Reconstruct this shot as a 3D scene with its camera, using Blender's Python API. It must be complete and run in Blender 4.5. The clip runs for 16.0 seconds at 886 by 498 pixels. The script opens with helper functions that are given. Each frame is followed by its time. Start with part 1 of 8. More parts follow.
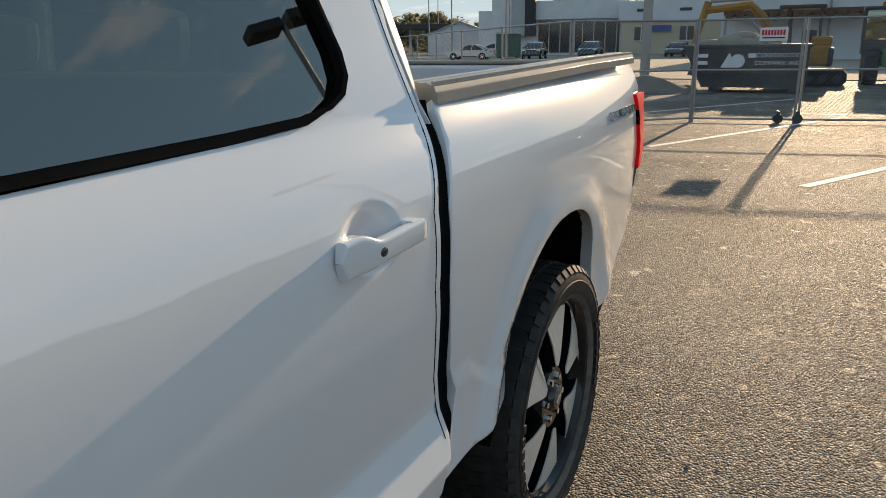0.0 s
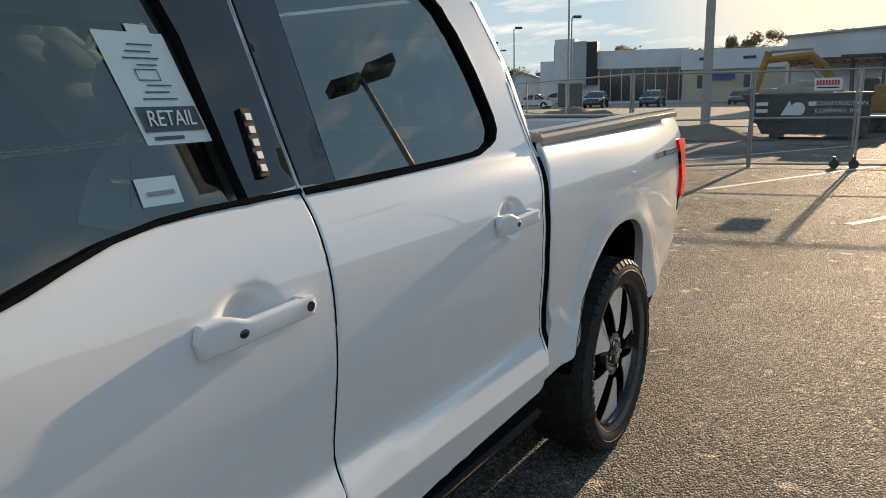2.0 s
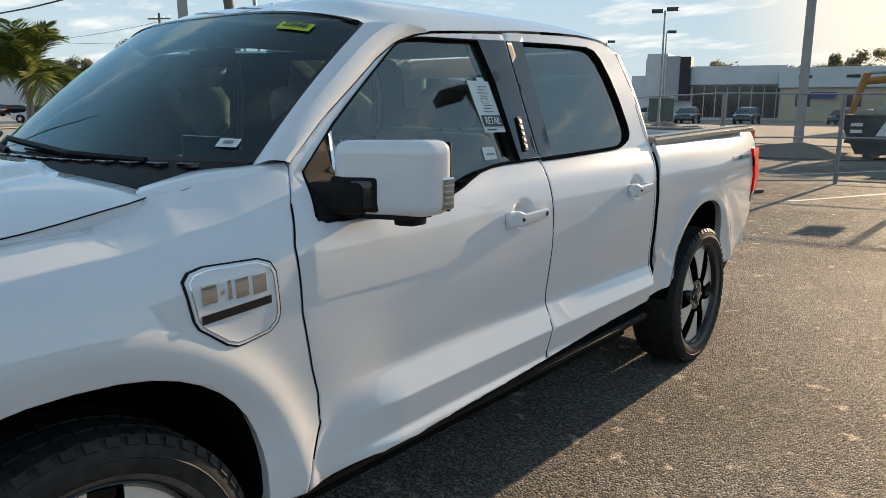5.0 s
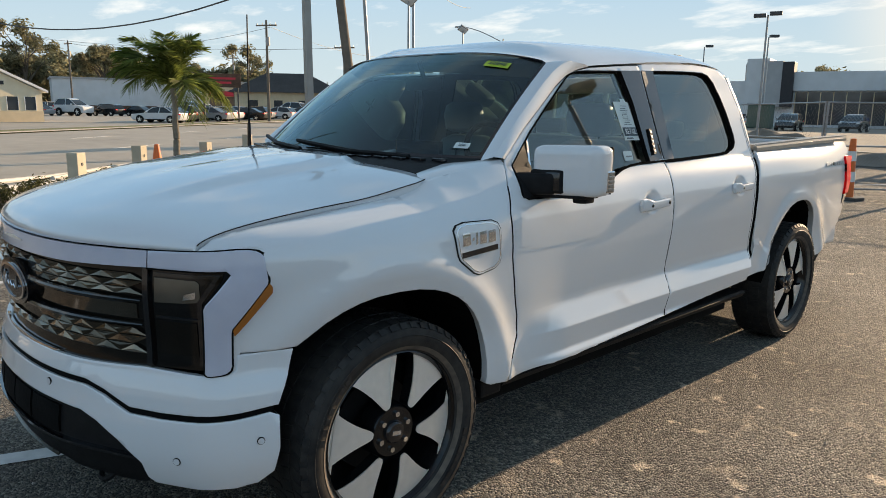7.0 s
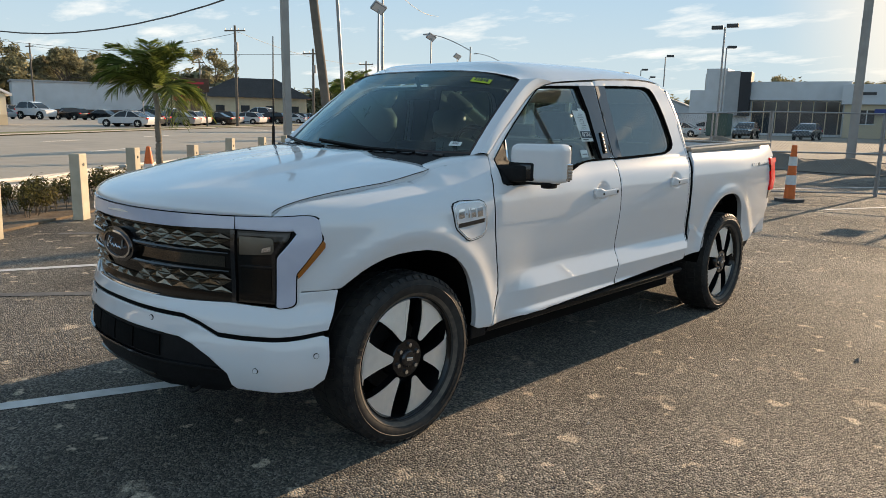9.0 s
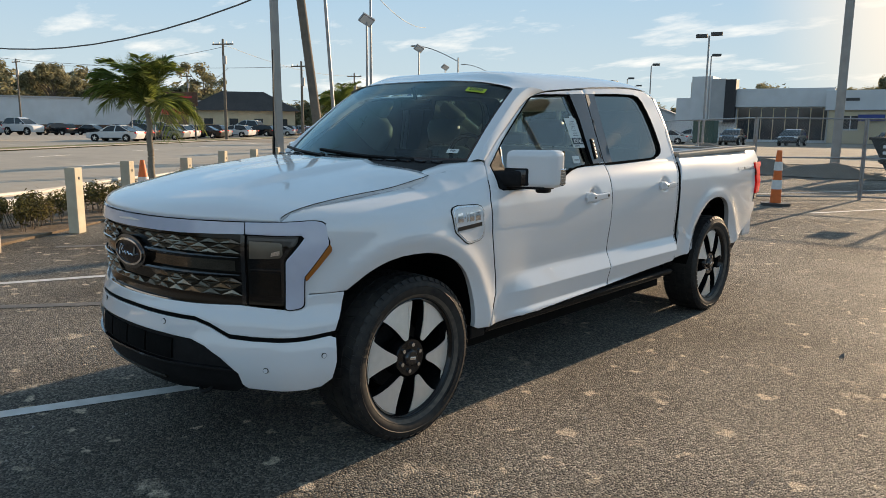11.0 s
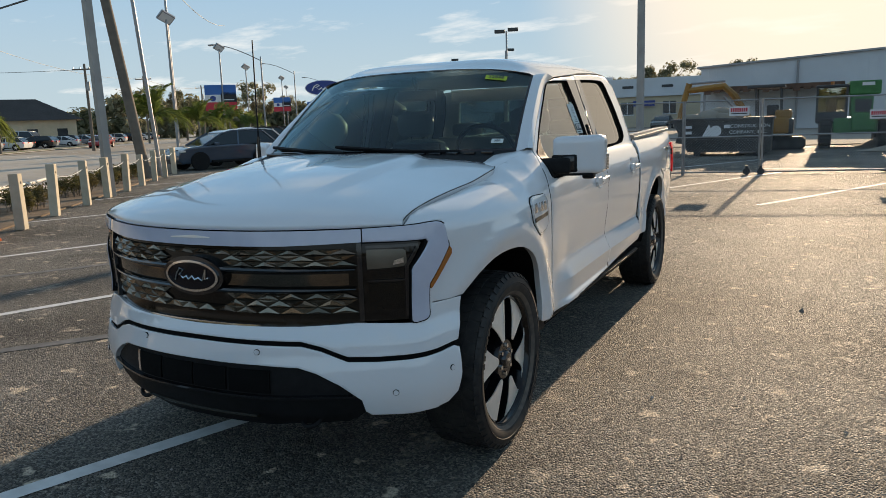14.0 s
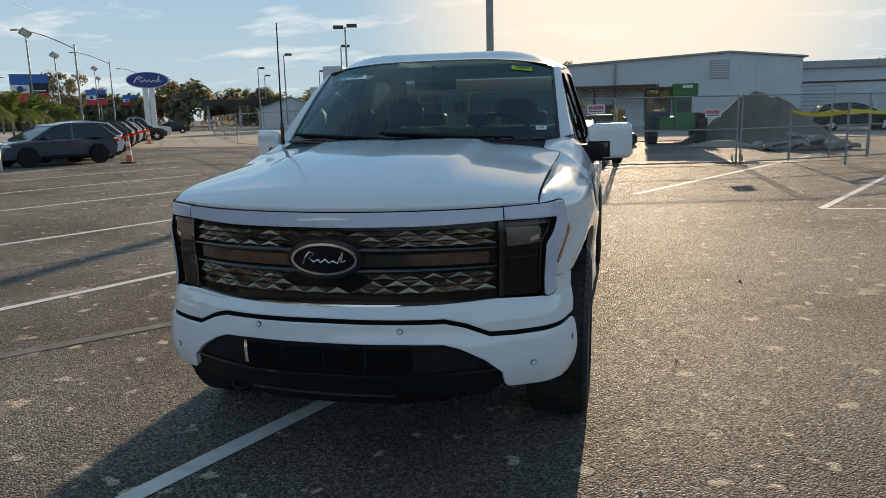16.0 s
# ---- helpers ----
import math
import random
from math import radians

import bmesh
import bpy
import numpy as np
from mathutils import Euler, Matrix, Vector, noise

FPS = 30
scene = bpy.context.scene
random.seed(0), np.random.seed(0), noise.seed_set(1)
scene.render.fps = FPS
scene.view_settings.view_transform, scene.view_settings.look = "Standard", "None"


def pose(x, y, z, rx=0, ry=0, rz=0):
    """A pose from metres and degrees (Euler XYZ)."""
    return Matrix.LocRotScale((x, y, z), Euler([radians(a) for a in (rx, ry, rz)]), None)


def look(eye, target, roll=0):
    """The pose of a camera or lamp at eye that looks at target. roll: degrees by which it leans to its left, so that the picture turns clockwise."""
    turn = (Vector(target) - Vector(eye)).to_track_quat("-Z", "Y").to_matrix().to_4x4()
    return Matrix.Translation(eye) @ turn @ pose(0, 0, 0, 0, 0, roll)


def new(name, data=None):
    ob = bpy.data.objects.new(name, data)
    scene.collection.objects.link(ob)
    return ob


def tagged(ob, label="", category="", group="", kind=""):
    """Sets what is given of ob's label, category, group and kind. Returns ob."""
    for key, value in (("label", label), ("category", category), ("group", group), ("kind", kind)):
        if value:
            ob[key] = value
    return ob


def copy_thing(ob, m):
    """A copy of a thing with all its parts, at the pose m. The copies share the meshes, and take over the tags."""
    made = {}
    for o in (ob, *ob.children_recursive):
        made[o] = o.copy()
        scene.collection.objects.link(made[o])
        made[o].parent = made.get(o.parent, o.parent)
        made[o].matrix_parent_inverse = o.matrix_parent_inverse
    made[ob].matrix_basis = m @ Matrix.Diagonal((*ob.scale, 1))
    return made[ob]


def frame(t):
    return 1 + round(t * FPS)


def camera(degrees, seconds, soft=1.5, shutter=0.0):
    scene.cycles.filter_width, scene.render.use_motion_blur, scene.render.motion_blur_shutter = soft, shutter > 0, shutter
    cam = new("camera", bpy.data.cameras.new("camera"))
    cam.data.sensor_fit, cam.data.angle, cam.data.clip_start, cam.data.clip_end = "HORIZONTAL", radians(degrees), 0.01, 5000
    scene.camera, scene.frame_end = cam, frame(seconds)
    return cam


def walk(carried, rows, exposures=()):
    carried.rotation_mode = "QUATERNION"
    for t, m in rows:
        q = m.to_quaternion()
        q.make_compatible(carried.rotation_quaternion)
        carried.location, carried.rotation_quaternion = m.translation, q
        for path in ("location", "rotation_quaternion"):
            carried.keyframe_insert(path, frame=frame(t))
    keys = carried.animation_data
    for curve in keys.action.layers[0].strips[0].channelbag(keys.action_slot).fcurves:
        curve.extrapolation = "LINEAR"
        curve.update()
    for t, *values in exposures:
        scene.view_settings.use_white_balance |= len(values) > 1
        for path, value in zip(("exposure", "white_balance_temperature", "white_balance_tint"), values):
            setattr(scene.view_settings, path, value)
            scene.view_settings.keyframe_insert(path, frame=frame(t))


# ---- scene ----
cam = camera(63.3, 16.0, soft=0.5)
PATH = [
    (0, (1.572, 1.78, 1.432), (0.675, 3.482, 0.886), -0.8),
    (0.5, (1.721, 1.528, 1.433), (0.762, 3.206, 0.921), 2.0),
    (1, (1.827, 1.322, 1.46), (0.82, 2.983, 0.983), 0.9),
    (1.5, (1.864, 1.067, 1.46), (0.851, 2.736, 1.028), -0.4),
    (2, (1.896, 0.858, 1.486), (0.842, 2.506, 1.069), -1.3),
    (2.5, (1.993, 0.649, 1.495), (0.875, 2.258, 1.091), -0.6),
    (3, (2.114, 0.432, 1.507), (0.955, 2.014, 1.118), 0.3),
    (3.2, (2.145, 0.344, 1.515), (0.991, 1.929, 1.123), 1.0),
    (5.3, (2.421, -0.781, 1.51), (1.181, 0.738, 1.114), 0.1),
    (5.5, (2.42, -0.91, 1.518), (1.184, 0.608, 1.107), -0.2),
    (6, (2.504, -1.124, 1.555), (1.24, 0.37, 1.14), -0.5),
    (6.5, (2.65, -1.337, 1.55), (1.288, 0.072, 1.15), 0.8),
    (7, (2.798, -1.562, 1.556), (1.391, -0.193, 1.174), 0.8),
    (7.5, (2.907, -1.834, 1.551), (1.551, -0.413, 1.176), -0.2),
    (8, (3.021, -2.031, 1.566), (1.712, -0.577, 1.148), 0.6),
    (8.5, (3.212, -2.179, 1.566), (1.887, -0.735, 1.166), 1.4),
    (8.7, (3.266, -2.225, 1.558), (1.931, -0.784, 1.184), 1.5),
    (10.8, (3.377, -2.456, 1.545), (2.034, -1.012, 1.209), 0.1),
    (11, (3.368, -2.423, 1.541), (2.041, -0.966, 1.206), 0.5),
    (11.5, (3.328, -2.39, 1.524), (2.018, -0.92, 1.176), 0.6),
    (12, (3.181, -2.48, 1.522), (1.897, -0.987, 1.172), 0.1),
    (12.5, (2.956, -2.667, 1.544), (1.767, -1.096, 1.2), -0.6),
    (13, (2.706, -2.764, 1.519), (1.62, -1.124, 1.157), -0.8),
    (13.5, (2.421, -2.83, 1.518), (1.436, -1.13, 1.144), -1.5),
    (14, (2.168, -3.005, 1.516), (1.274, -1.25, 1.169), -2.0),
    (14.5, (1.918, -3.226, 1.529), (1.141, -1.419, 1.169), -2.3),
    (15, (1.64, -3.309, 1.494), (0.98, -1.461, 1.108), -2.8),
    (15.5, (1.353, -3.382, 1.493), (0.781, -1.503, 1.118), -2.1),
    (16, (1.079, -3.545, 1.495), (0.623, -1.633, 1.127), -1.4),
]
EXPOSURES = [(0, 0.96, 8100, 14), (3, 0.98, 7950, 14), (6, 1.08, 7900, 14), (11, 1.00, 7800, 14), (14, 0.84, 7500, 13), (16, 0.78, 7400, 12)]
walk(cam, [(t, look(eye, target, roll)) for t, eye, target, roll in PATH], EXPOSURES)

# ---------------------------------------------------------------- light
SUN_EL, SUN_AZ = 12.9, 1.4          # degrees; azimuth from +y towards +x
world = bpy.data.worlds.new("sky")
scene.world = world
world.use_nodes = True
wn, wl = world.node_tree.nodes, world.node_tree.links
for n in list(wn):
    wn.remove(n)


def wnode(kind, **inputs):
    n = wn.new(kind)
    for k, v in inputs.items():
        n.inputs[k.replace("_", " ")].default_value = v
    return n


w_out = wnode("ShaderNodeOutputWorld")
w_bg = wnode("ShaderNodeBackground", Strength=0.127)
w_sky = wn.new("ShaderNodeTexSky")
w_sky.sky_type = "NISHITA"
w_sky.sun_disc = False
w_sky.sun_elevation = radians(SUN_EL)
w_sky.sun_rotation = radians(SUN_AZ)
w_sky.air_density, w_sky.dust_density, w_sky.ozone_density = 1.0, 0.35, 2.2
# thin streaky cloud, stretched along the horizon
w_geo = wn.new("ShaderNodeTexCoord")
w_map = wn.new("ShaderNodeMapping")
w_map.inputs["Scale"].default_value = (0.62, 0.95, 1.0)
w_map.inputs["Rotation"].default_value = (0, 0, 0.45)
w_noise = wnode("ShaderNodeTexNoise", Scale=2.4, Detail=9.0, Roughness=0.58)
w_ramp = wn.new("ShaderNodeValToRGB")
w_ramp.color_ramp.elements[0].position, w_ramp.color_ramp.elements[1].position = 0.54, 0.76
w_mix = wn.new("ShaderNodeMixRGB")
w_tone = wn.new("ShaderNodeMixRGB")
w_tone.inputs["Color1"].default_value, w_tone.inputs["Color2"].default_value = (4.2, 4.6, 4.9, 1), (4.8, 4.6, 4.3, 1)
wl.new(w_tone.outputs["Color"], w_mix.inputs["Color2"])
wl.new(w_map.outputs["Vector"], w_noise.inputs["Vector"])
wl.new(w_noise.outputs["Fac"], w_ramp.inputs["Fac"])
wl.new(w_ramp.outputs["Color"], w_mix.inputs["Fac"])
# brightness of the clear part: pale at the horizon, blue above, cream round the sun
w_dir = wn.new("ShaderNodeVectorMath")
w_dir.operation = "NORMALIZE"
wl.new(w_geo.outputs["Generated"], w_dir.inputs[0])
w_sep = wn.new("ShaderNodeSeparateXYZ")
wl.new(w_dir.outputs["Vector"], w_sep.inputs["Vector"])
# the cloud lies on a level sheet overhead
w_lift = wn.new("ShaderNodeMath")
w_lift.operation = "ADD"
w_lift.inputs[1].default_value = 0.14
wl.new(w_sep.outputs["Z"], w_lift.inputs[0])
w_sheet = wn.new("ShaderNodeCombineXYZ")
for axis in ("X", "Y"):
    w_part = wn.new("ShaderNodeMath")
    w_part.operation = "DIVIDE"
    wl.new(w_sep.outputs[axis], w_part.inputs[0])
    wl.new(w_lift.outputs[0], w_part.inputs[1])
    wl.new(w_part.outputs[0], w_sheet.inputs[axis])
wl.new(w_sheet.outputs["Vector"], w_map.inputs["Vector"])
w_up = wnode("ShaderNodeMapRange")
w_up.interpolation_type = "SMOOTHSTEP"
w_up.inputs["From Min"].default_value, w_up.inputs["From Max"].default_value = 0.0, 0.30
wl.new(w_sep.outputs["Z"], w_up.inputs["Value"])
w_blue = wn.new("ShaderNodeMixRGB")
w_blue.inputs["Color1"].default_value, w_blue.inputs["Color2"].default_value = (2.15, 2.95, 3.55, 1), (1.12, 2.30, 3.75, 1)
wl.new(w_up.outputs["Result"], w_blue.inputs["Fac"])
w_dot = wn.new("ShaderNodeVectorMath")
w_dot.operation = "DOT_PRODUCT"
w_dot.inputs[1].default_value = (math.sin(radians(SUN_AZ)) * math.cos(radians(SUN_EL)), math.cos(radians(SUN_AZ)) * math.cos(radians(SUN_EL)), math.sin(radians(SUN_EL)))
wl.new(w_dir.outputs["Vector"], w_dot.inputs[0])
w_near = wnode("ShaderNodeMapRange")
w_near.interpolation_type = "SMOOTHSTEP"
w_near.inputs["From Min"].default_value, w_near.inputs["From Max"].default_value = 0.925, 1.0
wl.new(w_dot.outputs["Value"], w_near.inputs["Value"])
wl.new(w_near.outputs["Result"], w_tone.inputs["Fac"])
w_cream = wn.new("ShaderNodeMixRGB")
w_cream.inputs["Color2"].default_value = (4.6, 4.35, 3.85, 1)
wl.new(w_near.outputs["Result"], w_cream.inputs["Fac"])
wl.new(w_blue.outputs["Color"], w_cream.inputs["Color1"])
w_clear = wn.new("ShaderNodeVectorMath")
w_clear.operation = "MINIMUM"
w_gain = wn.new("ShaderNodeVectorMath")
w_gain.operation = "MULTIPLY"
w_gain.inputs[1].default_value = (2.25, 1.97, 1.70)
wl.new(w_sky.outputs["Color"], w_gain.inputs[0])
wl.new(w_gain.outputs["Vector"], w_clear.inputs[0])
wl.new(w_cream.outputs["Color"], w_clear.inputs[1])
wl.new(w_clear.outputs["Vector"], w_mix.inputs["Color1"])
w_cap = wn.new("ShaderNodeVectorMath")
w_cap.operation = "MINIMUM"
w_cap.inputs[1].default_value = (4.8, 4.6, 4.55)
wl.new(w_mix.outputs["Color"], w_cap.inputs[0])
# the dome darkens towards the zenith
w_high = wnode("ShaderNodeMapRange")
w_high.inputs["From Min"].default_value, w_high.inputs["From Max"].default_value = 0.30, 0.85
w_high.inputs["To Min"].default_value, w_high.inputs["To Max"].default_value = 1.0, 0.60
wl.new(w_sep.outputs["Z"], w_high.inputs["Value"])
w_dome = wn.new("ShaderNodeVectorMath")
w_dome.operation = "SCALE"
wl.new(w_cap.outputs["Vector"], w_dome.inputs[0])
wl.new(w_high.outputs["Result"], w_dome.inputs["Scale"])
wl.new(w_dome.outputs["Vector"], w_bg.inputs["Color"])
wl.new(w_bg.outputs["Background"], w_out.inputs["Surface"])

sun_data = bpy.data.lights.new("sun", "SUN")
sun_data.energy, sun_data.angle, sun_data.color = 3.45, radians(0.6), (1.0, 0.82, 0.61)
sun_way = Vector((math.sin(radians(SUN_AZ)) * math.cos(radians(SUN_EL)), math.cos(radians(SUN_AZ)) * math.cos(radians(SUN_EL)), math.sin(radians(SUN_EL))))
sun_lamp = new("sun", sun_data)
sun_lamp.matrix_world = look(sun_way * 40, (0, 0, 0))

# ---------------------------------------------------------------- materials
def material(name, color, rough=0.5, metal=0.0, noise_scale=0.0, vary=0.0, bump=0.0, bump_scale=60.0, coat=0.0, color2=None, spread=0.55, alpha_glass=0.0, rand=0.0, emit=None, strength=0.0, rough_vary=0.0, spec=0.5):
    """Principled surface; colour drifts between color and color2 on a coarse and a fine noise, with relief of its own scale."""
    m = bpy.data.materials.new(name)
    m.use_nodes = True
    nt, b = m.node_tree, m.node_tree.nodes["Principled BSDF"]
    b.inputs["Base Color"].default_value = (*color, 1)
    b.inputs["Roughness"].default_value, b.inputs["Metallic"].default_value = rough, metal
    b.inputs["Coat Weight"].default_value, b.inputs["Coat Roughness"].default_value = coat, 0.03
    b.inputs["Specular IOR Level"].default_value = spec
    if alpha_glass:
        b.inputs["Transmission Weight"].default_value = alpha_glass
    if emit:
        b.inputs["Emission Color"].default_value, b.inputs["Emission Strength"].default_value = (*emit, 1), strength
    co = nt.nodes.new("ShaderNodeTexCoord")
    tint = None
    if vary or color2:
        c2 = color2 or tuple(c * (1 - vary) for c in color)
        fine, coarse = nt.nodes.new("ShaderNodeTexNoise"), nt.nodes.new("ShaderNodeTexNoise")
        fine.inputs["Scale"].default_value, fine.inputs["Detail"].default_value = noise_scale, 6
        coarse.inputs["Scale"].default_value, coarse.inputs["Detail"].default_value = noise_scale / 7, 4
        mean = nt.nodes.new("ShaderNodeMath")
        mean.operation = "ADD"
        half = nt.nodes.new("ShaderNodeMapRange")
        half.inputs["From Min"].default_value, half.inputs["From Max"].default_value = 1 - spread * 0.5, 1 + spread * 0.5
        mix = nt.nodes.new("ShaderNodeMixRGB")
        mix.inputs["Color1"].default_value, mix.inputs["Color2"].default_value = (*color, 1), (*c2, 1)
        for n in (fine, coarse):
            nt.links.new(co.outputs["Object"], n.inputs["Vector"])
        nt.links.new(fine.outputs["Fac"], mean.inputs[0])
        nt.links.new(coarse.outputs["Fac"], mean.inputs[1])
        nt.links.new(mean.outputs[0], half.inputs["Value"])
        nt.links.new(half.outputs["Result"], mix.inputs["Fac"])
        tint = mix.outputs["Color"]
        if rough_vary:
            rr = nt.nodes.new("ShaderNodeMapRange")
            rr.inputs["To Min"].default_value, rr.inputs["To Max"].default_value = rough - rough_vary, rough + rough_vary
            nt.links.new(coarse.outputs["Fac"], rr.inputs["Value"])
            nt.links.new(rr.outputs["Result"], b.inputs["Roughness"])
    if rand:
        info = nt.nodes.new("ShaderNodeObjectInfo")
        isl = nt.nodes.new("ShaderNodeNewGeometry")
        add = nt.nodes.new("ShaderNodeMath")
        add.operation = "ADD"
        frac = nt.nodes.new("ShaderNodeMath")
        frac.operation = "FRACT"
        hsv = nt.nodes.new("ShaderNodeHueSaturation")
        val = nt.nodes.new("ShaderNodeMapRange")
        val.inputs["To Min"].default_value, val.inputs["To Max"].default_value = 1 - rand, 1 + rand
        nt.links.new(info.outputs["Random"], add.inputs[0])
        nt.links.new(isl.outputs["Random Per Island"], add.inputs[1])
        nt.links.new(add.outputs[0], frac.inputs[0])
        nt.links.new(frac.outputs[0], val.inputs["Value"])
        nt.links.new(val.outputs["Result"], hsv.inputs["Value"])
        hsv.inputs["Color"].default_value = (*color, 1)
        if tint:
            nt.links.new(tint, hsv.inputs["Color"])
        tint = hsv.outputs["Color"]
    if tint:
        nt.links.new(tint, b.inputs["Base Color"])
    if bump:
        tex, bp = nt.nodes.new("ShaderNodeTexNoise"), nt.nodes.new("ShaderNodeBump")
        tex.inputs["Scale"].default_value, tex.inputs["Detail"].default_value = bump_scale, 5
        bp.inputs["Strength"].default_value, bp.inputs["Distance"].default_value = bump, 0.01
        nt.links.new(co.outputs["Object"], tex.inputs["Vector"])
        nt.links.new(tex.outputs["Fac"], bp.inputs["Height"])
        nt.links.new(bp.outputs["Normal"], b.inputs["Normal"])
    return m


def asphalt_material(name, dark, light, stain, line_scale=1.0):
    """Coarse stone in dark binder: stone-by-stone shade and relief, tan sand stains, broad worn patches."""
    m = bpy.data.materials.new(name)
    m.use_nodes = True
    nt, b = m.node_tree, m.node_tree.nodes["Principled BSDF"]
    N, L = nt.nodes.new, nt.links.new
    co = N("ShaderNodeTexCoord")
    vor = N("ShaderNodeTexVoronoi")
    vor.inputs["Scale"].default_value = 102 * line_scale
    L(co.outputs["Object"], vor.inputs["Vector"])
    sep = N("ShaderNodeSeparateColor")
    L(vor.outputs["Color"], sep.inputs["Color"])
    stone = N("ShaderNodeMixRGB")
    stone.inputs["Color1"].default_value, stone.inputs["Color2"].default_value = (*dark, 1), (*light, 1)
    power = N("ShaderNodeMath")
    power.operation = "POWER"
    power.inputs[1].default_value = 2.0
    L(sep.outputs[0], power.inputs[0])
    L(power.outputs[0], stone.inputs["Fac"])
    def blotch(scale, lo, hi, detail=6.0, rough=0.6):
        n, r = N("ShaderNodeTexNoise"), N("ShaderNodeMapRange")
        n.inputs["Scale"].default_value, n.inputs["Detail"].default_value, n.inputs["Roughness"].default_value = scale, detail, rough
        r.inputs["From Min"].default_value, r.inputs["From Max"].default_value = lo, hi
        L(co.outputs["Object"], n.inputs["Vector"])
        L(n.outputs["Fac"], r.inputs["Value"])
        return r.outputs["Result"]
    broad = N("ShaderNodeMixRGB")
    broad.blend_type = "MULTIPLY"
    broad.inputs["Color2"].default_value = (0.52, 0.51, 0.50, 1)
    L(blotch(0.35, 0.42, 0.62), broad.inputs["Fac"])
    L(stone.outputs["Color"], broad.inputs["Color1"])
    sand = N("ShaderNodeMixRGB")
    sand.inputs["Color2"].default_value = (*stain, 1)
    L(broad.outputs["Color"], sand.inputs["Color1"])
    mul = N("ShaderNodeMath")
    mul.operation = "MULTIPLY"
    L(blotch(2.3, 0.585, 0.69, 9.0, 0.66), mul.inputs[0])
    L(blotch(34.0, 0.35, 0.62), mul.inputs[1])
    spot = N("ShaderNodeMath")
    spot.operation = "MULTIPLY"
    L(blotch(5.6, 0.645, 0.685, 3.0, 0.5), spot.inputs[0])
    L(blotch(60.0, 0.30, 0.55), spot.inputs[1])
    worn = N("ShaderNodeMath")
    worn.operation = "MAXIMUM"
    L(mul.outputs[0], worn.inputs[0])
    L(spot.outputs[0], worn.inputs[1])
    L(worn.outputs[0], sand.inputs["Fac"])
    L(sand.outputs["Color"], b.inputs["Base Color"])
    rough = N("ShaderNodeMapRange")
    rough.inputs["To Min"].default_value, rough.inputs["To Max"].default_value = 0.60, 0.98
    L(sep.outputs[1], rough.inputs["Value"])
    L(rough.outputs["Result"], b.inputs["Roughness"])
    b.inputs["Specular IOR Level"].default_value = 0.16
    height = N("ShaderNodeMath")
    height.operation = "SUBTRACT"
    height.inputs[0].default_value = 1.0
    L(vor.outputs["Distance"], height.inputs[1])
    bp = N("ShaderNodeBump")
    bp.inputs["Strength"].default_value, bp.inputs["Distance"].default_value = 1.0, 0.0130
    L(height.outputs[0], bp.inputs["Height"])
    L(bp.outputs["Normal"], b.inputs["Normal"])
    return m


def glass_material(name, tint, rough=0.0, ior=1.55, sheen=(0.88, 0.97, 1.0)):
    """Tinted pane: a mirror-like coat over a see-through tint."""
    m = bpy.data.materials.new(name)
    m.use_nodes = True
    nt = m.node_tree
    nt.nodes.remove(nt.nodes["Principled BSDF"])
    out = nt.nodes["Material Output"]
    clear, gloss, mix, fres = nt.nodes.new("ShaderNodeBsdfTransparent"), nt.nodes.new("ShaderNodeBsdfGlossy"), nt.nodes.new("ShaderNodeMixShader"), nt.nodes.new("ShaderNodeFresnel")
    clear.inputs["Color"].default_value = (*tint, 1)
    gloss.inputs["Roughness"].default_value = rough
    gloss.inputs["Color"].default_value = (*sheen, 1)
    fres.inputs["IOR"].default_value = ior
    nt.links.new(fres.outputs[0], mix.inputs["Fac"])
    nt.links.new(clear.outputs[0], mix.inputs[1])
    nt.links.new(gloss.outputs[0], mix.inputs[2])
    nt.links.new(mix.outputs[0], out.inputs["Surface"])
    return m


PAINT = material("pearl_white_paint", (0.75, 0.765, 0.785), 0.22, coat=1.0, spec=0.12, noise_scale=2.0, vary=0.03, bump=0.0)
PAINT.node_tree.nodes["Principled BSDF"].inputs["Coat IOR"].default_value = 1.8
BLACK_GLOSS = material("gloss_black_trim", (0.012, 0.012, 0.014), 0.12, coat=0.5, noise_scale=8, vary=0.3, rough_vary=0.05)
BLACK_PLASTIC = material("textured_black_plastic", (0.014, 0.014, 0.015), 0.55, spec=0.14, noise_scale=40, vary=0.4, bump=0.12, bump_scale=420)
SEAL_AND_GAP = material("matt_black_seal_and_gap", (0.012, 0.012, 0.012), 0.8, spec=0.0, noise_scale=30, vary=0.3)
DARK_VOID = material("underbody_black", (0.006, 0.006, 0.006), 0.85, spec=0.1, noise_scale=12, vary=0.5, bump=0.2, bump_scale=40)
RUBBER = material("tyre_rubber", (0.015, 0.015, 0.016), 0.60, spec=0.22, noise_scale=26, color2=(0.042, 0.039, 0.036), spread=0.5, bump=0.1, bump_scale=180)
RIM_BLACK = material("rim_black_paint", (0.009, 0.009, 0.010), 0.16, spec=0.3, coat=0.25, noise_scale=20, vary=0.3)
RIM_SILVER = material("machined_silver_face", (0.90, 0.85, 0.79), 0.34, metal=0.45, noise_scale=30, vary=0.1, bump=0.03, bump_scale=300)
TYRE_DUST = material("dusty_tyre_edge", (0.17, 0.14, 0.11), 0.8, noise_scale=30, color2=(0.06, 0.05, 0.045), spread=0.7)
CHROME = material("bright_chrome", (0.78, 0.78, 0.79), 0.10, metal=1.0, noise_scale=18, vary=0.06)
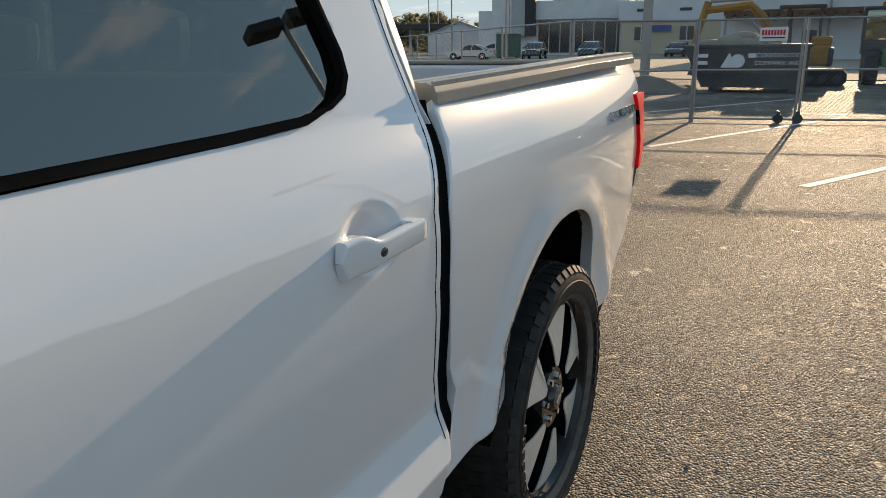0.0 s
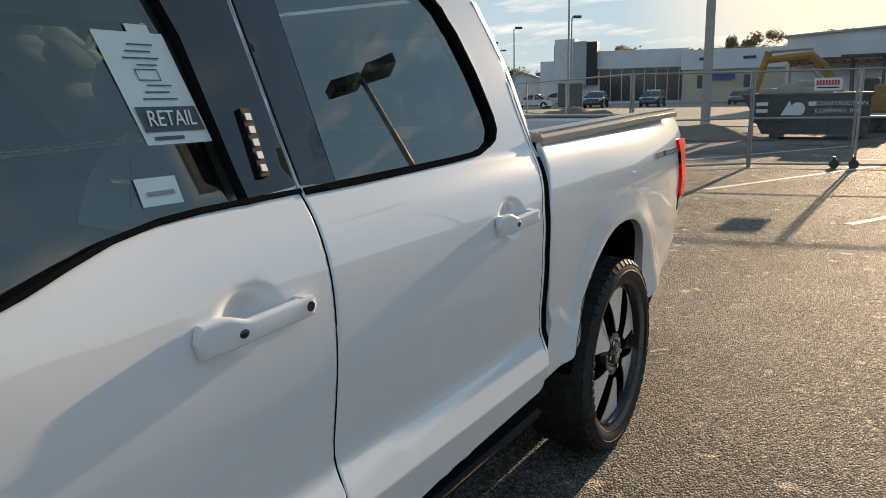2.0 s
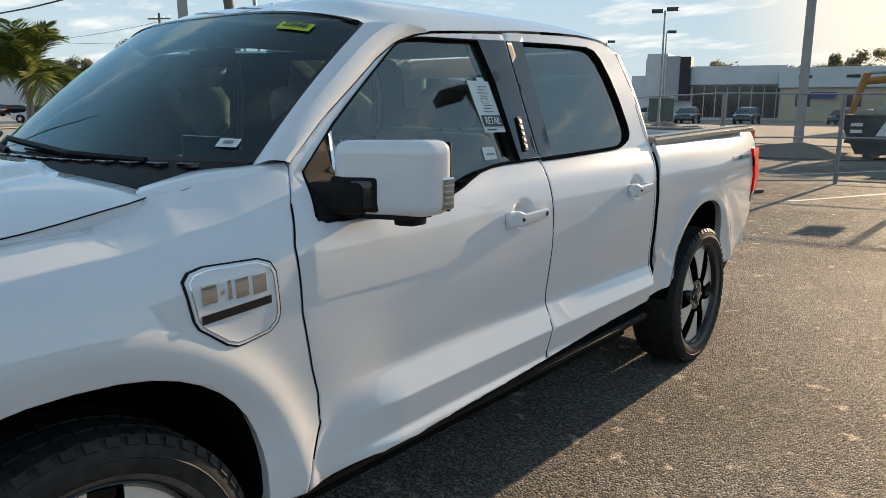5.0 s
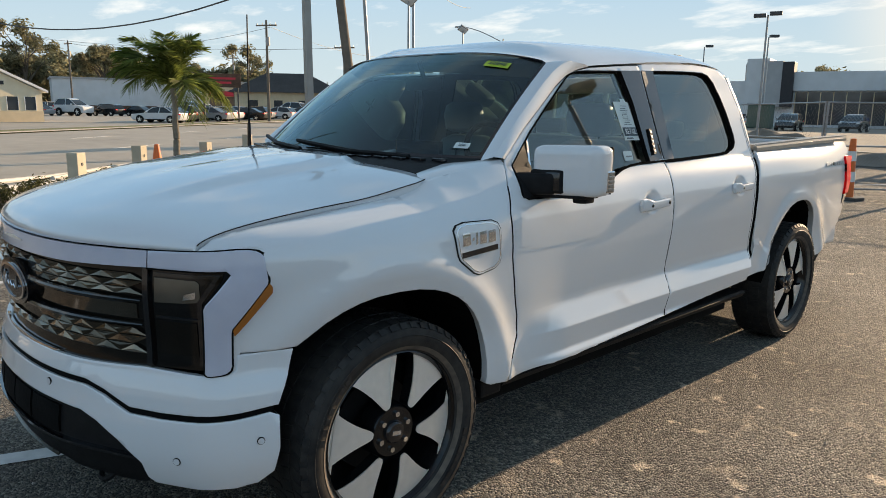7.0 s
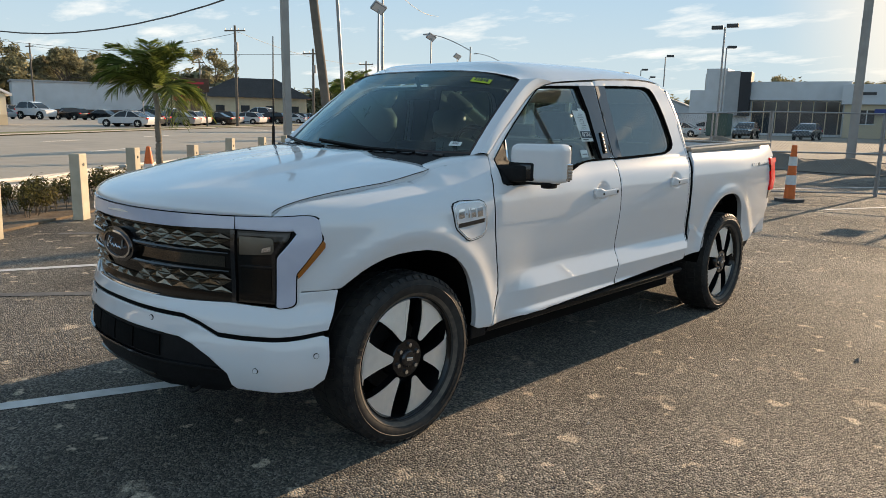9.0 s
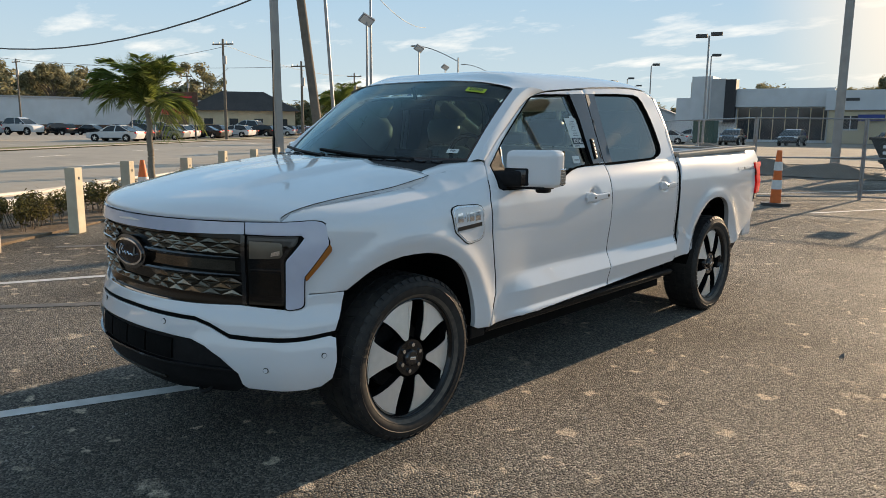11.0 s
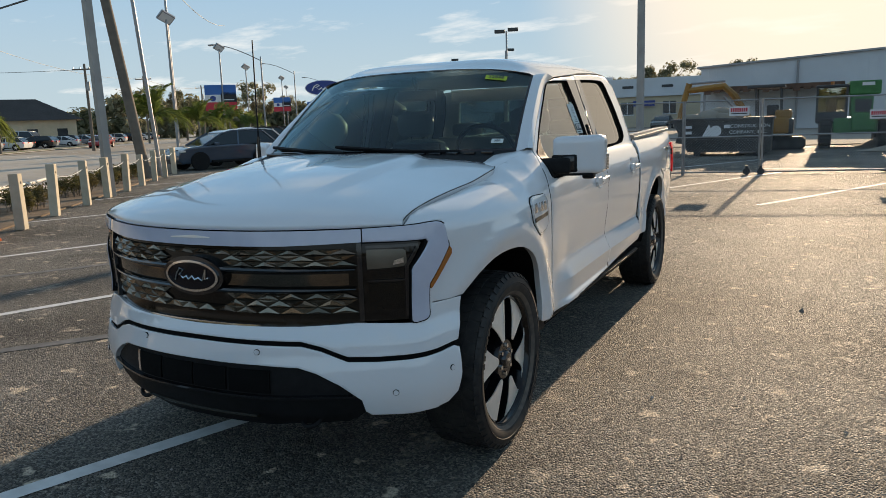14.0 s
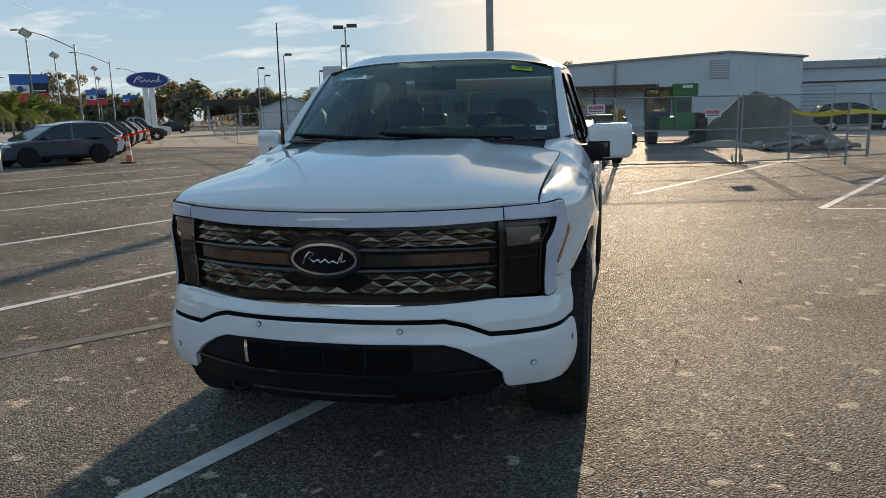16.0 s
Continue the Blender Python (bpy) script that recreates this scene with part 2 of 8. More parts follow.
LIGHT_BAR = material("pale_light_bar_lens", (0.47, 0.50, 0.61), 0.14, coat=0.8, noise_scale=14, color2=(0.56, 0.58, 0.68), spread=0.7)
LAMP_DARK = material("smoked_lamp_lens", (0.006, 0.0057, 0.0054), 0.06, spec=0.4, noise_scale=9, vary=0.4)
# tan tone carries the sunlit reflection of the upper lamp chamber
LAMP_INNER = material("lamp_reflector", (0.17, 0.155, 0.13), 0.26, metal=0.7, noise_scale=12, vary=0.3)
AMBER = material("amber_side_marker", (0.42, 0.13, 0.02), 0.2, coat=0.6, noise_scale=30, vary=0.2)
RED_LENS = material("red_tail_lens", (0.95, 0.012, 0.014), 0.40, coat=0.15, spec=0.15, noise_scale=16, vary=0.15)
lens = RED_LENS.node_tree.nodes["Principled BSDF"]
lens.inputs["Subsurface Weight"].default_value, lens.inputs["Subsurface Scale"].default_value = 0.85, 0.06
lens.inputs["Subsurface Radius"].default_value = (1.0, 0.10, 0.08)
FACET = material("bronze_grille_facets", (0.26, 0.20, 0.145), 0.15, metal=0.85, noise_scale=25, vary=0.25, rand=0.55)
BAR_SMOKE = material("smoked_grille_bar", (0.19, 0.16, 0.13), 0.09, metal=0.95, noise_scale=5, vary=0.3)
GRILLE_BACK = material("grille_dark_panel", (0.011, 0.009, 0.007), 0.10, spec=0.3, noise_scale=6, vary=0.3)
GLASS = glass_material("windscreen_glass", (0.52, 0.70, 0.69), ior=1.85, sheen=(0.66, 0.90, 0.96))
GLASS_REAR = glass_material("cab_rear_glass", (0.42, 0.50, 0.49))
# warm sheen tints the reflections, in place of a warm low sky
GLASS_SIDE = glass_material("front_door_glass", (0.84, 0.94, 0.91), ior=2.05, sheen=(1.0, 0.96, 0.90))
GLASS_DARK = glass_material("privacy_glass", (0.15, 0.185, 0.18), ior=2.35, sheen=(1.0, 0.95, 0.88))
HEADLINER = material("pale_headliner_cloth", (0.46, 0.45, 0.43), 0.9, noise_scale=30, vary=0.08, bump=0.1, bump_scale=300)
SEAT = material("light_grey_leather", (0.42, 0.42, 0.41), 0.5, noise_scale=9, vary=0.12, bump=0.08, bump_scale=120)
CABIN = material("dark_cabin_trim", (0.048, 0.049, 0.051), 0.6, noise_scale=14, vary=0.3, bump=0.1, bump_scale=160)
# the rail cap's tan carries low sunlight in its base colour
RAIL_CAP = material("sunlit_rail_cap_plastic", (0.36, 0.32, 0.27), 0.28, noise_scale=14, vary=0.2, bump=0.012, bump_scale=200)
BED_LINER = material("black_bed_liner", (0.018, 0.018, 0.018), 0.8, spec=0.12, noise_scale=18, vary=0.3, bump=0.3, bump_scale=160)
PAPER = material("window_paper", (0.72, 0.79, 0.77), 0.7, noise_scale=9, vary=0.08)
INK = material("printed_ink", (0.07, 0.10, 0.12), 0.6, noise_scale=20, vary=0.2)
WHITE_INK = material("white_lettering", (0.78, 0.80, 0.80), 0.6, noise_scale=20, vary=0.05)
LENS_CLEAR = material("clear_signal_lens", (.50, .46, .40), .12, metal=.4, coat=.6, noise_scale=60, color2=(.20, .18, .16), spread=.6)
STICKER = material("yellow_green_sticker", (0.50, 0.62, 0.05), 0.6, noise_scale=12, vary=0.1)
EMBLEM_BLUE = material("emblem_dark_enamel", (0.007, 0.008, 0.012), 0.16, spec=0.25, noise_scale=10, vary=0.2)

# ---------------------------------------------------------------- mesh tools
from mathutils.geometry import delaunay_2d_cdt


def mesh_of(name, verts, faces, mat, parent=None, normals=None, smooth=True, label="", kind=""):
    me = bpy.data.meshes.new(name)
    me.from_pydata([tuple(v) for v in verts], [], faces)
    me.materials.append(mat)
    if smooth:
        me.polygons.foreach_set("use_smooth", [True] * len(me.polygons))
    me.update()
    if normals is not None:
        me.normals_split_custom_set_from_vertices([tuple(n) for n in normals])
    ob = new(name, me)
    if parent:
        ob.parent = parent
    return tagged(ob, label=label, kind=kind)


def part(name, bm, mat, parent=None, label="", smooth=False, kind=""):
    """One bmesh as one mesh object under a thing or a part."""
    me = bpy.data.meshes.new(name)
    bm.normal_update()
    bm.to_mesh(me)
    bm.free()
    me.materials.append(mat)
    if smooth:
        me.polygons.foreach_set("use_smooth", [True] * len(me.polygons))
        me.set_sharp_from_angle(angle=radians(38))
    ob = new(name, me)
    if parent:
        ob.parent = parent
    return tagged(ob, label=label, kind=kind)


def thing(name, label, category, m=None, group="", kind=""):
    ob = new(name)
    if m is not None:
        ob.matrix_world = m
    return tagged(ob, label, category, group, kind)


def box(bm, x0, x1, y0, y1, z0, z1, bevel=0.0, seg=2):
    """A box, with rounded edges where bevel is given, added to bm."""
    got = bmesh.ops.create_cube(bm, size=1.0, matrix=Matrix.LocRotScale(((x0 + x1) / 2, (y0 + y1) / 2, (z0 + z1) / 2), None, (abs(x1 - x0), abs(y1 - y0), abs(z1 - z0))))
    if bevel:
        edges = list({e for v in got["verts"] for e in v.link_edges})
        bmesh.ops.bevel(bm, geom=edges, offset=bevel, segments=seg, profile=0.6, affect="EDGES")
    return bm


def new_box(*a, **k):
    return box(bmesh.new(), *a, **k)


def tube(bm, a, b, r0, r1=None, n=10, caps=True):
    """A round bar from a to b."""
    a, b = Vector(a), Vector(b)
    turn = (b - a).to_track_quat("Z", "Y").to_matrix().to_4x4()
    bmesh.ops.create_cone(bm, cap_ends=caps, segments=n, radius1=r0, radius2=r0 if r1 is None else r1, depth=(b - a).length, matrix=Matrix.Translation((a + b) / 2) @ turn)
    return bm


def new_tube(*a, **k):
    return tube(bmesh.new(), *a, **k)


def prism(bm, pts, axis, d0, d1):
    """A polygon of (u, v) pushed along an axis from d0 to d1. x: (y, z); y: (x, z); z: (x, y)."""
    put = {"x": lambda u, v, d: (d, u, v), "y": lambda u, v, d: (u, d, v), "z": lambda u, v, d: (u, v, d)}[axis]
    low, top = [bm.verts.new(put(u, v, d0)) for u, v in pts], [bm.verts.new(put(u, v, d1)) for u, v in pts]
    n = len(pts)
    bm.faces.new(low), bm.faces.new(top)
    for i in range(n):
        bm.faces.new((low[i], low[(i + 1) % n], top[(i + 1) % n], top[i]))
    bmesh.ops.recalc_face_normals(bm, faces=bm.faces)
    return bm


def new_prism(*a, **k):
    return prism(bmesh.new(), *a, **k)


def revolve(profile, n=64, axis="x", center=(0, 0, 0), closed=False):
    """(radius, along) points swept round an axis."""
    bm = bmesh.new()
    rings = []
    for k in range(n):
        a = 2 * math.pi * k / n
        c, s = math.cos(a), math.sin(a)
        ring = []
        for r, d in profile:
            p = {"x": (d, r * c, r * s), "z": (r * c, r * s, d), "y": (r * s, d, r * c)}[axis]
            ring.append(bm.verts.new(Vector(p) + Vector(center)))
        rings.append(ring)
    m = len(profile)
    for k in range(n):
        a, b = rings[k], rings[(k + 1) % n]
        for i in range(m if closed else m - 1):
            bm.faces.new((a[i], b[i], b[(i + 1) % m], a[(i + 1) % m]))
    bmesh.ops.recalc_face_normals(bm, faces=bm.faces)
    return bm


def sweep(bm, pts, r, n=6):
    """A round cord along a polyline."""
    pts = [Vector(p) for p in pts]
    rings = []
    for i, p in enumerate(pts):
        d = (pts[min(i + 1, len(pts) - 1)] - pts[max(i - 1, 0)]).normalized()
        q = d.to_track_quat("Z", "Y")
        rr = r(i / (len(pts) - 1)) if callable(r) else r
        rings.append([bm.verts.new(p + q @ Vector((rr * math.cos(2 * math.pi * k / n), rr * math.sin(2 * math.pi * k / n), 0))) for k in range(n)])
    for a, b in zip(rings, rings[1:]):
        for k in range(n):
            bm.faces.new((a[k], a[(k + 1) % n], b[(k + 1) % n], b[k]))
    bm.faces.new(rings[0]), bm.faces.new(rings[-1])
    bmesh.ops.recalc_face_normals(bm, faces=bm.faces)
    return bm


def smooth01(a, b, v):
    t = min(max((v - a) / (b - a), 0.0), 1.0)
    return t * t * (3 - 2 * t)


def inside(p, poly):
    hit, (px, py) = False, p
    for (x0, y0), (x1, y1) in zip(poly, poly[1:] + poly[:1]):
        if (y0 > py) != (y1 > py) and px < x0 + (py - y0) / (y1 - y0) * (x1 - x0):
            hit = not hit
    return hit


def dense(poly, step):
    out = []
    for (x0, y0), (x1, y1) in zip(poly, poly[1:] + poly[:1]):
        n = max(1, math.ceil(math.hypot(x1 - x0, y1 - y0) / step))
        out += [(x0 + (x1 - x0) * i / n, y0 + (y1 - y0) * i / n) for i in range(n)]
    return out


def near_edge(p, poly, d):
    px, py = p
    for (x0, y0), (x1, y1) in zip(poly, poly[1:] + poly[:1]):
        ex, ey = x1 - x0, y1 - y0
        t = min(max(((px - x0) * ex + (py - y0) * ey) / (ex * ex + ey * ey + 1e-12), 0), 1)
        if (px - x0 - t * ex) ** 2 + (py - y0 - t * ey) ** 2 < d * d:
            return True
    return False


def panel(name, poly, surf, mat, parent, step=0.04, thick=0.014, holes=(), lift=0.0, label="", ref=(0, 1.2, 0.7), round_edge=0.003, creases=(), inset=0.0, fine=()):
    """A shaped sheet: the polygon (with holes) of surf's own coordinates, laid on surf, with turned-in edges and smooth shading."""
    loops = [dense(poly, step)] + [dense(h, step) for h in holes]
    verts, edges = [], []
    for lp in loops:
        k = len(verts)
        verts += lp
        edges += [(k + i, k + (i + 1) % len(lp)) for i in range(len(lp))]
    us, vs = [p[0] for p in poly], [p[1] for p in poly]
    nu, nv = int((max(us) - min(us)) / step), int((max(vs) - min(vs)) / step)
    for i in range(1, nu + 1):
        for j in range(1, nv + 1):
            p = (min(us) + i * step, min(vs) + j * step)
            if any(abs(p[1] - c) < step * .42 for c in creases):
                continue
            if inside(p, loops[0]) and not any(inside(p, h) for h in loops[1:]) and not any(near_edge(p, lp, step * 0.45) for lp in ([poly] + list(holes))):
                verts.append(p)
    more = [(min(us) + i * step, c + d) for c in creases for d in (-.0045, .0045) for i in range(1, nu + 1)]
    for fu, fv, ru, rv in fine:
        more += [(fu + ru * i / 14, fv + rv * j / 10) for i in range(-14, 15) for j in range(-10, 11) if (i / 14) ** 2 + (j / 10) ** 2 < 1.05]
    if inset:
        for lp in loops:
            for k in range(len(lp)):
                (ax, ay), (bx, by), (cx, cy) = lp[k - 1], lp[k], lp[(k + 1) % len(lp)]
                tx, ty = cx - ax, cy - ay
                l = math.hypot(tx, ty) or 1
                more += [(bx - ty / l * q, by + tx / l * q) for q in (inset, -inset)]
    rims = [poly] + list(holes)
    verts += [p for p in more if inside(p, loops[0]) and not any(inside(p, h) for h in loops[1:]) and not any(near_edge(p, lp, inset * .9 if inset else .01) for lp in rims)]
    vc, _, fc, *_ = delaunay_2d_cdt([Vector(v) for v in verts], edges, [], 0, 1e-6)
    kept = []
    for f in fc:
        c = (sum(vc[i].x for i in f) / len(f), sum(vc[i].y for i in f) / len(f))
        if inside(c, loops[0]) and not any(inside(c, h) for h in loops[1:]):
            kept.append(f)
    fc = kept
    e = 0.004

    def at(u, v):
        p = Vector(surf(u, v))
        n = (Vector(surf(u + e, v)) - Vector(surf(u - e, v))).cross(Vector(surf(u, v + e)) - Vector(surf(u, v - e))).normalized()
        if n.dot(p - Vector((ref[0], p.y if ref[1] is None else ref[1] * 0.35 + p.y * 0.65, ref[2]))) < 0:
            n = -n
        return p + n * lift, n
    got = [at(*v) for v in vc]
    P, Nn = [g[0] for g in got], [g[1] for g in got]
    faces = []
    count = {}
    for f in fc:
        a, b, c = f[0], f[1], f[2]
        if (P[b] - P[a]).cross(P[c] - P[a]).dot(Nn[a]) < 0:
            f = list(reversed(f))
        faces.append(tuple(f))
        for i in range(len(f)):
            count[(f[i], f[(i + 1) % len(f)])] = 1
    rim = [(a, b) for a, b in count if (b, a) not in count]
    extra = {}
    normals = list(Nn)
    for a, b in rim:
        for k in (a, b):
            if k not in extra:
                extra[k] = (len(P), len(P) + 1)
                P.append(P[k].copy())
                P.append(P[k] - Nn[k] * thick)
                normals += [Nn[k].copy(), Nn[k].copy()]
    out = {}
    for a, b in rim:
        o = (P[b] - P[a]).cross(Nn[a]).normalized()
        for k in (a, b):
            out[k] = out.get(k, Vector()) + o
        faces.append((extra[b][0], extra[a][0], extra[a][1], extra[b][1]))
    for k, o in out.items():
        o.normalize()
        normals[extra[k][0]] = normals[extra[k][1]] = o
        if inset:
            normals[k] = (Nn[k] + 0.5 * o).normalized()
            P[k] = P[k] - Nn[k] * round_edge
            P[extra[k][0]] = P[k].copy()
    return mesh_of(name, P, faces, mat, parent, normals, label=label)


def grid_sheet(name, rows, mat, parent, label="", close=False, ref=None):
    """A smooth sheet through rows of points."""
    verts, faces, w = [p for r in rows for p in r], [], len(rows[0])
    for i in range(len(rows) - 1):
        for j in range(w - 1):
            faces.append((i * w + j, i * w + j + 1, (i + 1) * w + j + 1, (i + 1) * w + j))
    bm = bmesh.new()
    bv = [bm.verts.new(v) for v in verts]
    for f in faces:
        bm.faces.new([bv[i] for i in f])
    bmesh.ops.recalc_face_normals(bm, faces=bm.faces)
    if ref:
        bm.faces.ensure_lookup_table()
        f = bm.faces[len(bm.faces) // 2]
        f.normal_update()
        if f.normal.dot(f.calc_center_median() - Vector(ref)) < 0:
            bmesh.ops.reverse_faces(bm, faces=bm.faces)
    return part(name, bm, mat, parent, label, smooth=True)


def lerp_table(t, v):
    if v <= t[0][0]:
        return t[0][1]
    for (a, p), (b, q) in zip(t, t[1:]):
        if v <= b:
            return p + (q - p) * (v - a) / (b - a)
    return t[-1][1]


def soft_table(t, v):
    """Monotone smooth curve through a table."""
    if v <= t[0][0]:
        return t[0][1]
    n = len(t)
    for i in range(n - 1):
        (a, p), (b, q) = t[i], t[i + 1]
        if v <= b:
            d = (q - p) / (b - a)
            m0 = d if i == 0 else ((p - t[i - 1][1]) / (a - t[i - 1][0]) + d) / 2
            m1 = d if i == n - 2 else ((t[i + 2][1] - q) / (t[i + 2][0] - b) + d) / 2
            s, h = (v - a) / (b - a), b - a
            return (2 * s**3 - 3 * s * s + 1) * p + (s**3 - 2 * s * s + s) * h * m0 + (3 * s * s - 2 * s**3) * q + (s**3 - s * s) * h * m1
    return t[-1][1]


# ---------------------------------------------------------------- pickup truck: surfaces
# y runs from the nose (-0.93) to the tail (4.9), the front axle is at 0, the rear axle at 3.696
PLAN = [(0, -.925), (.15, -.918), (.3, -.895), (.42, -.860), (.55, -.802), (.65, -.745), (.74, -.690), (.80, -.648), (.838, -.605), (.862, -.548), (.884, -.470), (.92, -.36), (.948, -.25), (.966, -.1)]
SIDE_X = [(-.74, .66), (-.648, .80), (-.605, .838), (-.548, .862), (-.47, .884), (-.36, .92), (-.25, .948), (-.1, .966), (.2, .982), (.6, .978), (1.0, .966), (1.7, .953), (2.6, .950), (2.95, .950), (3.3, .950), (3.7, .950), (4.2, .938), (4.55, .905), (4.7, .886), (5.0, .85)]
PLAN_S = [(0.0, PLAN[0])]
for pa, pb in zip(PLAN, PLAN[1:]):
    PLAN_S.append((PLAN_S[-1][0] + math.dist(pa, pb), pb))
S_OF_X = [(p[0], s) for s, p in PLAN_S]
X_OF_S, Y_OF_S = [(s, p[0]) for s, p in PLAN_S], [(s, p[1]) for s, p in PLAN_S]
FRONT_OFF = [(.30, -.02), (.36, .018), (.40, .034), (.47, .048), (.55, .044), (.60, .034), (.63, .028), (.69, .018), (.74, .0), (1.0, .0), (1.06, -.006), (1.14, -.016)]
ZB = [(-.648, 1.125), (-.585, 1.162), (-.46, 1.185), (-.19, 1.21), (.14, 1.248), (.21, 1.268), (.30, 1.300), (.45, 1.332), (.66, 1.352)]
FLARE = ((0.0, .60), (3.696, .60))


def front(x, z):
    """The nose: plan curve by x (through its arc), pushed out by height."""
    side = 1 if x >= 0 else -1
    s = lerp_table(S_OF_X, abs(x))
    px, py = soft_table(X_OF_S, s), soft_table(Y_OF_S, s)
    qx, qy = soft_table(X_OF_S, s + .02) - soft_table(X_OF_S, max(s - .02, 0)), soft_table(Y_OF_S, s + .02) - soft_table(Y_OF_S, max(s - .02, 0))
    l = math.hypot(qx, qy) or 1
    o = soft_table(FRONT_OFF, z)
    return side * (px + qy / l * o), py - qx / l * o, z


def front_s(s, z):
    """The nose by arc length, for sheets that wrap round the corner."""
    a = abs(s)
    x, y, zz = front(lerp_table(X_OF_S, a), z)
    return (x if s >= 0 else -x), y, zz


def sx(x):
    return math.copysign(lerp_table(S_OF_X, abs(x)), x)


def side_x(y, z, bed=False):
    x0 = soft_table(SIDE_X, y)
    if y < .66:
        top, xb, q = lerp_table(ZB, y), .795 + .06 * smooth01(.3, .66, y), 4.2 - 1.2 * smooth01(-.2, .5, y)
        xb = min(xb, x0 - .01)
    elif y < 2.955 and not bed:
        top, xb, q = 1.32, .868, 2.9
    else:
        top, xb, q = 1.35, .866 - .02 * smooth01(3.4, 4.6, y), 3.0
    if z > 1.02:
        r = (z - 1.02) / (top - 1.02)
        if r > 1 and .60 < y < 2.955 and not bed:
            return xb - .30 * (z - top)
        x = x0 - (x0 - xb) * min(r, 1.1) ** q
        if .66 <= y < 1.6:
            x += .008 * smooth01(1.6, 1.2, y)
    else:
        crease = 0 if bed else smooth01(.68, 1.0, y)
        plain = soft_table([(.40, -.05), (.46, -.026), (.52, -.020), (.70, -.022), (.86, -.008), (1.02, 0)], z)
        sharp = lerp_table([(.40, -.052), (.452, -.018), (.468, .013), (.486, .012), (.512, -.004), (.618, .012), (.722, -.030), (.735, -.030), (.80, -.021), (.87, -.012), (.95, -.003), (1.02, 0)], z)
        x = x0 + plain * (1 - crease) + sharp * crease
    if bed and y < 3.3:
        # kinked facet ahead of the rear wheel
        zk = lerp_table([(2.86, .735), (2.93, .790), (3.00, .784), (3.15, .702), (3.26, .745)], y)
        x += .009 * smooth01(3.30, 3.22, y) * lerp_table([(0, 0), (.04, 1), (.22, .4)], zk - z)
    for yc, ra in FLARE:
        d = math.hypot(y - yc, (z - .40) * .98)
        x += .016 * math.exp(-((d - ra) / .055) ** 2) * smooth01(1.25, 1.0, z)
    for hy, hz in ((1.690, 1.122), (2.650, 1.147)):
        d = math.sqrt(((y - hy) / .088) ** 2 + ((z - hz) / .066) ** 2)
        if d < 1:
            x -= .030 * (1 - d) ** 2 * (1 + 2 * d)
    return x


def flank(side, bed=False):
    return lambda y, z: (side * side_x(y, z, bed), y, z)


def arch(yc, hw, top, zc=.50, low=.45, n=22):
    out = []
    for i in range(n + 1):
        a = math.pi * (1 - i / n)
        c, s = math.cos(a), math.sin(a)
        out.append((yc + hw * math.copysign(abs(c) ** .86, c), zc + (top - zc) * abs(s) ** .92))
    return out


truck = thing("pickup_truck", "pearl white crew-cab electric pickup truck parked on asphalt", "pickup truck", pose(-.010, 0, 0, -0.33, 0, 0) @ Matrix.Diagonal((1.018, 1, 1, 1)))

# dark inner shell that closes the body behind the panel gaps
bm = bmesh.new()
box(bm, -.80, .80, .50, 2.90, .30, 1.18)
box(bm, -.52, .52, -.70, .55, .34, 1.06)
box(bm, -.62, .62, 2.9, 4.6, .34, .86)
box(bm, -.36, .36, -.80, -.70, .36, 1.02)
part("underbody", bm, DARK_VOID, truck, "black underbody and frame")


def dense_line(pts, step):
    """An open line with points no further apart than step."""
    out = [pts[0]]
    for (a, b), (c, d) in zip(pts, pts[1:]):
        n = max(1, int(math.hypot(c - a, d - b) / step))
        out += [(a + (c - a) * k / n, b + (d - b) * k / n) for k in range(1, n + 1)]
    return out


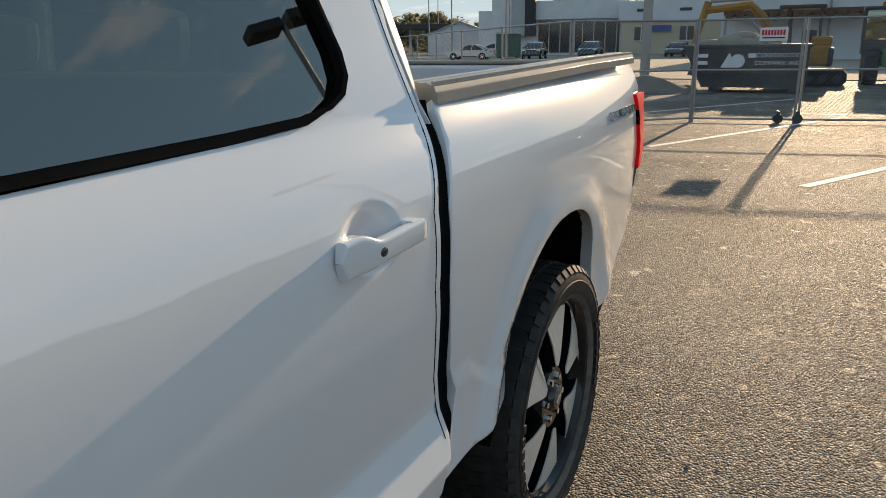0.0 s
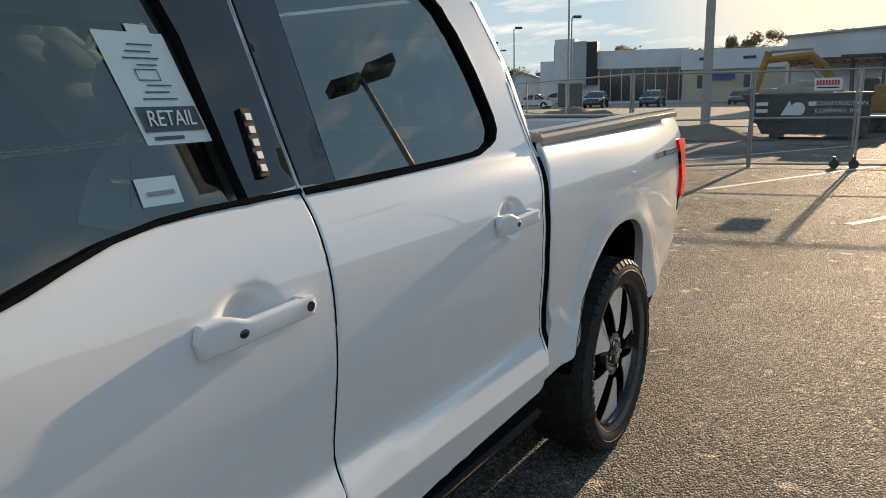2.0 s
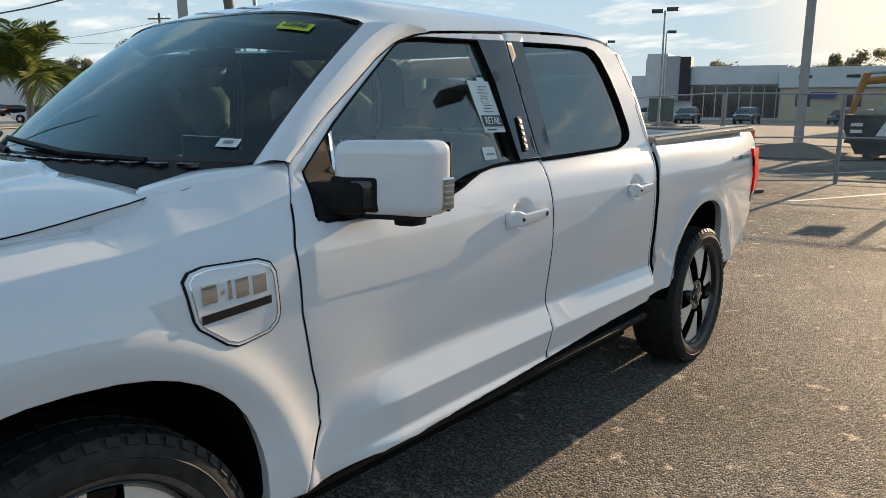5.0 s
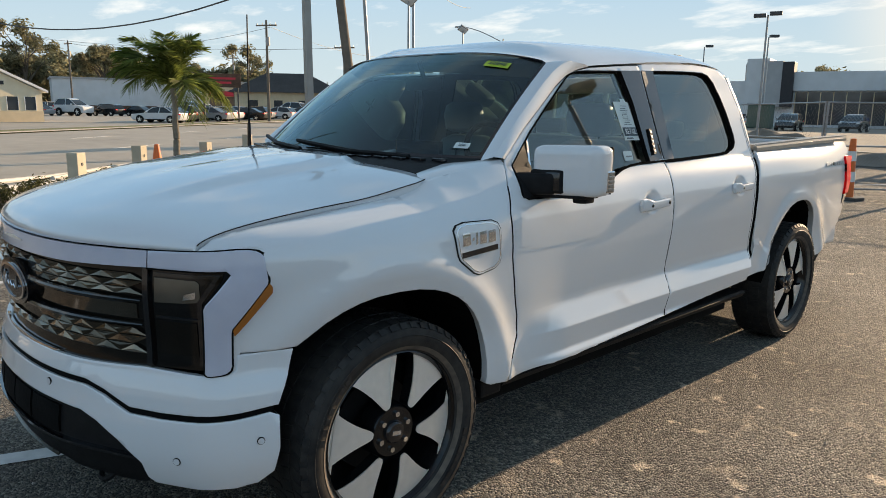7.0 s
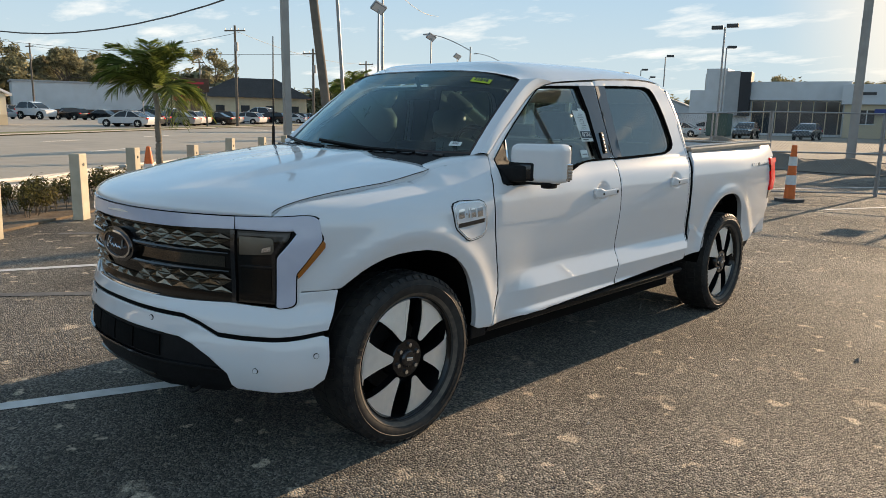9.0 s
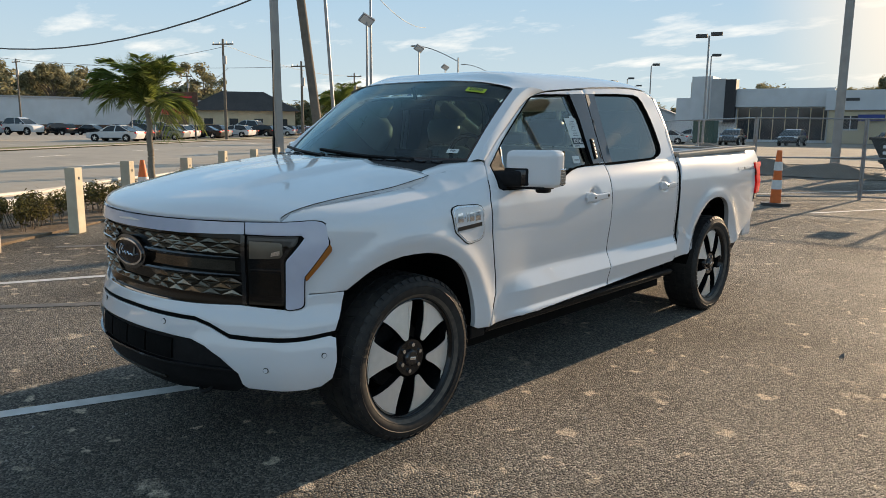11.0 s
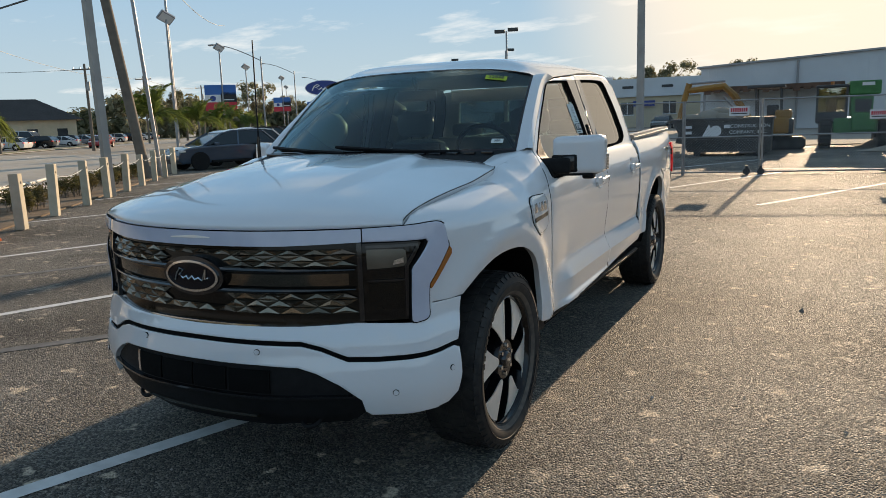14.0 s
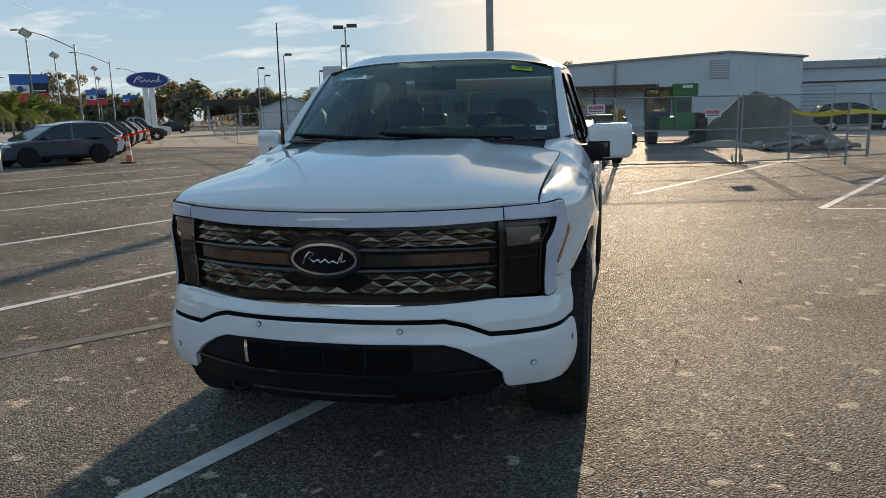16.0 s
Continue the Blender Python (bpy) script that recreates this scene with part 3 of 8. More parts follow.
# ---------------------------------------------------------------- flanks
for side in (1, -1):
    F = flank(side)
    ft = [(-.457, 1.018), (-.47, 1.112), (-.515, 1.126), (-.640, 1.128), (-.585, 1.162), (-.46, 1.185), (-.19, 1.21), (.14, 1.248), (.21, 1.268), (.30, 1.300), (.45, 1.332), (.56, 1.345), (.655, 1.352)]
    fd = [(.60, 1.262), (.573, 1.16), (.585, .98), (.62, .82), (.648, .73), (.655, .64), (.615, .55), (.595, .457)]
    ar = [p for p in arch(0, .475, .936) if p[1] >= .50]
    fender = ft + fd + [(.505, .462), (.47, .478)] + [(max(y, -.40) if z < .81 else y, max(z, .806) if y < -.3 else z) for y, z in reversed(ar)] + [(-.475, .806), (-.556, .808), (-.553, .877)]
    seen, clean = set(), []
    for p in fender:
        k = (round(p[0], 3), round(p[1], 3))
        if k not in seen:
            seen.add(k)
            clean.append(p)
    fen = panel("front_fender", clean, F, PAINT, truck, step=.035, thick=.03, inset=.007)
    # charge port door
    port = [(.245, 1.125), (.262, 1.143), (.30, 1.151), (.455, 1.148), (.49, 1.135), (.505, 1.11), (.513, 1.0), (.505, .975), (.478, .955), (.40, .944), (.375, .944), (.345, .955), (.272, 1.01), (.262, 1.03)]
    if side == 1:
        cx, cz = .38, 1.05
        panel("port_seal", port, F, BLACK_PLASTIC, fen, step=.03, thick=.006, lift=.0025, label="dark seal round the charge port")
        def shrink(k):
            return [(cx + (a - cx) * k, cz + (b - cz) * k) for a, b in port]
        pd = panel("port_door", shrink(.955), F, PAINT, fen, step=.03, thick=.006, lift=.006, label="white charge port door")
        panel("port_ring", shrink(.90), F, CHROME, pd, step=.03, thick=.002, lift=.0075, holes=[shrink(.875)])
        for u0, u1 in ((.286, .326), (.336, .346), (.356, .366), (.377, .414), (.426, .466)):
            low, top = (1.064, 1.108) if u1 - u0 > .02 or u0 > .35 else (1.079, 1.089)
            panel("raised_block", [(u0, low), (u1, low + .002), (u1, top + .003), (u0, top)], F, CHROME, pd, step=.03, thick=.004, lift=.009)
        panel("black_bar", [(.282, 1.020), (.478, 1.034), (.478, 1.054), (.282, 1.040)], F, BLACK_GLOSS, pd, step=.04, thick=.003, lift=.010, label="black lettering strip")
    # doors
    bot = lambda y: .457 + .030 * (y - .6)
    fw = [(.668, 1.225), (.70, 1.335), (.855, 1.468), (1.02, 1.588), (1.19, 1.708), (1.235, 1.732), (1.29, 1.746), (1.36, 1.752), (1.675, 1.766), (1.73, 1.61), (1.775, 1.315), (1.66, 1.309), (1.57, 1.303), (1.48, 1.289), (1.40, 1.268), (1.33, 1.247), (1.26, 1.230), (1.18, 1.217), (1.10, 1.210), (.90, 1.206), (.70, 1.206)]
    seam = [(1.862, 1.802), (1.880, 1.66), (1.905, 1.44), (1.914, 1.315), (1.912, 1.22), (1.912, 1.05), (1.914, .78), (1.922, .715), (1.918, .62), (1.900, .53), (1.890, .497)]
    fo = [(.600, .459), (.620, .55), (.660, .64), (.653, .73), (.625, .82), (.590, .98), (.578, 1.16), (.605, 1.262), (.660, 1.358), (.82, 1.478), (.95, 1.562), (1.10, 1.662), (1.2, 1.717), (1.3, 1.75), (1.4, 1.768), (1.65, 1.790)] + seam
    door = panel("front_door", fo, F, PAINT, truck, step=.03, thick=.045, inset=.007, creases=(.500, .618, .726), holes=[fw], fine=[(1.685, 1.120, .105, .066)])
    rw = [(1.985, 1.777), (2.30, 1.784), (2.50, 1.786), (2.56, 1.775), (2.605, 1.742), (2.645, 1.68), (2.70, 1.54), (2.738, 1.44), (2.738, 1.40), (2.715, 1.37), (2.67, 1.350), (2.60, 1.340), (2.45, 1.332), (2.10, 1.320), (2.02, 1.318)]
    ro = [(2.835, .533), (2.85, .60), (2.885, .66), (2.888, .74), (2.868, .80), (2.845, 1.0), (2.855, 1.15), (2.905, 1.26), (2.932, 1.32), (2.915, 1.40), (2.875, 1.54), (2.81, 1.70), (2.77, 1.768), (2.70, 1.808), (2.60, 1.825), (2.45, 1.829), (1.95, 1.812), (1.868, 1.806)] + [(y + .0036, z) for y, z in seam]
    rdoor = panel("rear_door", ro, F, PAINT, truck, step=.03, thick=.045, inset=.007, creases=(.500, .618, .726), holes=[rw], fine=[(2.655, 1.145, .105, .066)])

    panel("door_lining", fo, F, CABIN, door, step=.08, thick=.01, lift=-.050, holes=[fw], round_edge=0, label="dark inner door trim")
    panel("door_lining", ro, F, CABIN, rdoor, step=.08, thick=.01, lift=-.050, holes=[rw], round_edge=0, label="dark inner door trim")

    # dark shut lines beside the doors
    for owner, line, shift in ((rdoor, [p for p in seam if p[1] < 1.32], .0018), (door, fd[:-1], .0055)):
        path_ = [(side * (side_x(y + shift, z) - .0035), y + shift, z) for y, z in dense_line(line, .03)]
        bmx = bmesh.new()
        sweep(bmx, path_, .0023, 6)
        part("shut_line", bmx, SEAL_AND_GAP, owner, "dark shut line of a door")

    back_seam = [(y - .022, z) for y, z in ro[2:11]]
    bmx = bmesh.new()
    sweep(bmx, [(side * (side_x(y, z) - .0008), y, z) for y, z in dense_line(back_seam, .03)], .0019, 6)
    part("shut_line", bmx, SEAL_AND_GAP, rdoor, "dark shut line of a door")

    def pane_at(y, z, side=side):
        return (side * (.868 - .30 * (z - 1.32) - .016), y, z)
    grow = lambda poly, k, c: [(c[0] + (a - c[0]) * k, c[1] + (b - c[1]) * k) for a, b in poly]
    g = panel("window_glass", grow(fw, 1.012, (1.3, 1.45)), pane_at, GLASS_SIDE, door, step=.12, thick=.003, round_edge=0)
    g = panel("window_glass", grow(rw, 1.012, (2.35, 1.55)), pane_at, GLASS_DARK, rdoor, step=.12, thick=.003, label="dark tinted rear door glass", round_edge=0)
    # seals and pillar trim
    panel("window_seal", grow(fw, 1.006, (1.3, 1.45)), F, SEAL_AND_GAP, door, step=.05, thick=.02, lift=.003, holes=[grow(fw, .987, (1.3, 1.46))])
    panel("window_seal", grow(rw, 1.006, (2.35, 1.55)), F, SEAL_AND_GAP, rdoor, step=.05, thick=.02, lift=.003, holes=[grow(rw, .980, (2.35, 1.555))])
    panel("pillar_trim", [(1.672, 1.768), (1.855, 1.775), (1.905, 1.325), (1.774, 1.314), (1.728, 1.61)], F, BLACK_GLOSS, door, step=.05, thick=.01, lift=.005, label="gloss black pillar trim")
    panel("pillar_trim", [(1.873, 1.776), (1.988, 1.778), (2.022, 1.318), (1.922, 1.325)], F, BLACK_GLOSS, rdoor, step=.05, thick=.01, lift=.005, label="gloss black pillar trim")
    panel("belt_moulding", [(1.18, 1.212), (1.26, 1.226), (1.33, 1.243), (1.40, 1.264), (1.48, 1.285), (1.57, 1.299), (1.66, 1.305), (1.915, 1.310), (1.915, 1.318), (1.66, 1.313), (1.57, 1.307), (1.48, 1.293), (1.40, 1.272), (1.33, 1.251), (1.26, 1.234), (1.10, 1.214), (.75, 1.210), (.75, 1.202), (1.1, 1.205)], F, SEAL_AND_GAP, door, step=.05, thick=.01, lift=.006)
    panel("belt_moulding", [(1.925, 1.306), (2.10, 1.309), (2.45, 1.320), (2.60, 1.330), (2.65, 1.345), (2.645, 1.352), (2.60, 1.342), (2.45, 1.334), (2.10, 1.322), (1.925, 1.318)], F, SEAL_AND_GAP, rdoor, step=.05, thick=.01, lift=.006)
    if side == 1:
        panel("keypad", [(1.813, 1.350), (1.838, 1.350), (1.835, 1.478), (1.810, 1.478)], F, BLACK_PLASTIC, door, step=.04, thick=.012, lift=.014, label="black keypad with grey buttons")
        for k in range(5):
            u, v = 1.8265 - k * .0006, 1.359 + k * .024
            panel("keypad_button", [(u - .008, v), (u + .006, v), (u + .005, v + .013), (u - .009, v + .013)], F, RIM_SILVER, door, step=.04, thick=.003, lift=.017)
        panel("sail_trim", [(.668, 1.212), (.70, 1.335), (.80, 1.42), (.815, 1.212)], F, BLACK_PLASTIC, door, step=.04, thick=.012, lift=.004, label="black mirror base")
        panel("division_bar", [(.800, 1.24), (.812, 1.24), (.845, 1.46), (.832, 1.46)], pane_at, CHROME, door, step=.05, thick=.01, lift=.012)
    # handles
    for d, y0, y1, z0 in ((door, 1.558, 1.836, 1.112), (rdoor, 2.545, 2.772, 1.137)):
        xa = side_x(y0, z0 - .064)
        rows = []
        for i in range(29):
            u = i / 28
            y = y0 + (y1 - y0) * u
            half = .030 - .010 * smooth01(.22, .42, u)
            drop = -.008 * smooth01(.18, .42, u)
            px = side_x(y0 + (y1 - y0) * .0, z0 - .064) + (side_x(y1, z0 - .064) - xa) * u + .016 + .006 * smooth01(.0, .45, u)
            endk = min(1, (min(u, 1 - u) / .022) ** .5) if 0 < u < 1 else .02
            q = []
            for a in (2 * math.pi * k / 20 for k in range(21)):
                c, t = math.cos(a), math.sin(a)
                q.append((side * (px + .011 * (.6 + .4 * endk) * math.copysign(abs(c) ** .45, c) - .010), y, z0 + drop + half * (.45 + .55 * endk) * endk * math.copysign(abs(t) ** .40, t) + .010 * u))
            rows.append(q)
        h = grid_sheet("door_handle", rows, PAINT, d)
        part("handle_foot", new_box(side * (xa - .03), side * (xa + .014), y0 + .012, y0 + .070, z0 - .026, z0 + .026, .005), PAINT, h)
        part("handle_foot", new_box(side * (xa - .03), side * (xa + .016), y1 - .040, y1 - .010, z0 - .020, z0 + .022, .005), PAINT, h)
        bmx = bmesh.new()
        bmesh.ops.create_uvsphere(bmx, u_segments=14, v_segments=8, radius=1, matrix=Matrix.LocRotScale((side * (side_x(y0 + .1, z0 - .064) + .0205), y0 + .092, z0 - .004), None, (.0045, .012, .009)))
        part("touch_sensor", bmx, BLACK_GLOSS, h, smooth=True)
        if d is door:
            part("key_lock", new_tube((side * (side_x(y1 - .02, z0 - .064) + .012), y1 - .022, z0 + .002), (side * (side_x(y1 - .02, z0 - .064) + .0243), y1 - .022, z0 + .002), .010, n=16), BLACK_GLOSS, h)
    # bed side
    ra = [p for p in arch(3.696, .425, .99) if p[1] >= .58]
    bo = [(2.968, 1.345), (3.4, 1.357), (4.2, 1.376), (4.60, 1.390), (4.655, 1.366), (4.688, 1.264), (4.537, 1.260), (4.540, 1.11), (4.555, 1.07), (4.545, .965), (4.542, .882), (4.62, .876), (4.60, .74), (4.45, .655), (4.23, .530), (4.125, .528)] + [p for p in reversed(ra)] + [(3.262, .585), (3.15, .56), (2.887, .545), (2.910, .62), (2.930, .74), (2.909, .80), (2.886, 1.0), (2.895, 1.15), (2.938, 1.26)]
    bed = panel("bed_side", bo, flank(side, True), PAINT, truck, step=.035, thick=.04, inset=.007, fine=[(3.05, .70, .20, .16)])
    lamp = panel("tail_lamp", [(4.542, 1.255), (4.715, 1.258), (4.708, 1.222), (4.668, 1.205), (4.672, 1.13), (4.705, 1.075), (4.668, .965), (4.551, .962), (4.561, 1.07), (4.546, 1.11)], F, RED_LENS, truck, step=.03, thick=.06, lift=.012, label="red tail lamp")
    panel("lamp_foot", [(4.550, .958), (4.664, .960), (4.612, .886), (4.548, .886)], F, BLACK_GLOSS, lamp, step=.04, thick=.04, lift=.006)
    # tail lamp's rear return
    part("lamp_return", new_box(side * .70, side * .845, 4.640, 4.680, .97, 1.25, .01), RED_LENS, lamp)
    panel("bed_valance", [(4.105, .60), (4.125, .475), (4.235, .470), (4.275, .560)], flank(side, True), BLACK_PLASTIC, bed, step=.04, thick=.02, lift=-.014, label="black lower corner of the bed side")
    # small bright name badge, as bars
    if side == 1:
        for k in range(9):
            u = 4.205 + k * .0345
            panel("name_bar", [(u, 1.198 + .018 * (k % 2) * .4), (u + .022, 1.198), (u + .025, 1.226), (u + .002, 1.224)], F, CHROME if k not in (3,) else BLACK_GLOSS, bed, step=.05, thick=.003, lift=.006)
    # black sheet standing in for the shade of the cab-to-bed gap
    bmx = bmesh.new()
    cab_edge = [(.533, 2.835), (.60, 2.85), (.66, 2.885), (.74, 2.888), (.80, 2.868), (1.0, 2.845), (1.15, 2.855), (1.26, 2.905), (1.345, 2.94)]
    bed_edge = [(.545, 2.887), (.62, 2.910), (.74, 2.930), (.80, 2.909), (1.0, 2.886), (1.15, 2.895), (1.26, 2.938), (1.345, 2.968)]
    strip_rows = []
    for k in range(28):
        z = .54 + .0298 * k
        ya, yb = lerp_table(cab_edge, z) + .006, lerp_table(bed_edge, z) - .001
        xg = min(side_x(ya, z), side_x(yb, z, True))
        strip_rows.append([bmx.verts.new((side * (xg - dx), y, z)) for y, dx in ((ya, .035), (ya + .008, .020), ((ya + yb) / 2, .016), (yb - .005, .012), (yb - .003, .002))])
    for ra_, rb_ in zip(strip_rows, strip_rows[1:]):
        for k in range(4):
            bmx.faces.new((ra_[k], ra_[k + 1], rb_[k + 1], rb_[k]))
    part("gap_seal", bmx, SEAL_AND_GAP, truck, "black sheet for the shade between cab and bed")
    # rail cap
    rows, inner = [], []
    for i in range(24):
        y = 2.974 + (4.63 - 2.974) * i / 23
        xo, zt = soft_table([(2.9, .845), (3.6, .845), (4.7, .818)], y), lerp_table([(2.97, 1.352), (3.4, 1.362), (4.6, 1.394)], y)
        rows.append([(side * xx, y, zz) for xx, zz in ((xo + .036, zt - .016), (xo + .035, zt + .006), (xo + .031, zt + .008), (xo + .028, zt + .018), (xo + .008, zt + .026), (xo + .004, zt + .024), (xo - .02, zt + .028), (xo - .05, zt + .026), (xo - .055, zt + .012))])
        inner.append([(side * xx, y, zz) for xx, zz in ((xo - .053, zt + .018), (xo - .080, zt + .012), (xo - .088, zt - .06))])
    p_ = rows[0]
    rows.insert(0, [(side * (abs(p_[0][0] + p_[-1][0]) / 2), p_[0][1] + .001, (p_[2][2] + p_[0][2]) / 2 - .01)] * len(p_))
    cap = grid_sheet("rail_cap", rows, RAIL_CAP, bed, "satin bed rail cap, sunlit tan put into its colour", ref=(0, 3.8, .9))
    grid_sheet("inner_rail", inner, BED_LINER, bed, "black inner bed rail", ref=(0, 3.8, .9))
    for off, rr in ((.016, .004), (-.02, .003)):
        bmx = bmesh.new()
        sweep(bmx, [(side * (p[0][0] * side - .028 + off), p[0][1], p[6][2] - .003) for p in rows[1:]], rr, 5)
        part("cap_rib", bmx, RAIL_CAP, cap)
    # wheel housing liners
    for yc, hw, top in ((0, .50, .95), (3.696, .45, 1.0)):
        bmx = bmesh.new()
        pts = [(y, z) for y, z in arch(yc, hw, top, .45)]
        a = [bmx.verts.new((side * (side_x(y, z) - .03), y, z)) for y, z in pts]
        b = [bmx.verts.new((side * .50, y, z)) for y, z in pts]
        for i in range(len(pts) - 1):
            bmx.faces.new((a[i], a[i + 1], b[i + 1], b[i]))
        bmx.faces.new(b)
        bmesh.ops.recalc_face_normals(bmx, faces=bmx.faces)
        part("wheel_liner", bmx, DARK_VOID, truck)
    # mud flap piece behind the front wheel, sill and stowed running board
    part("splash_guard", new_box(side * .70, side * .93, .475, .60, .40, .470, .012), BLACK_PLASTIC, truck)
    bmx = bmesh.new()
    prism(bmx, [(side * .60, .47), (side * .93, .462), (side * .945, .452), (side * .93, .425), (side * .60, .40)], "y", .60, 2.84)
    part("sill", bmx, BLACK_PLASTIC, truck, "black sill under the doors")
    board = part("running_board", new_box(side * .70, side * .885, .66, 2.80, .392, .430, .012), BLACK_PLASTIC, truck, "black folded running board with ribbed edge")
    for k in range(3):
        part("tread_rib", new_box(side * (.875 - .004 * k), side * (.888 - .004 * k), .68, 2.78, .399 + .010 * k, .403 + .010 * k), RIM_SILVER if k == 1 else BLACK_GLOSS, board)
    part("board_bracket", new_box(side * .70, side * .78, 2.70, 2.84, .40, .47, .01), DARK_VOID, board)

# ---------------------------------------------------------------- nose
def front_panel(name, pts, mat, parent, **k):
    """Sheet on the nose from (x, z) points."""
    return panel(name, [(sx(x), z) for x, z in pts], front_s, mat, parent, ref=(0, .6, .75), **k)


def both(pts):
    """A left-right symmetric outline from its half, given from the middle top outwards to the middle bottom."""
    return pts + [(-x, z) for x, z in reversed(pts)]


gap_top = [(0, .694), (.45, .689), (.52, .668), (.605, .626), (.70, .622), (.80, .624), (.86, .628), (.893, .636)]
front_panel("front_fascia", both([(0, .738), (.45, .744), (.640, .752), (.810, .742), (.848, .744), (.8580, .757), (.8600, .803), (.911, .801), (.904, .72)] + list(reversed(gap_top))), PAINT, truck, step=.035, thick=.03, inset=.007)
bump = front_panel("front_bumper", both([(0, .674), (.45, .669), (.52, .648), (.605, .606), (.70, .602), (.80, .604), (.86, .609), (.884, .616), (.893, .604), (.892, .50), (.886, .42), (.872, .386), (.80, .378), (.675, .382), (.655, .40), (.644, .452), (.575, .518), (.50, .566), (.44, .588), (.30, .594), (0, .596)]), PAINT, truck, step=.035, thick=.04, inset=.007)
front_panel("bumper_gap", both([(0, .70), (.45, .695), (.52, .674), (.605, .632), (.80, .630), (.888, .640), (.888, .60), (.80, .598), (.605, .598), (.52, .642), (.45, .660), (0, .668)]), DARK_VOID, truck, step=.05, thick=.01, lift=-.012)
intake = front_panel("lower_intake", both([(0, .600), (.44, .592), (.50, .572), (.58, .522), (.652, .455), (.664, .395), (.62, .345), (.40, .352), (0, .356)]), BLACK_PLASTIC, truck, step=.05, thick=.05, lift=-.022, label="black plastic lower air intake")
for x0, x1 in ((-.34, -.20), (-.185, -.02), (-.005, .145), (.16, .33)):
    front_panel("intake_opening", [(x0, .575), (x1, .575), (x1, .478), (x0, .478)], DARK_VOID, intake, step=.05, thick=.02, lift=-.014)
front_panel("intake_fin", [(-.36, .578), (-.345, .578), (-.335, .484), (-.350, .484)], CHROME, intake, step=.05, thick=.01, lift=-.012)
front_panel("intake_lip", both([(0, .470), (.30, .466), (.50, .472), (.655, .470), (.655, .462), (.50, .462), (.30, .456), (0, .460)]), BLACK_GLOSS, intake, step=.05, thick=.02, lift=-.004)
front_panel("skid_plate", both([(0, .362), (.40, .358), (.64, .352), (.60, .318), (.30, .300), (0, .300)]), BLACK_PLASTIC, intake, step=.05, thick=.10, lift=-.035)
# pale metal strip drawn in for light reflected along the dark skid edge
front_panel("skid_trim", [(-.34, .366), (.27, .364), (.27, .360), (-.34, .362)], LAMP_INNER, intake, step=.05, thick=.01, lift=-.010)
for side in (-1, 1):
    bmx = bmesh.new()
    sweep(bmx, [(side * .44 + .04 * math.cos(a), -.80 - .03 * abs(math.sin(a)), .352 + .03 * math.sin(a)) for a in (math.pi * (1 + k / 8) for k in range(9))], .010, 6)
    part("tow_hook", bmx, BLACK_PLASTIC, bump)
for x, z in ((-.283, .652), (.288, .645), (.752, .480), (-.752, .480), (.874, .535)):
    if x < .93:
        p, q = Vector(front(x, z)), Vector(front(x + .01, z))
        n = Vector((q - p).cross(Vector((0, 0, 1)))).normalized()
        n = n if n.y < 0 else -n
    else:
        p, n = Vector((side_x(-.40, .525) + .03, -.40, .525)), Vector((.93, -.36, 0))
    s = part("parking_sensor", new_tube(p - n * .006, p + n * .003, .0128, .0122, 16), BLACK_PLASTIC, bump)
    part("sensor_face", new_tube(p + n * .002, p + n * .0045, .0102, n=16), PAINT, s)
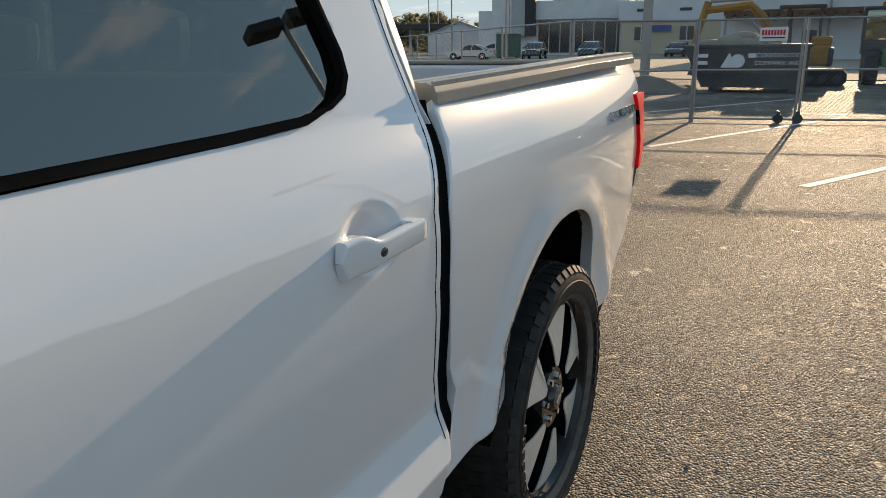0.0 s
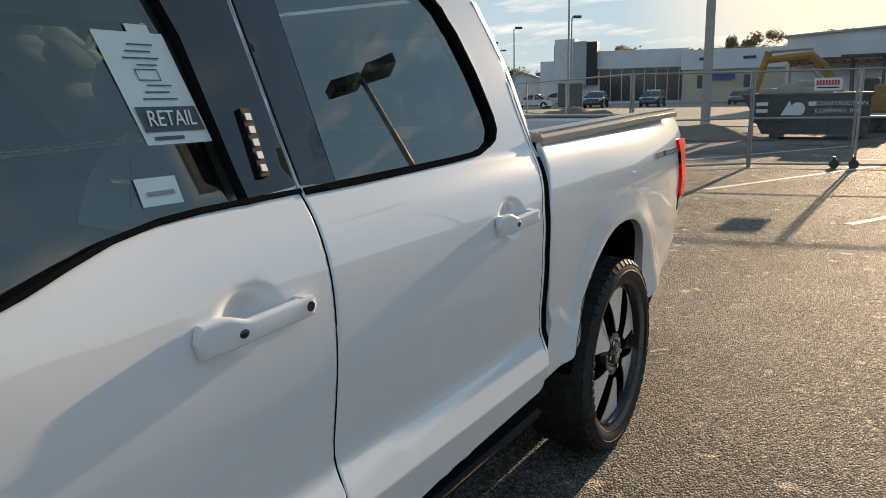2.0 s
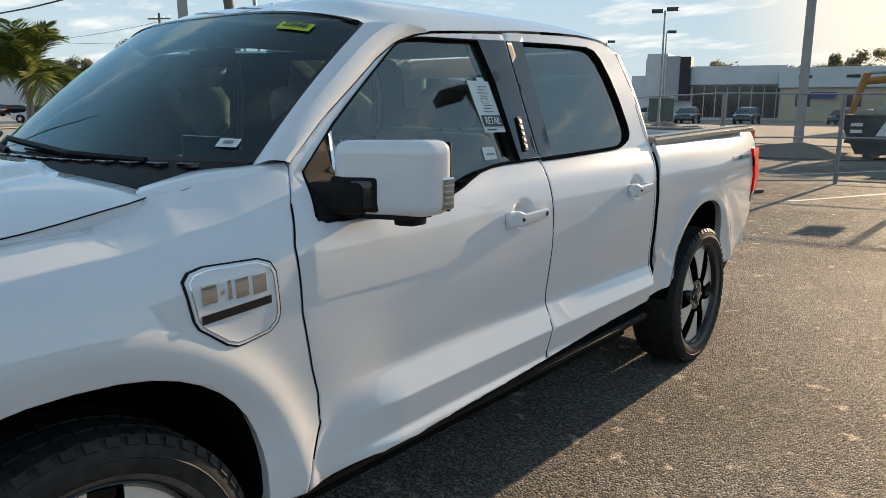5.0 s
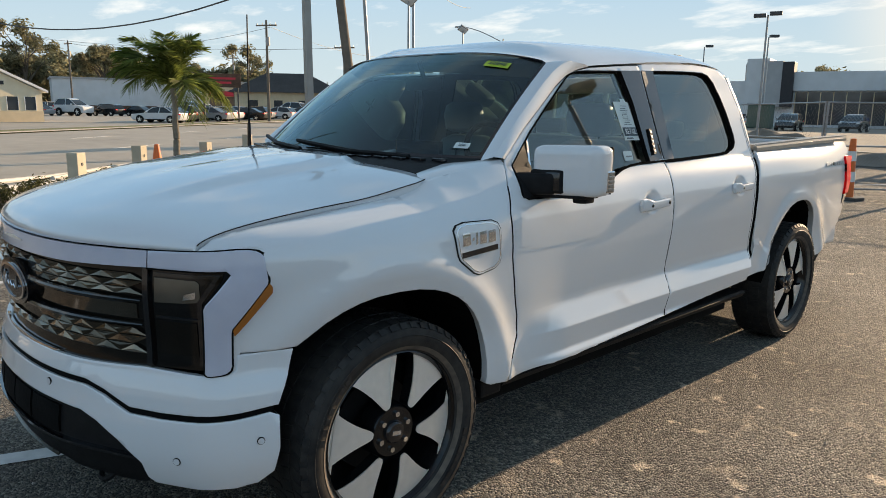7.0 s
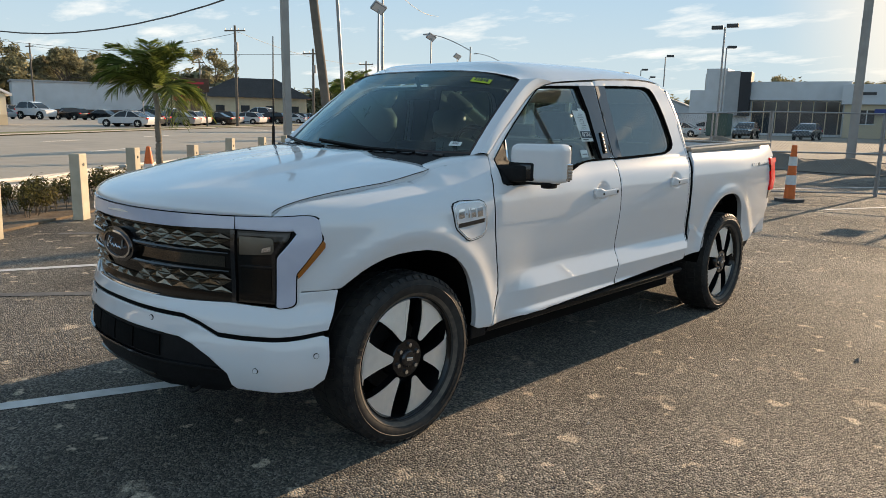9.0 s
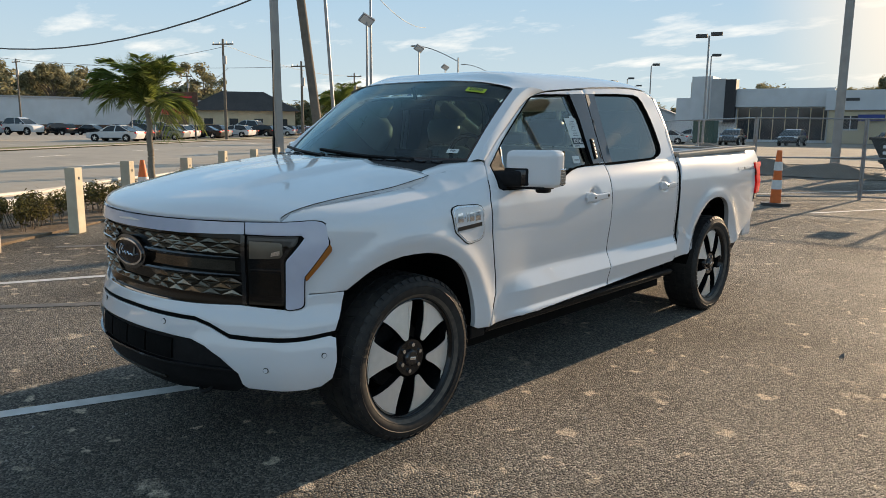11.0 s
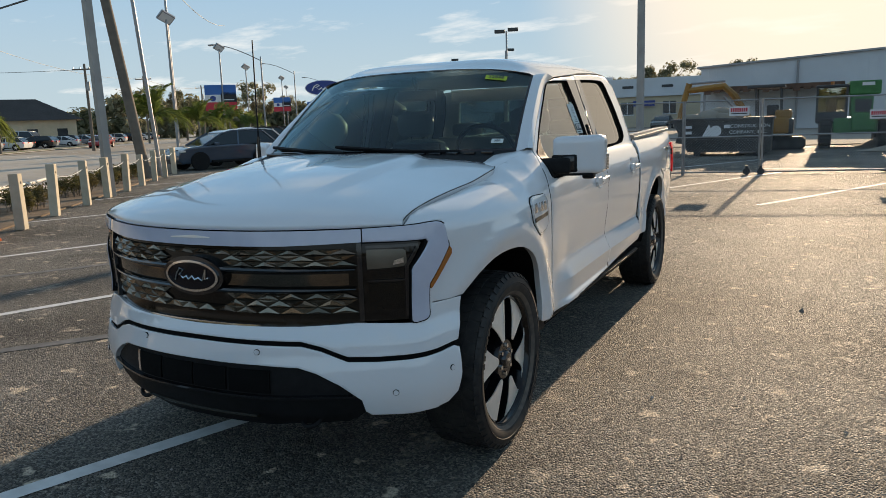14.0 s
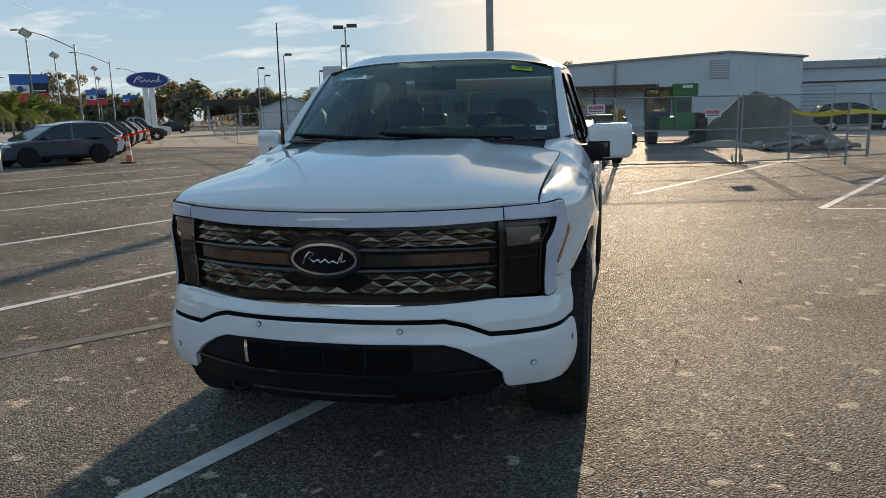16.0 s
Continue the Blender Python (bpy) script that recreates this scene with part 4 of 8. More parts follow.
# light bar and lamps
front_panel("light_bar", both([(0, 1.117), (.40, 1.119), (.666, 1.120), (.666, 1.070), (.40, 1.062), (0, 1.060)]), LIGHT_BAR, truck, step=.05, thick=.02, lift=.006, label="pale full-width light bar under the hood")
front_panel("light_bar_badge", [(-.10, 1.086), (.10, 1.090), (.10, 1.094), (.02, 1.100), (-.10, 1.091)], RIM_SILVER, truck, step=.05, thick=.003, lift=.0085)
for side in (1, -1):
    P = lambda pts: [(side * a, b) for a, b in pts]
    hl = front_panel("headlamp", P([(.668, 1.066), (.849, 1.066), (.8545, 1.048), (.815, .964), (.811, .757), (.664, .757)]), LAMP_DARK, truck, step=.03, thick=.03, lift=-.012, label="smoked headlamp")
    front_panel("lamp_gasket", P([(.664, 1.124), (.863, 1.133), (.8745, 1.131), (.8815, 1.126), (.8858, 1.116), (.8882, 1.103), (.8905, 1.03), (.8895, 1.015), (.8575, .888), (.8563, .877), (.8553, .771), (.854, .757), (.849, .747), (.843, .743), (.822, .739), (.813, .741), (.808, .750), (.811, .955), (.815, .970), (.847, 1.043), (.849, 1.064), (.664, 1.064)]), SEAL_AND_GAP, hl, step=.02, thick=.02, lift=.004, label="thin dark gasket round the running light")
    front_panel("lamp_surround", P([(.670, 1.121), (.863, 1.129), (.872, 1.128), (.8787, 1.123), (.883, 1.114), (.8856, 1.102), (.888, 1.03), (.887, 1.018), (.8548, .890), (.8538, .878), (.8528, .772), (.8512, .760), (.847, .751), (.841, .747), (.823, .743), (.816, .745), (.812, .752), (.815, .955), (.819, .968), (.852, 1.044), (.8555, 1.056), (.851, 1.068), (.670, 1.070)]), LIGHT_BAR, hl, step=.02, thick=.03, lift=.010, inset=.006, label="pale C-shaped running light")
    front_panel("lamp_bezel", P([(.863, 1.134), (.875, 1.137), (.8845, 1.130), (.893, 1.112), (.8955, 1.015), (.864, .872), (.862, .758), (.83, .740), (.83, .96), (.87, 1.05)]), PAINT, hl, step=.03, thick=.02, lift=-.003)
    front_panel("lamp_reflector", P([(.680, 1.040), (.796, 1.038), (.804, 1.030), (.806, .972), (.760, .966), (.680, .962)]), LAMP_INNER, hl, step=.03, thick=.003, lift=-.009)
    front_panel("lamp_reflector", P([(.684, .905), (.795, .905), (.795, .80), (.684, .80)]), GRILLE_BACK, hl, step=.03, thick=.003, lift=-.009)
    # chrome patch laid in as a painted glint
    front_panel("lamp_glint", P([(.762, .976), (.796, .984), (.796, 1.004), (.766, .994)]), CHROME, hl, step=.03, thick=.003, lift=-.006)
    front_panel("lamp_divider", P([(.680, .918), (.806, .918), (.806, .912), (.680, .912)]), BLACK_GLOSS, hl, step=.03, thick=.003, lift=-.008)
    front_panel("lamp_rim", P([(.678, 1.056), (.845, 1.056), (.810, .968), (.807, .77), (.799, .77), (.799, .972), (.834, 1.045), (.678, 1.045)]), BLACK_GLOSS, hl, step=.03, thick=.004, lift=-.007)
    front_panel("side_marker", P([(.889, 1.022), (.8918, 1.010), (.8913, .992), (.8605, .875), (.857, .868), (.8555, .886)]), AMBER, hl, step=.02, thick=.02, lift=.009, label="amber side marker")
# grille
grille = front_panel("grille", both([(0, 1.062), (.40, 1.064), (.666, 1.072), (.662, .754), (.45, .742), (0, .736)]), GRILLE_BACK, truck, step=.06, thick=.02, lift=-.020, label="smoked grille panel with bronze facets")
rnd = random.Random(4)


def facet_band(z0, z1, rows, cols, x0, x1):
    """Rows of wide shallow three-sided peaks on the grille."""
    bm = bmesh.new()
    w, h, g = (x1 - x0) / cols, (z1 - z0) / rows, .0012
    for r in range(rows):
        for c in range(-1, 2 * cols):
            xa, up = x0 + (c + (r % 2)) * w / 2, c % 2 == 0
            za, zb = z0 + r * h + g, z0 + (r + 1) * h - g
            tri = [(xa + g, za), (xa + w - g, za), (xa + w / 2, zb)] if up else [(xa + g, zb), (xa + w / 2, za), (xa + w - g, zb)]
            if tri[0][0] < x0 or max(q[0] for q in tri) > x1 or (abs(xa + w / 2) < .175 and .83 < (za + zb) / 2 < 1.02):
                continue
            rim = [bm.verts.new(Vector(front(x, z)) + Vector((0, .012, 0))) for x, z in tri]
            k = rnd.uniform(.25, .42)
            top = bm.verts.new((rim[0].co + rim[1].co + rim[2].co) / 3 + Vector(((k - .33) * w * .5, -rnd.uniform(.003, .013), (rnd.random() - .3) * h * .3)))
            for i in range(3):
                bm.faces.new((rim[i], rim[(i + 1) % 3], top))
    for f in bm.faces:
        f.normal_update()
        if f.normal.y > 0:
            f.normal_flip()
    return bm


part("facet_band", facet_band(.978, 1.046, 3, 14, -.645, .645), FACET, grille, "bronze triangular facets")
part("facet_band", facet_band(.790, .874, 3, 14, -.645, .645), FACET, grille, "bronze triangular facets")
for zc, bow in ((.964, .006), (.886, -.004)):
    for side in (1, -1):
        bm = bmesh.new()
        sweep(bm, [Vector(front(side * x, zc + bow * (1 - x / .64))) + Vector((0, .004, 0)) for x in (.10 + .045 * k for k in range(13))], lambda t: .0115 - .008 * t ** 2, 8)
        part("grille_bar", bm, BLACK_GLOSS, grille, "gloss black bar beside the emblem", smooth=True)
front_panel("grille_bar", [(-.62, .900), (.62, .900), (.62, .948), (-.62, .948)], BAR_SMOKE, grille, step=.06, thick=.004, lift=-.016)
front_panel("grille_lip", [(-.30, .748), (.30, .748), (.26, .740), (-.26, .740)], CHROME, grille, step=.05, thick=.01, lift=-.004)
for side in (1, -1):
    front_panel("grille_post", [(side * .650, 1.066), (side * .666, 1.066), (side * .666, .758), (side * .650, .758)], BLACK_GLOSS, grille, step=.05, thick=.02, lift=.0)
oval = lambda a, b, n=40: [(a * math.cos(2 * math.pi * k / n) + .008, .936 + b * math.sin(2 * math.pi * k / n)) for k in range(n)]
em = front_panel("emblem", oval(.152, .080), BLACK_GLOSS, grille, step=.03, thick=.05, lift=.012, label="oval emblem with chrome ring")
front_panel("emblem_ring", oval(.132, .064), CHROME, em, step=.03, thick=.006, lift=.019, holes=[oval(.122, .055)])
front_panel("emblem_field", oval(.121, .054), EMBLEM_BLUE, em, step=.03, thick=.004, lift=.015)
bm = bmesh.new()
sweep(bm, [Vector(front(x + .008, z + .010)) + Vector((0, -.018, 0)) for x, z in ((-.085, .905), (-.072, .935), (-.055, .955), (-.035, .950), (-.060, .930), (-.040, .915), (-.020, .925), (-.012, .912), (.008, .926), (.020, .912), (.040, .920), (.056, .910), (.066, .930), (.076, .956), (.070, .915), (.088, .922))], .0042, 6)
part("emblem_script", bm, CHROME, em, "chrome script-like stroke")

# ---------------------------------------------------------------- hood, cowl, windscreen, roof
rows = []
NU, NV = 40, 36
for j in range(NV + 1):
    v = (j / NV) ** 1.6
    row = []
    for i in range(NU + 1):
        u = -1 + 2 * i / NU
        x = .794 * math.copysign(abs(u) ** .85, u)
        a = abs(x) / .794
        fx, fy, _ = front(x, 1.124)
        yr = .195 + .10 * a ** 2.5 + .012 * smooth01(.6, .95, a)
        y = fy + (yr - fy) * v
        z0 = 1.122 + .004 * a
        zr = 1.352 - (.088 - .036 * smooth01(.6, 1, v)) * a ** 3
        dome = .020 * (smooth01(.455, .41, abs(x)) - smooth01(.12, .0, abs(x)) * .25) * smooth01(.12, .55, v)
        row.append(((fx + (x - fx) * v) * (1 + .024 * smooth01(.55, 1, v) - .050 * smooth01(.90, 1.0, v) ** 2 * smooth01(.85, 1.0, a)), y, z0 + (zr - z0) * v ** .43 + dome))
    for k in (0, -1):
        fx, fy, fz = row[k]
        row.insert(0 if k == 0 else len(row), (fx * 1.003, fy, fz - .018 - .034 * v))
    rows.append(row)
hood = grid_sheet("hood", rows, PAINT, truck, ref=(0, 0, .8))
for s in (1, -1):
    k = 1 if s < 0 else -2
    edge = [Vector(r[k]) + Vector((s * .003, 0, -.002)) for r in rows[2:]] + [Vector(rows[-1][k - s * i]) + Vector((0, .004, -.001)) for i in range(1, 7)]
    bmx = bmesh.new()
    sweep(bmx, edge, .0017, 6)
    part("hood_gap", bmx, DARK_VOID, hood, "dark gap along the hood edge")
solid = hood.modifiers.new("edge", "SOLIDIFY")
solid.thickness, solid.offset = .022, -1


def screen(u, v):
    """Windscreen: u -1..1 across, v 0 at the cowl, 1 at the roof."""
    a = abs(u)
    bx, by, bz = u * .789, .590 - .235 * (1 - a ** 2.2), 1.346 - .004 * (1 - a * a)
    tx, ty, tz = u * .712, 1.104 - .115 * (1 - a ** 2.2), 1.772 + .062 * (1 - a ** 4.0)
    bow = .022 * math.sin(math.pi * v) * (1 - a * a * .5)
    return bx + (tx - bx) * v, by + (ty - by) * v - bow * .7, bz + (tz - bz) * v + bow


rows = [[screen(-1 + i / 14, j / 12) for i in range(29)] for j in range(13)]
g = grid_sheet("windscreen", rows, GLASS, truck, "dark tinted windscreen with sky reflections", ref=(0, 1.4, 1.2))
band = lambda pts: [[screen(u, v) for u in (k / 20 * 2 - 1 for k in range(21))] for v in pts]
for name, vs, lift in (("screen_shade_band", (.985, .993, 1.0), .002), ("screen_foot_band", (0.0, .025, .05), .003)):
    rr = [[(p[0], p[1] - lift, p[2] + lift) for p in r] for r in band(vs)]
    grid_sheet(name, rr, BLACK_GLOSS, g, ref=(0, 1.4, 1.2))
for s in (1, -1):
    rr = [[(p[0], p[1] - .003, p[2] + .003) for p in (screen(s * .984, v), screen(s * .992, v), screen(s * 1.0, v))] for v in (k / 12 for k in range(13))]
    grid_sheet("screen_side_band", rr, BLACK_GLOSS, g, ref=(0, 1.4, 1.2))
# cowl
rows = []
for i in range(33):
    u = -1 + i / 16
    a = abs(u)
    b = screen(u, .02)
    hx, hy, hz = u * .795, .20 + .085 * a ** 2.5, 1.338 - .045 * a ** 3
    rows.append([(hx, hy - .02, hz - .02), (hx, hy + .03, hz - .006), ((hx + b[0]) / 2, (hy + b[1]) / 2, (hz + b[2]) / 2 + .004), (b[0], b[1] - .002, b[2] + .008), (b[0], b[1] + .02, b[2] + .0)])
for s in (1, -1):
    cover = []
    for k in range(9):
        y = .235 + (.655 - .235) * k / 8
        zo = lerp_table(ZB, y)
        xo = side_x(y, zo - .004)
        xi = .725 + .065 * smooth01(.45, .62, y)
        zi = zo + .012
        cover.append([(s * xo, y, zo - .006), (s * (xo * .75 + xi * .25), y, zo * .65 + zi * .35 + .004), (s * (xo * .4 + xi * .6), y, zo * .3 + zi * .7 + .004), (s * xi, y, zi), (s * (xi - .004), y, zi - .03)])
    grid_sheet("fender_shoulder", cover, PAINT, truck, ref=(0, .4, .8))
cowl = grid_sheet("cowl_panel", rows, BLACK_PLASTIC, truck, "black cowl with slotted vents", ref=(0, .4, .8))
for i in range(18):
    u = -.85 + i * .1
    b = screen(u, .02)
    part("cowl_slot", new_box(u * .8 - .03, u * .8 + .03, b[1] - .075, b[1] - .045, b[2] - .006, b[2] + .008, .003), BLACK_GLOSS, cowl)
for pts in ([(.70, -.015), (.35, .005), (-.20, .055)], [(-.10, -.005), (-.45, .02), (-.93, .055)]):
    bmx = bmesh.new()
    q = []
    for u, v in pts:
        p = screen(u, v)
        q.append((p[0], p[1] - .03, p[2] + .028))
    sweep(bmx, q, .010, 6)
    sweep(bmx, [(p[0] + .02, p[1] + .018, p[2] - .012) for p in q], .006, 5)
    w = part("wiper", bmx, BLACK_PLASTIC, cowl)
# antenna on the far front corner
part("antenna", new_tube((-.772, .465, 1.33), (-.772, .475, 2.045), .0055, .0035, 8), BLACK_PLASTIC, truck, "thin black whip antenna")
part("antenna_base", new_tube((-.772, .465, 1.30), (-.772, .467, 1.47), .012, .009, 10), BLACK_GLOSS, truck)


def greenhouse(y, z):
    return .868 - .30 * (z - 1.32)


CUT = [(.662, 1.362), (.82, 1.484), (.95, 1.568), (1.10, 1.668), (1.2, 1.723), (1.3, 1.756), (1.4, 1.774), (1.65, 1.796), (1.95, 1.818), (2.2, 1.828), (2.45, 1.835), (2.60, 1.831), (2.70, 1.814), (2.772, 1.772)]
for s in (1, -1):
    # windscreen pillar
    rows = []
    for k in range(15):
        t = k / 14
        y, z = lerp_table([(i / 6, c[0]) for i, c in enumerate(CUT[:7])], t), lerp_table([(i / 6, c[1]) for i, c in enumerate(CUT[:7])], t)
        d = Vector((s * greenhouse(y, z), y, z))
        wv = min(max((z - 1.362) / (1.768 - 1.362), 0), 1.0)
        w = Vector(screen(s, wv))
        mid = (d + w) / 2 + Vector((s * .022, -.018, .018))
        rows.append([d + (d - mid) * .02 + Vector((-s * .02, 0, 0)), d, d * .75 + mid * .25 + Vector((s * .006, -.004, .004)), mid, w * .75 + mid * .25 + Vector((s * .004, -.006, .006)), w + Vector((0, -.004, .004)), w + Vector((-s * .004, .03, -.01))])
    grid_sheet("windscreen_pillar", rows, PAINT, truck, ref=(0, 1.1, 1.4))
    # rear cab corner
    rows = []
    for k in range(14):
        t = k / 13
        y = lerp_table([(0, 2.772), (.15, 2.812), (.45, 2.878), (.8, 2.920), (1, 2.938)], t)
        z = lerp_table([(0, 1.772), (.15, 1.70), (.45, 1.54), (.8, 1.40), (1, 1.30)], t)
        x = side_x(min(y, 2.95), z) if z < 1.32 else greenhouse(y, z)
        f = .12 + .88 * smooth01(1.0, .70, t)
        rows.append([(s * (x - .02), y - .002, z), (s * x, y, z), (s * (x - .002), y + .022 * f, z + .003), (s * (x - .012), y + .042 * f, z + .005), (s * (x - .05), y + .055 * f, z + .01), (s * (x - .14), y + .056 * f, z + .01)])
    grid_sheet("cab_corner", rows, PAINT, truck, ref=(0, 2.5, 1.5))
# roof
rows = []
edge = [(y, z) for y, z in CUT if y >= 1.18]
for j in range(31):
    b = j / 30
    row = []
    for i in range(-20, 21):
        u = i / 20
        a = abs(u)
        fu = math.copysign(1 - (1 - a) ** 1.7, u) if a < 1 else u
        a = abs(fu)
        yf = 1.104 - .115 * (1 - a ** 2.2) + .12 * smooth01(.93, 1.0, a)
        yb = 2.885 - .10 * a ** 6
        y = yf + (yb - yf) * b
        ze = lerp_table(CUT, min(max(y, 1.2), 2.772)) + .004
        xe = greenhouse(min(y, 2.8), ze)
        zc = soft_table([(.9, 1.846), (1.0, 1.864), (1.12, 1.888), (1.35, 1.914), (1.7, 1.928), (2.2, 1.926), (2.6, 1.914), (2.75, 1.902), (2.83, 1.878), (2.89, 1.838)], y)
        z = ze + (zc - ze) * (1 - a ** 5.5)
        if y < 1.20:
            zs = screen(fu, 1.0)[2]
            zs = zs + (ze - zs) * smooth01(.93, 1.0, a)
            z = zs + (z - zs) * smooth01(yf, 1.22, y)
        row.append((fu * xe, y, z))
    rows.append(row)
roof = grid_sheet("roof", rows, PAINT, truck, ref=(0, 2, 1.2))
part("roof_sensor", new_box(.41, .50, 2.60, 2.68, 1.872, 1.912, .012), BLACK_PLASTIC, truck)
# cab back with a window
bmx = bmesh.new()
box(bmx, -.66, .66, 2.83, 2.90, 1.70, 1.80, .01)
box(bmx, -.80, .80, 2.86, 2.93, 1.0, 1.40, .01)
for s in (1, -1):
    box(bmx, s * .60, s * .735, 2.862, 2.90, 1.38, 1.70, .01)
    box(bmx, s * .155, s * .185, 2.872, 2.918, 1.38, 1.72)
back = part("cab_back", bmx, PAINT, truck)
g = part("rear_window", new_box(-.62, .62, 2.893, 2.897, 1.39, 1.71), GLASS_REAR, back)
# ---------------------------------------------------------------- cabin
cab = part("cabin_lining", new_box(-.80, .80, .62, 2.86, 1.185, 1.20), CABIN, truck)
bmx = bmesh.new()
prism(bmx, [(.40, 1.20), (.44, 1.315), (.70, 1.335), (.98, 1.30), (1.03, 1.20)], "x", -.78, .78)
part("dashboard", bmx, CABIN, truck)
part("centre_screen", new_box(-.16, .16, .985, 1.02, 1.22, 1.40, .008), BLACK_GLOSS, truck)
bmx = bmesh.new()
ring = [Vector((.40 + .185 * math.cos(a), 1.14 - .06 * math.sin(a), 1.33 + .165 * math.sin(a))) for a in (2 * math.pi * k / 28 for k in range(29))]
sweep(bmx, ring, .015, 7)
box(bmx, .25, .55, 1.11, 1.16, 1.31, 1.35, .01)
part("steering_wheel", bmx, BLACK_PLASTIC, truck)
def rounded(sections, axis_n=20):
    """A cushion through (z, y, half width, half depth) sections, rounded like a pillow."""
    bm = bmesh.new()
    rings = []
    for x, z, y, hw, hd in sections:
        rings.append([bm.verts.new((x + hw * math.copysign(abs(math.cos(a)) ** .5, math.cos(a)), y + hd * math.copysign(abs(math.sin(a)) ** .6, math.sin(a)), z)) for a in (2 * math.pi * k / axis_n for k in range(axis_n))])
    for p_, q_ in zip(rings, rings[1:]):
        for k in range(axis_n):
            bm.faces.new((p_[k], p_[(k + 1) % axis_n], q_[(k + 1) % axis_n], q_[k]))
    bm.faces.new(rings[-1])
    bmesh.ops.recalc_face_normals(bm, faces=bm.faces)
    return bm


for x, y in ((-.40, 1.80), (.40, 1.97)):
    seat = part("front_seat", rounded([(x, 1.10, y - .06, .25, .075), (x, 1.22, y - .03, .255, .085), (x, 1.32, y, .235, .085), (x, 1.38, y + .015, .19, .075), (x, 1.405, y + .02, .13, .05)]), SEAT, truck, "light grey leather front seat", smooth=True)
    part("headrest", rounded([(x, 1.425, y - .02, .09, .045), (x, 1.445, y - .03, .125, .062), (x, 1.53, y - .035, .138, .068), (x, 1.59, y - .03, .125, .06), (x, 1.612, y - .025, .09, .04)]), SEAT, seat, smooth=True)
    part("seat_seam", new_tube((x, y - .115, 1.12), (x, y - .09, 1.37), .004, n=6), CABIN, seat)
    part("seat_badge", new_box(x - .035, x + .035, y - .122, y - .105, 1.315, 1.325), CHROME, seat)
    for s in (-.05, .05):
        part("headrest_post", new_tube((x + s, y, 1.38), (x + s, y - .02, 1.46), .007, n=8), CHROME, seat)
rs = part("rear_bench", new_box(-.68, .68, 2.56, 2.74, 1.20, 1.40, .05, 3), SEAT, truck, "light grey leather rear bench")
for x in (-.42, .0, .42):
    part("headrest", new_box(x - .12, x + .12, 2.60, 2.72, 1.41, 1.52, .04, 3), SEAT, rs)
part("headliner", new_box(-.66, .66, 1.25, 2.78, 1.80, 1.815), HEADLINER, truck)
bmx = new_box(-.13, .13, 1.02, 1.05, 1.655, 1.725, .014)
mir = part("rear_view_mirror", bmx, BLACK_GLOSS, truck)
part("mirror_stem", new_tube((0, 1.04, 1.70), (0, 1.0, 1.80), .012, n=8), BLACK_PLASTIC, mir)
for x in (-.38, .38):
    part("sun_visor", new_box(x - .17, x + .17, 1.07, 1.23, 1.775, 1.795, .008), HEADLINER, truck)
# stickers on the glass
rr = [[(p[0], p[1] - .004, p[2] + .004) for p in (screen(u, v) for u in (.665, .75, .825))] for v in (.850, .880, .910)]
st = grid_sheet("stock_sticker", rr, STICKER, truck, "yellow-green stock number sticker", ref=(0, 1.4, 1.2))
rr = [[(p[0], p[1] - .004, p[2] + .004) for p in (screen(u, v) for u in (.845, .88, .915))] for v in (.105, .128, .15)]
wt = grid_sheet("barcode_label", rr, PAPER, truck, "white barcode label", ref=(0, 1.4, 1.2))
for k in range(9):
    u0 = .866 + k * .0038
    rr = [[(p[0], p[1] - .006, p[2] + .006) for p in (screen(u, v) for u in (u0, u0 + .002))] for v in (.118, .138)]
    grid_sheet("barcode_bar", rr, INK, wt, ref=(0, 1.4, 1.2))


def words(text, size, m, mat, parent, name="lettering", depth=.0008):
    """Built-in font lettering as a mesh."""
    cu = bpy.data.curves.new(name, "FONT")
    cu.body, cu.size, cu.extrude, cu.align_x, cu.align_y = text, size, depth, "CENTER", "CENTER"
    tmp = bpy.data.objects.new("tmp", cu)
    me = bpy.data.meshes.new_from_object(tmp)
    bpy.data.objects.remove(tmp)
    me.materials.clear()
    me.materials.append(mat)
    ob = new(name, me)
    ob.matrix_world = m
    if parent:
        ob.parent = parent
        ob.matrix_parent_inverse = Matrix.Identity(4)
    return ob


def on_screen(u, v, lift):
    p, a, b = Vector(screen(u, v)), Vector(screen(u + .02, v)), Vector(screen(u, v + .02))
    ex = (a - p).normalized()
    n = ex.cross((b - p).normalized()).normalized()
    ey = n.cross(ex)
    return Matrix(((ex.x, ey.x, n.x, p.x + n.x * lift), (ex.y, ey.y, n.y, p.y + n.y * lift), (ex.z, ey.z, n.z, p.z + n.z * lift), (0, 0, 0, 1)))


words("22848", .036, on_screen(.745, .880, .009), INK, st)
# window form in the front door glass
def pane(y, z, d=.004):
    x = (.868 - .30 * (z - 1.32) - .016) + d
    return x, y, z


def pane_quad(name, y0, y1, z0, z1, mat, parent, d, lean=.0, label=""):
    rr = [[pane(y0 + (y1 - y0) * a - lean * (z - 1.3), z, d) for a in (0, .5, 1)] for z in (z0, (z0 + z1) / 2, z1)]
    return grid_sheet(name, rr, mat, parent, label, ref=(0, 1.5, 1.3))


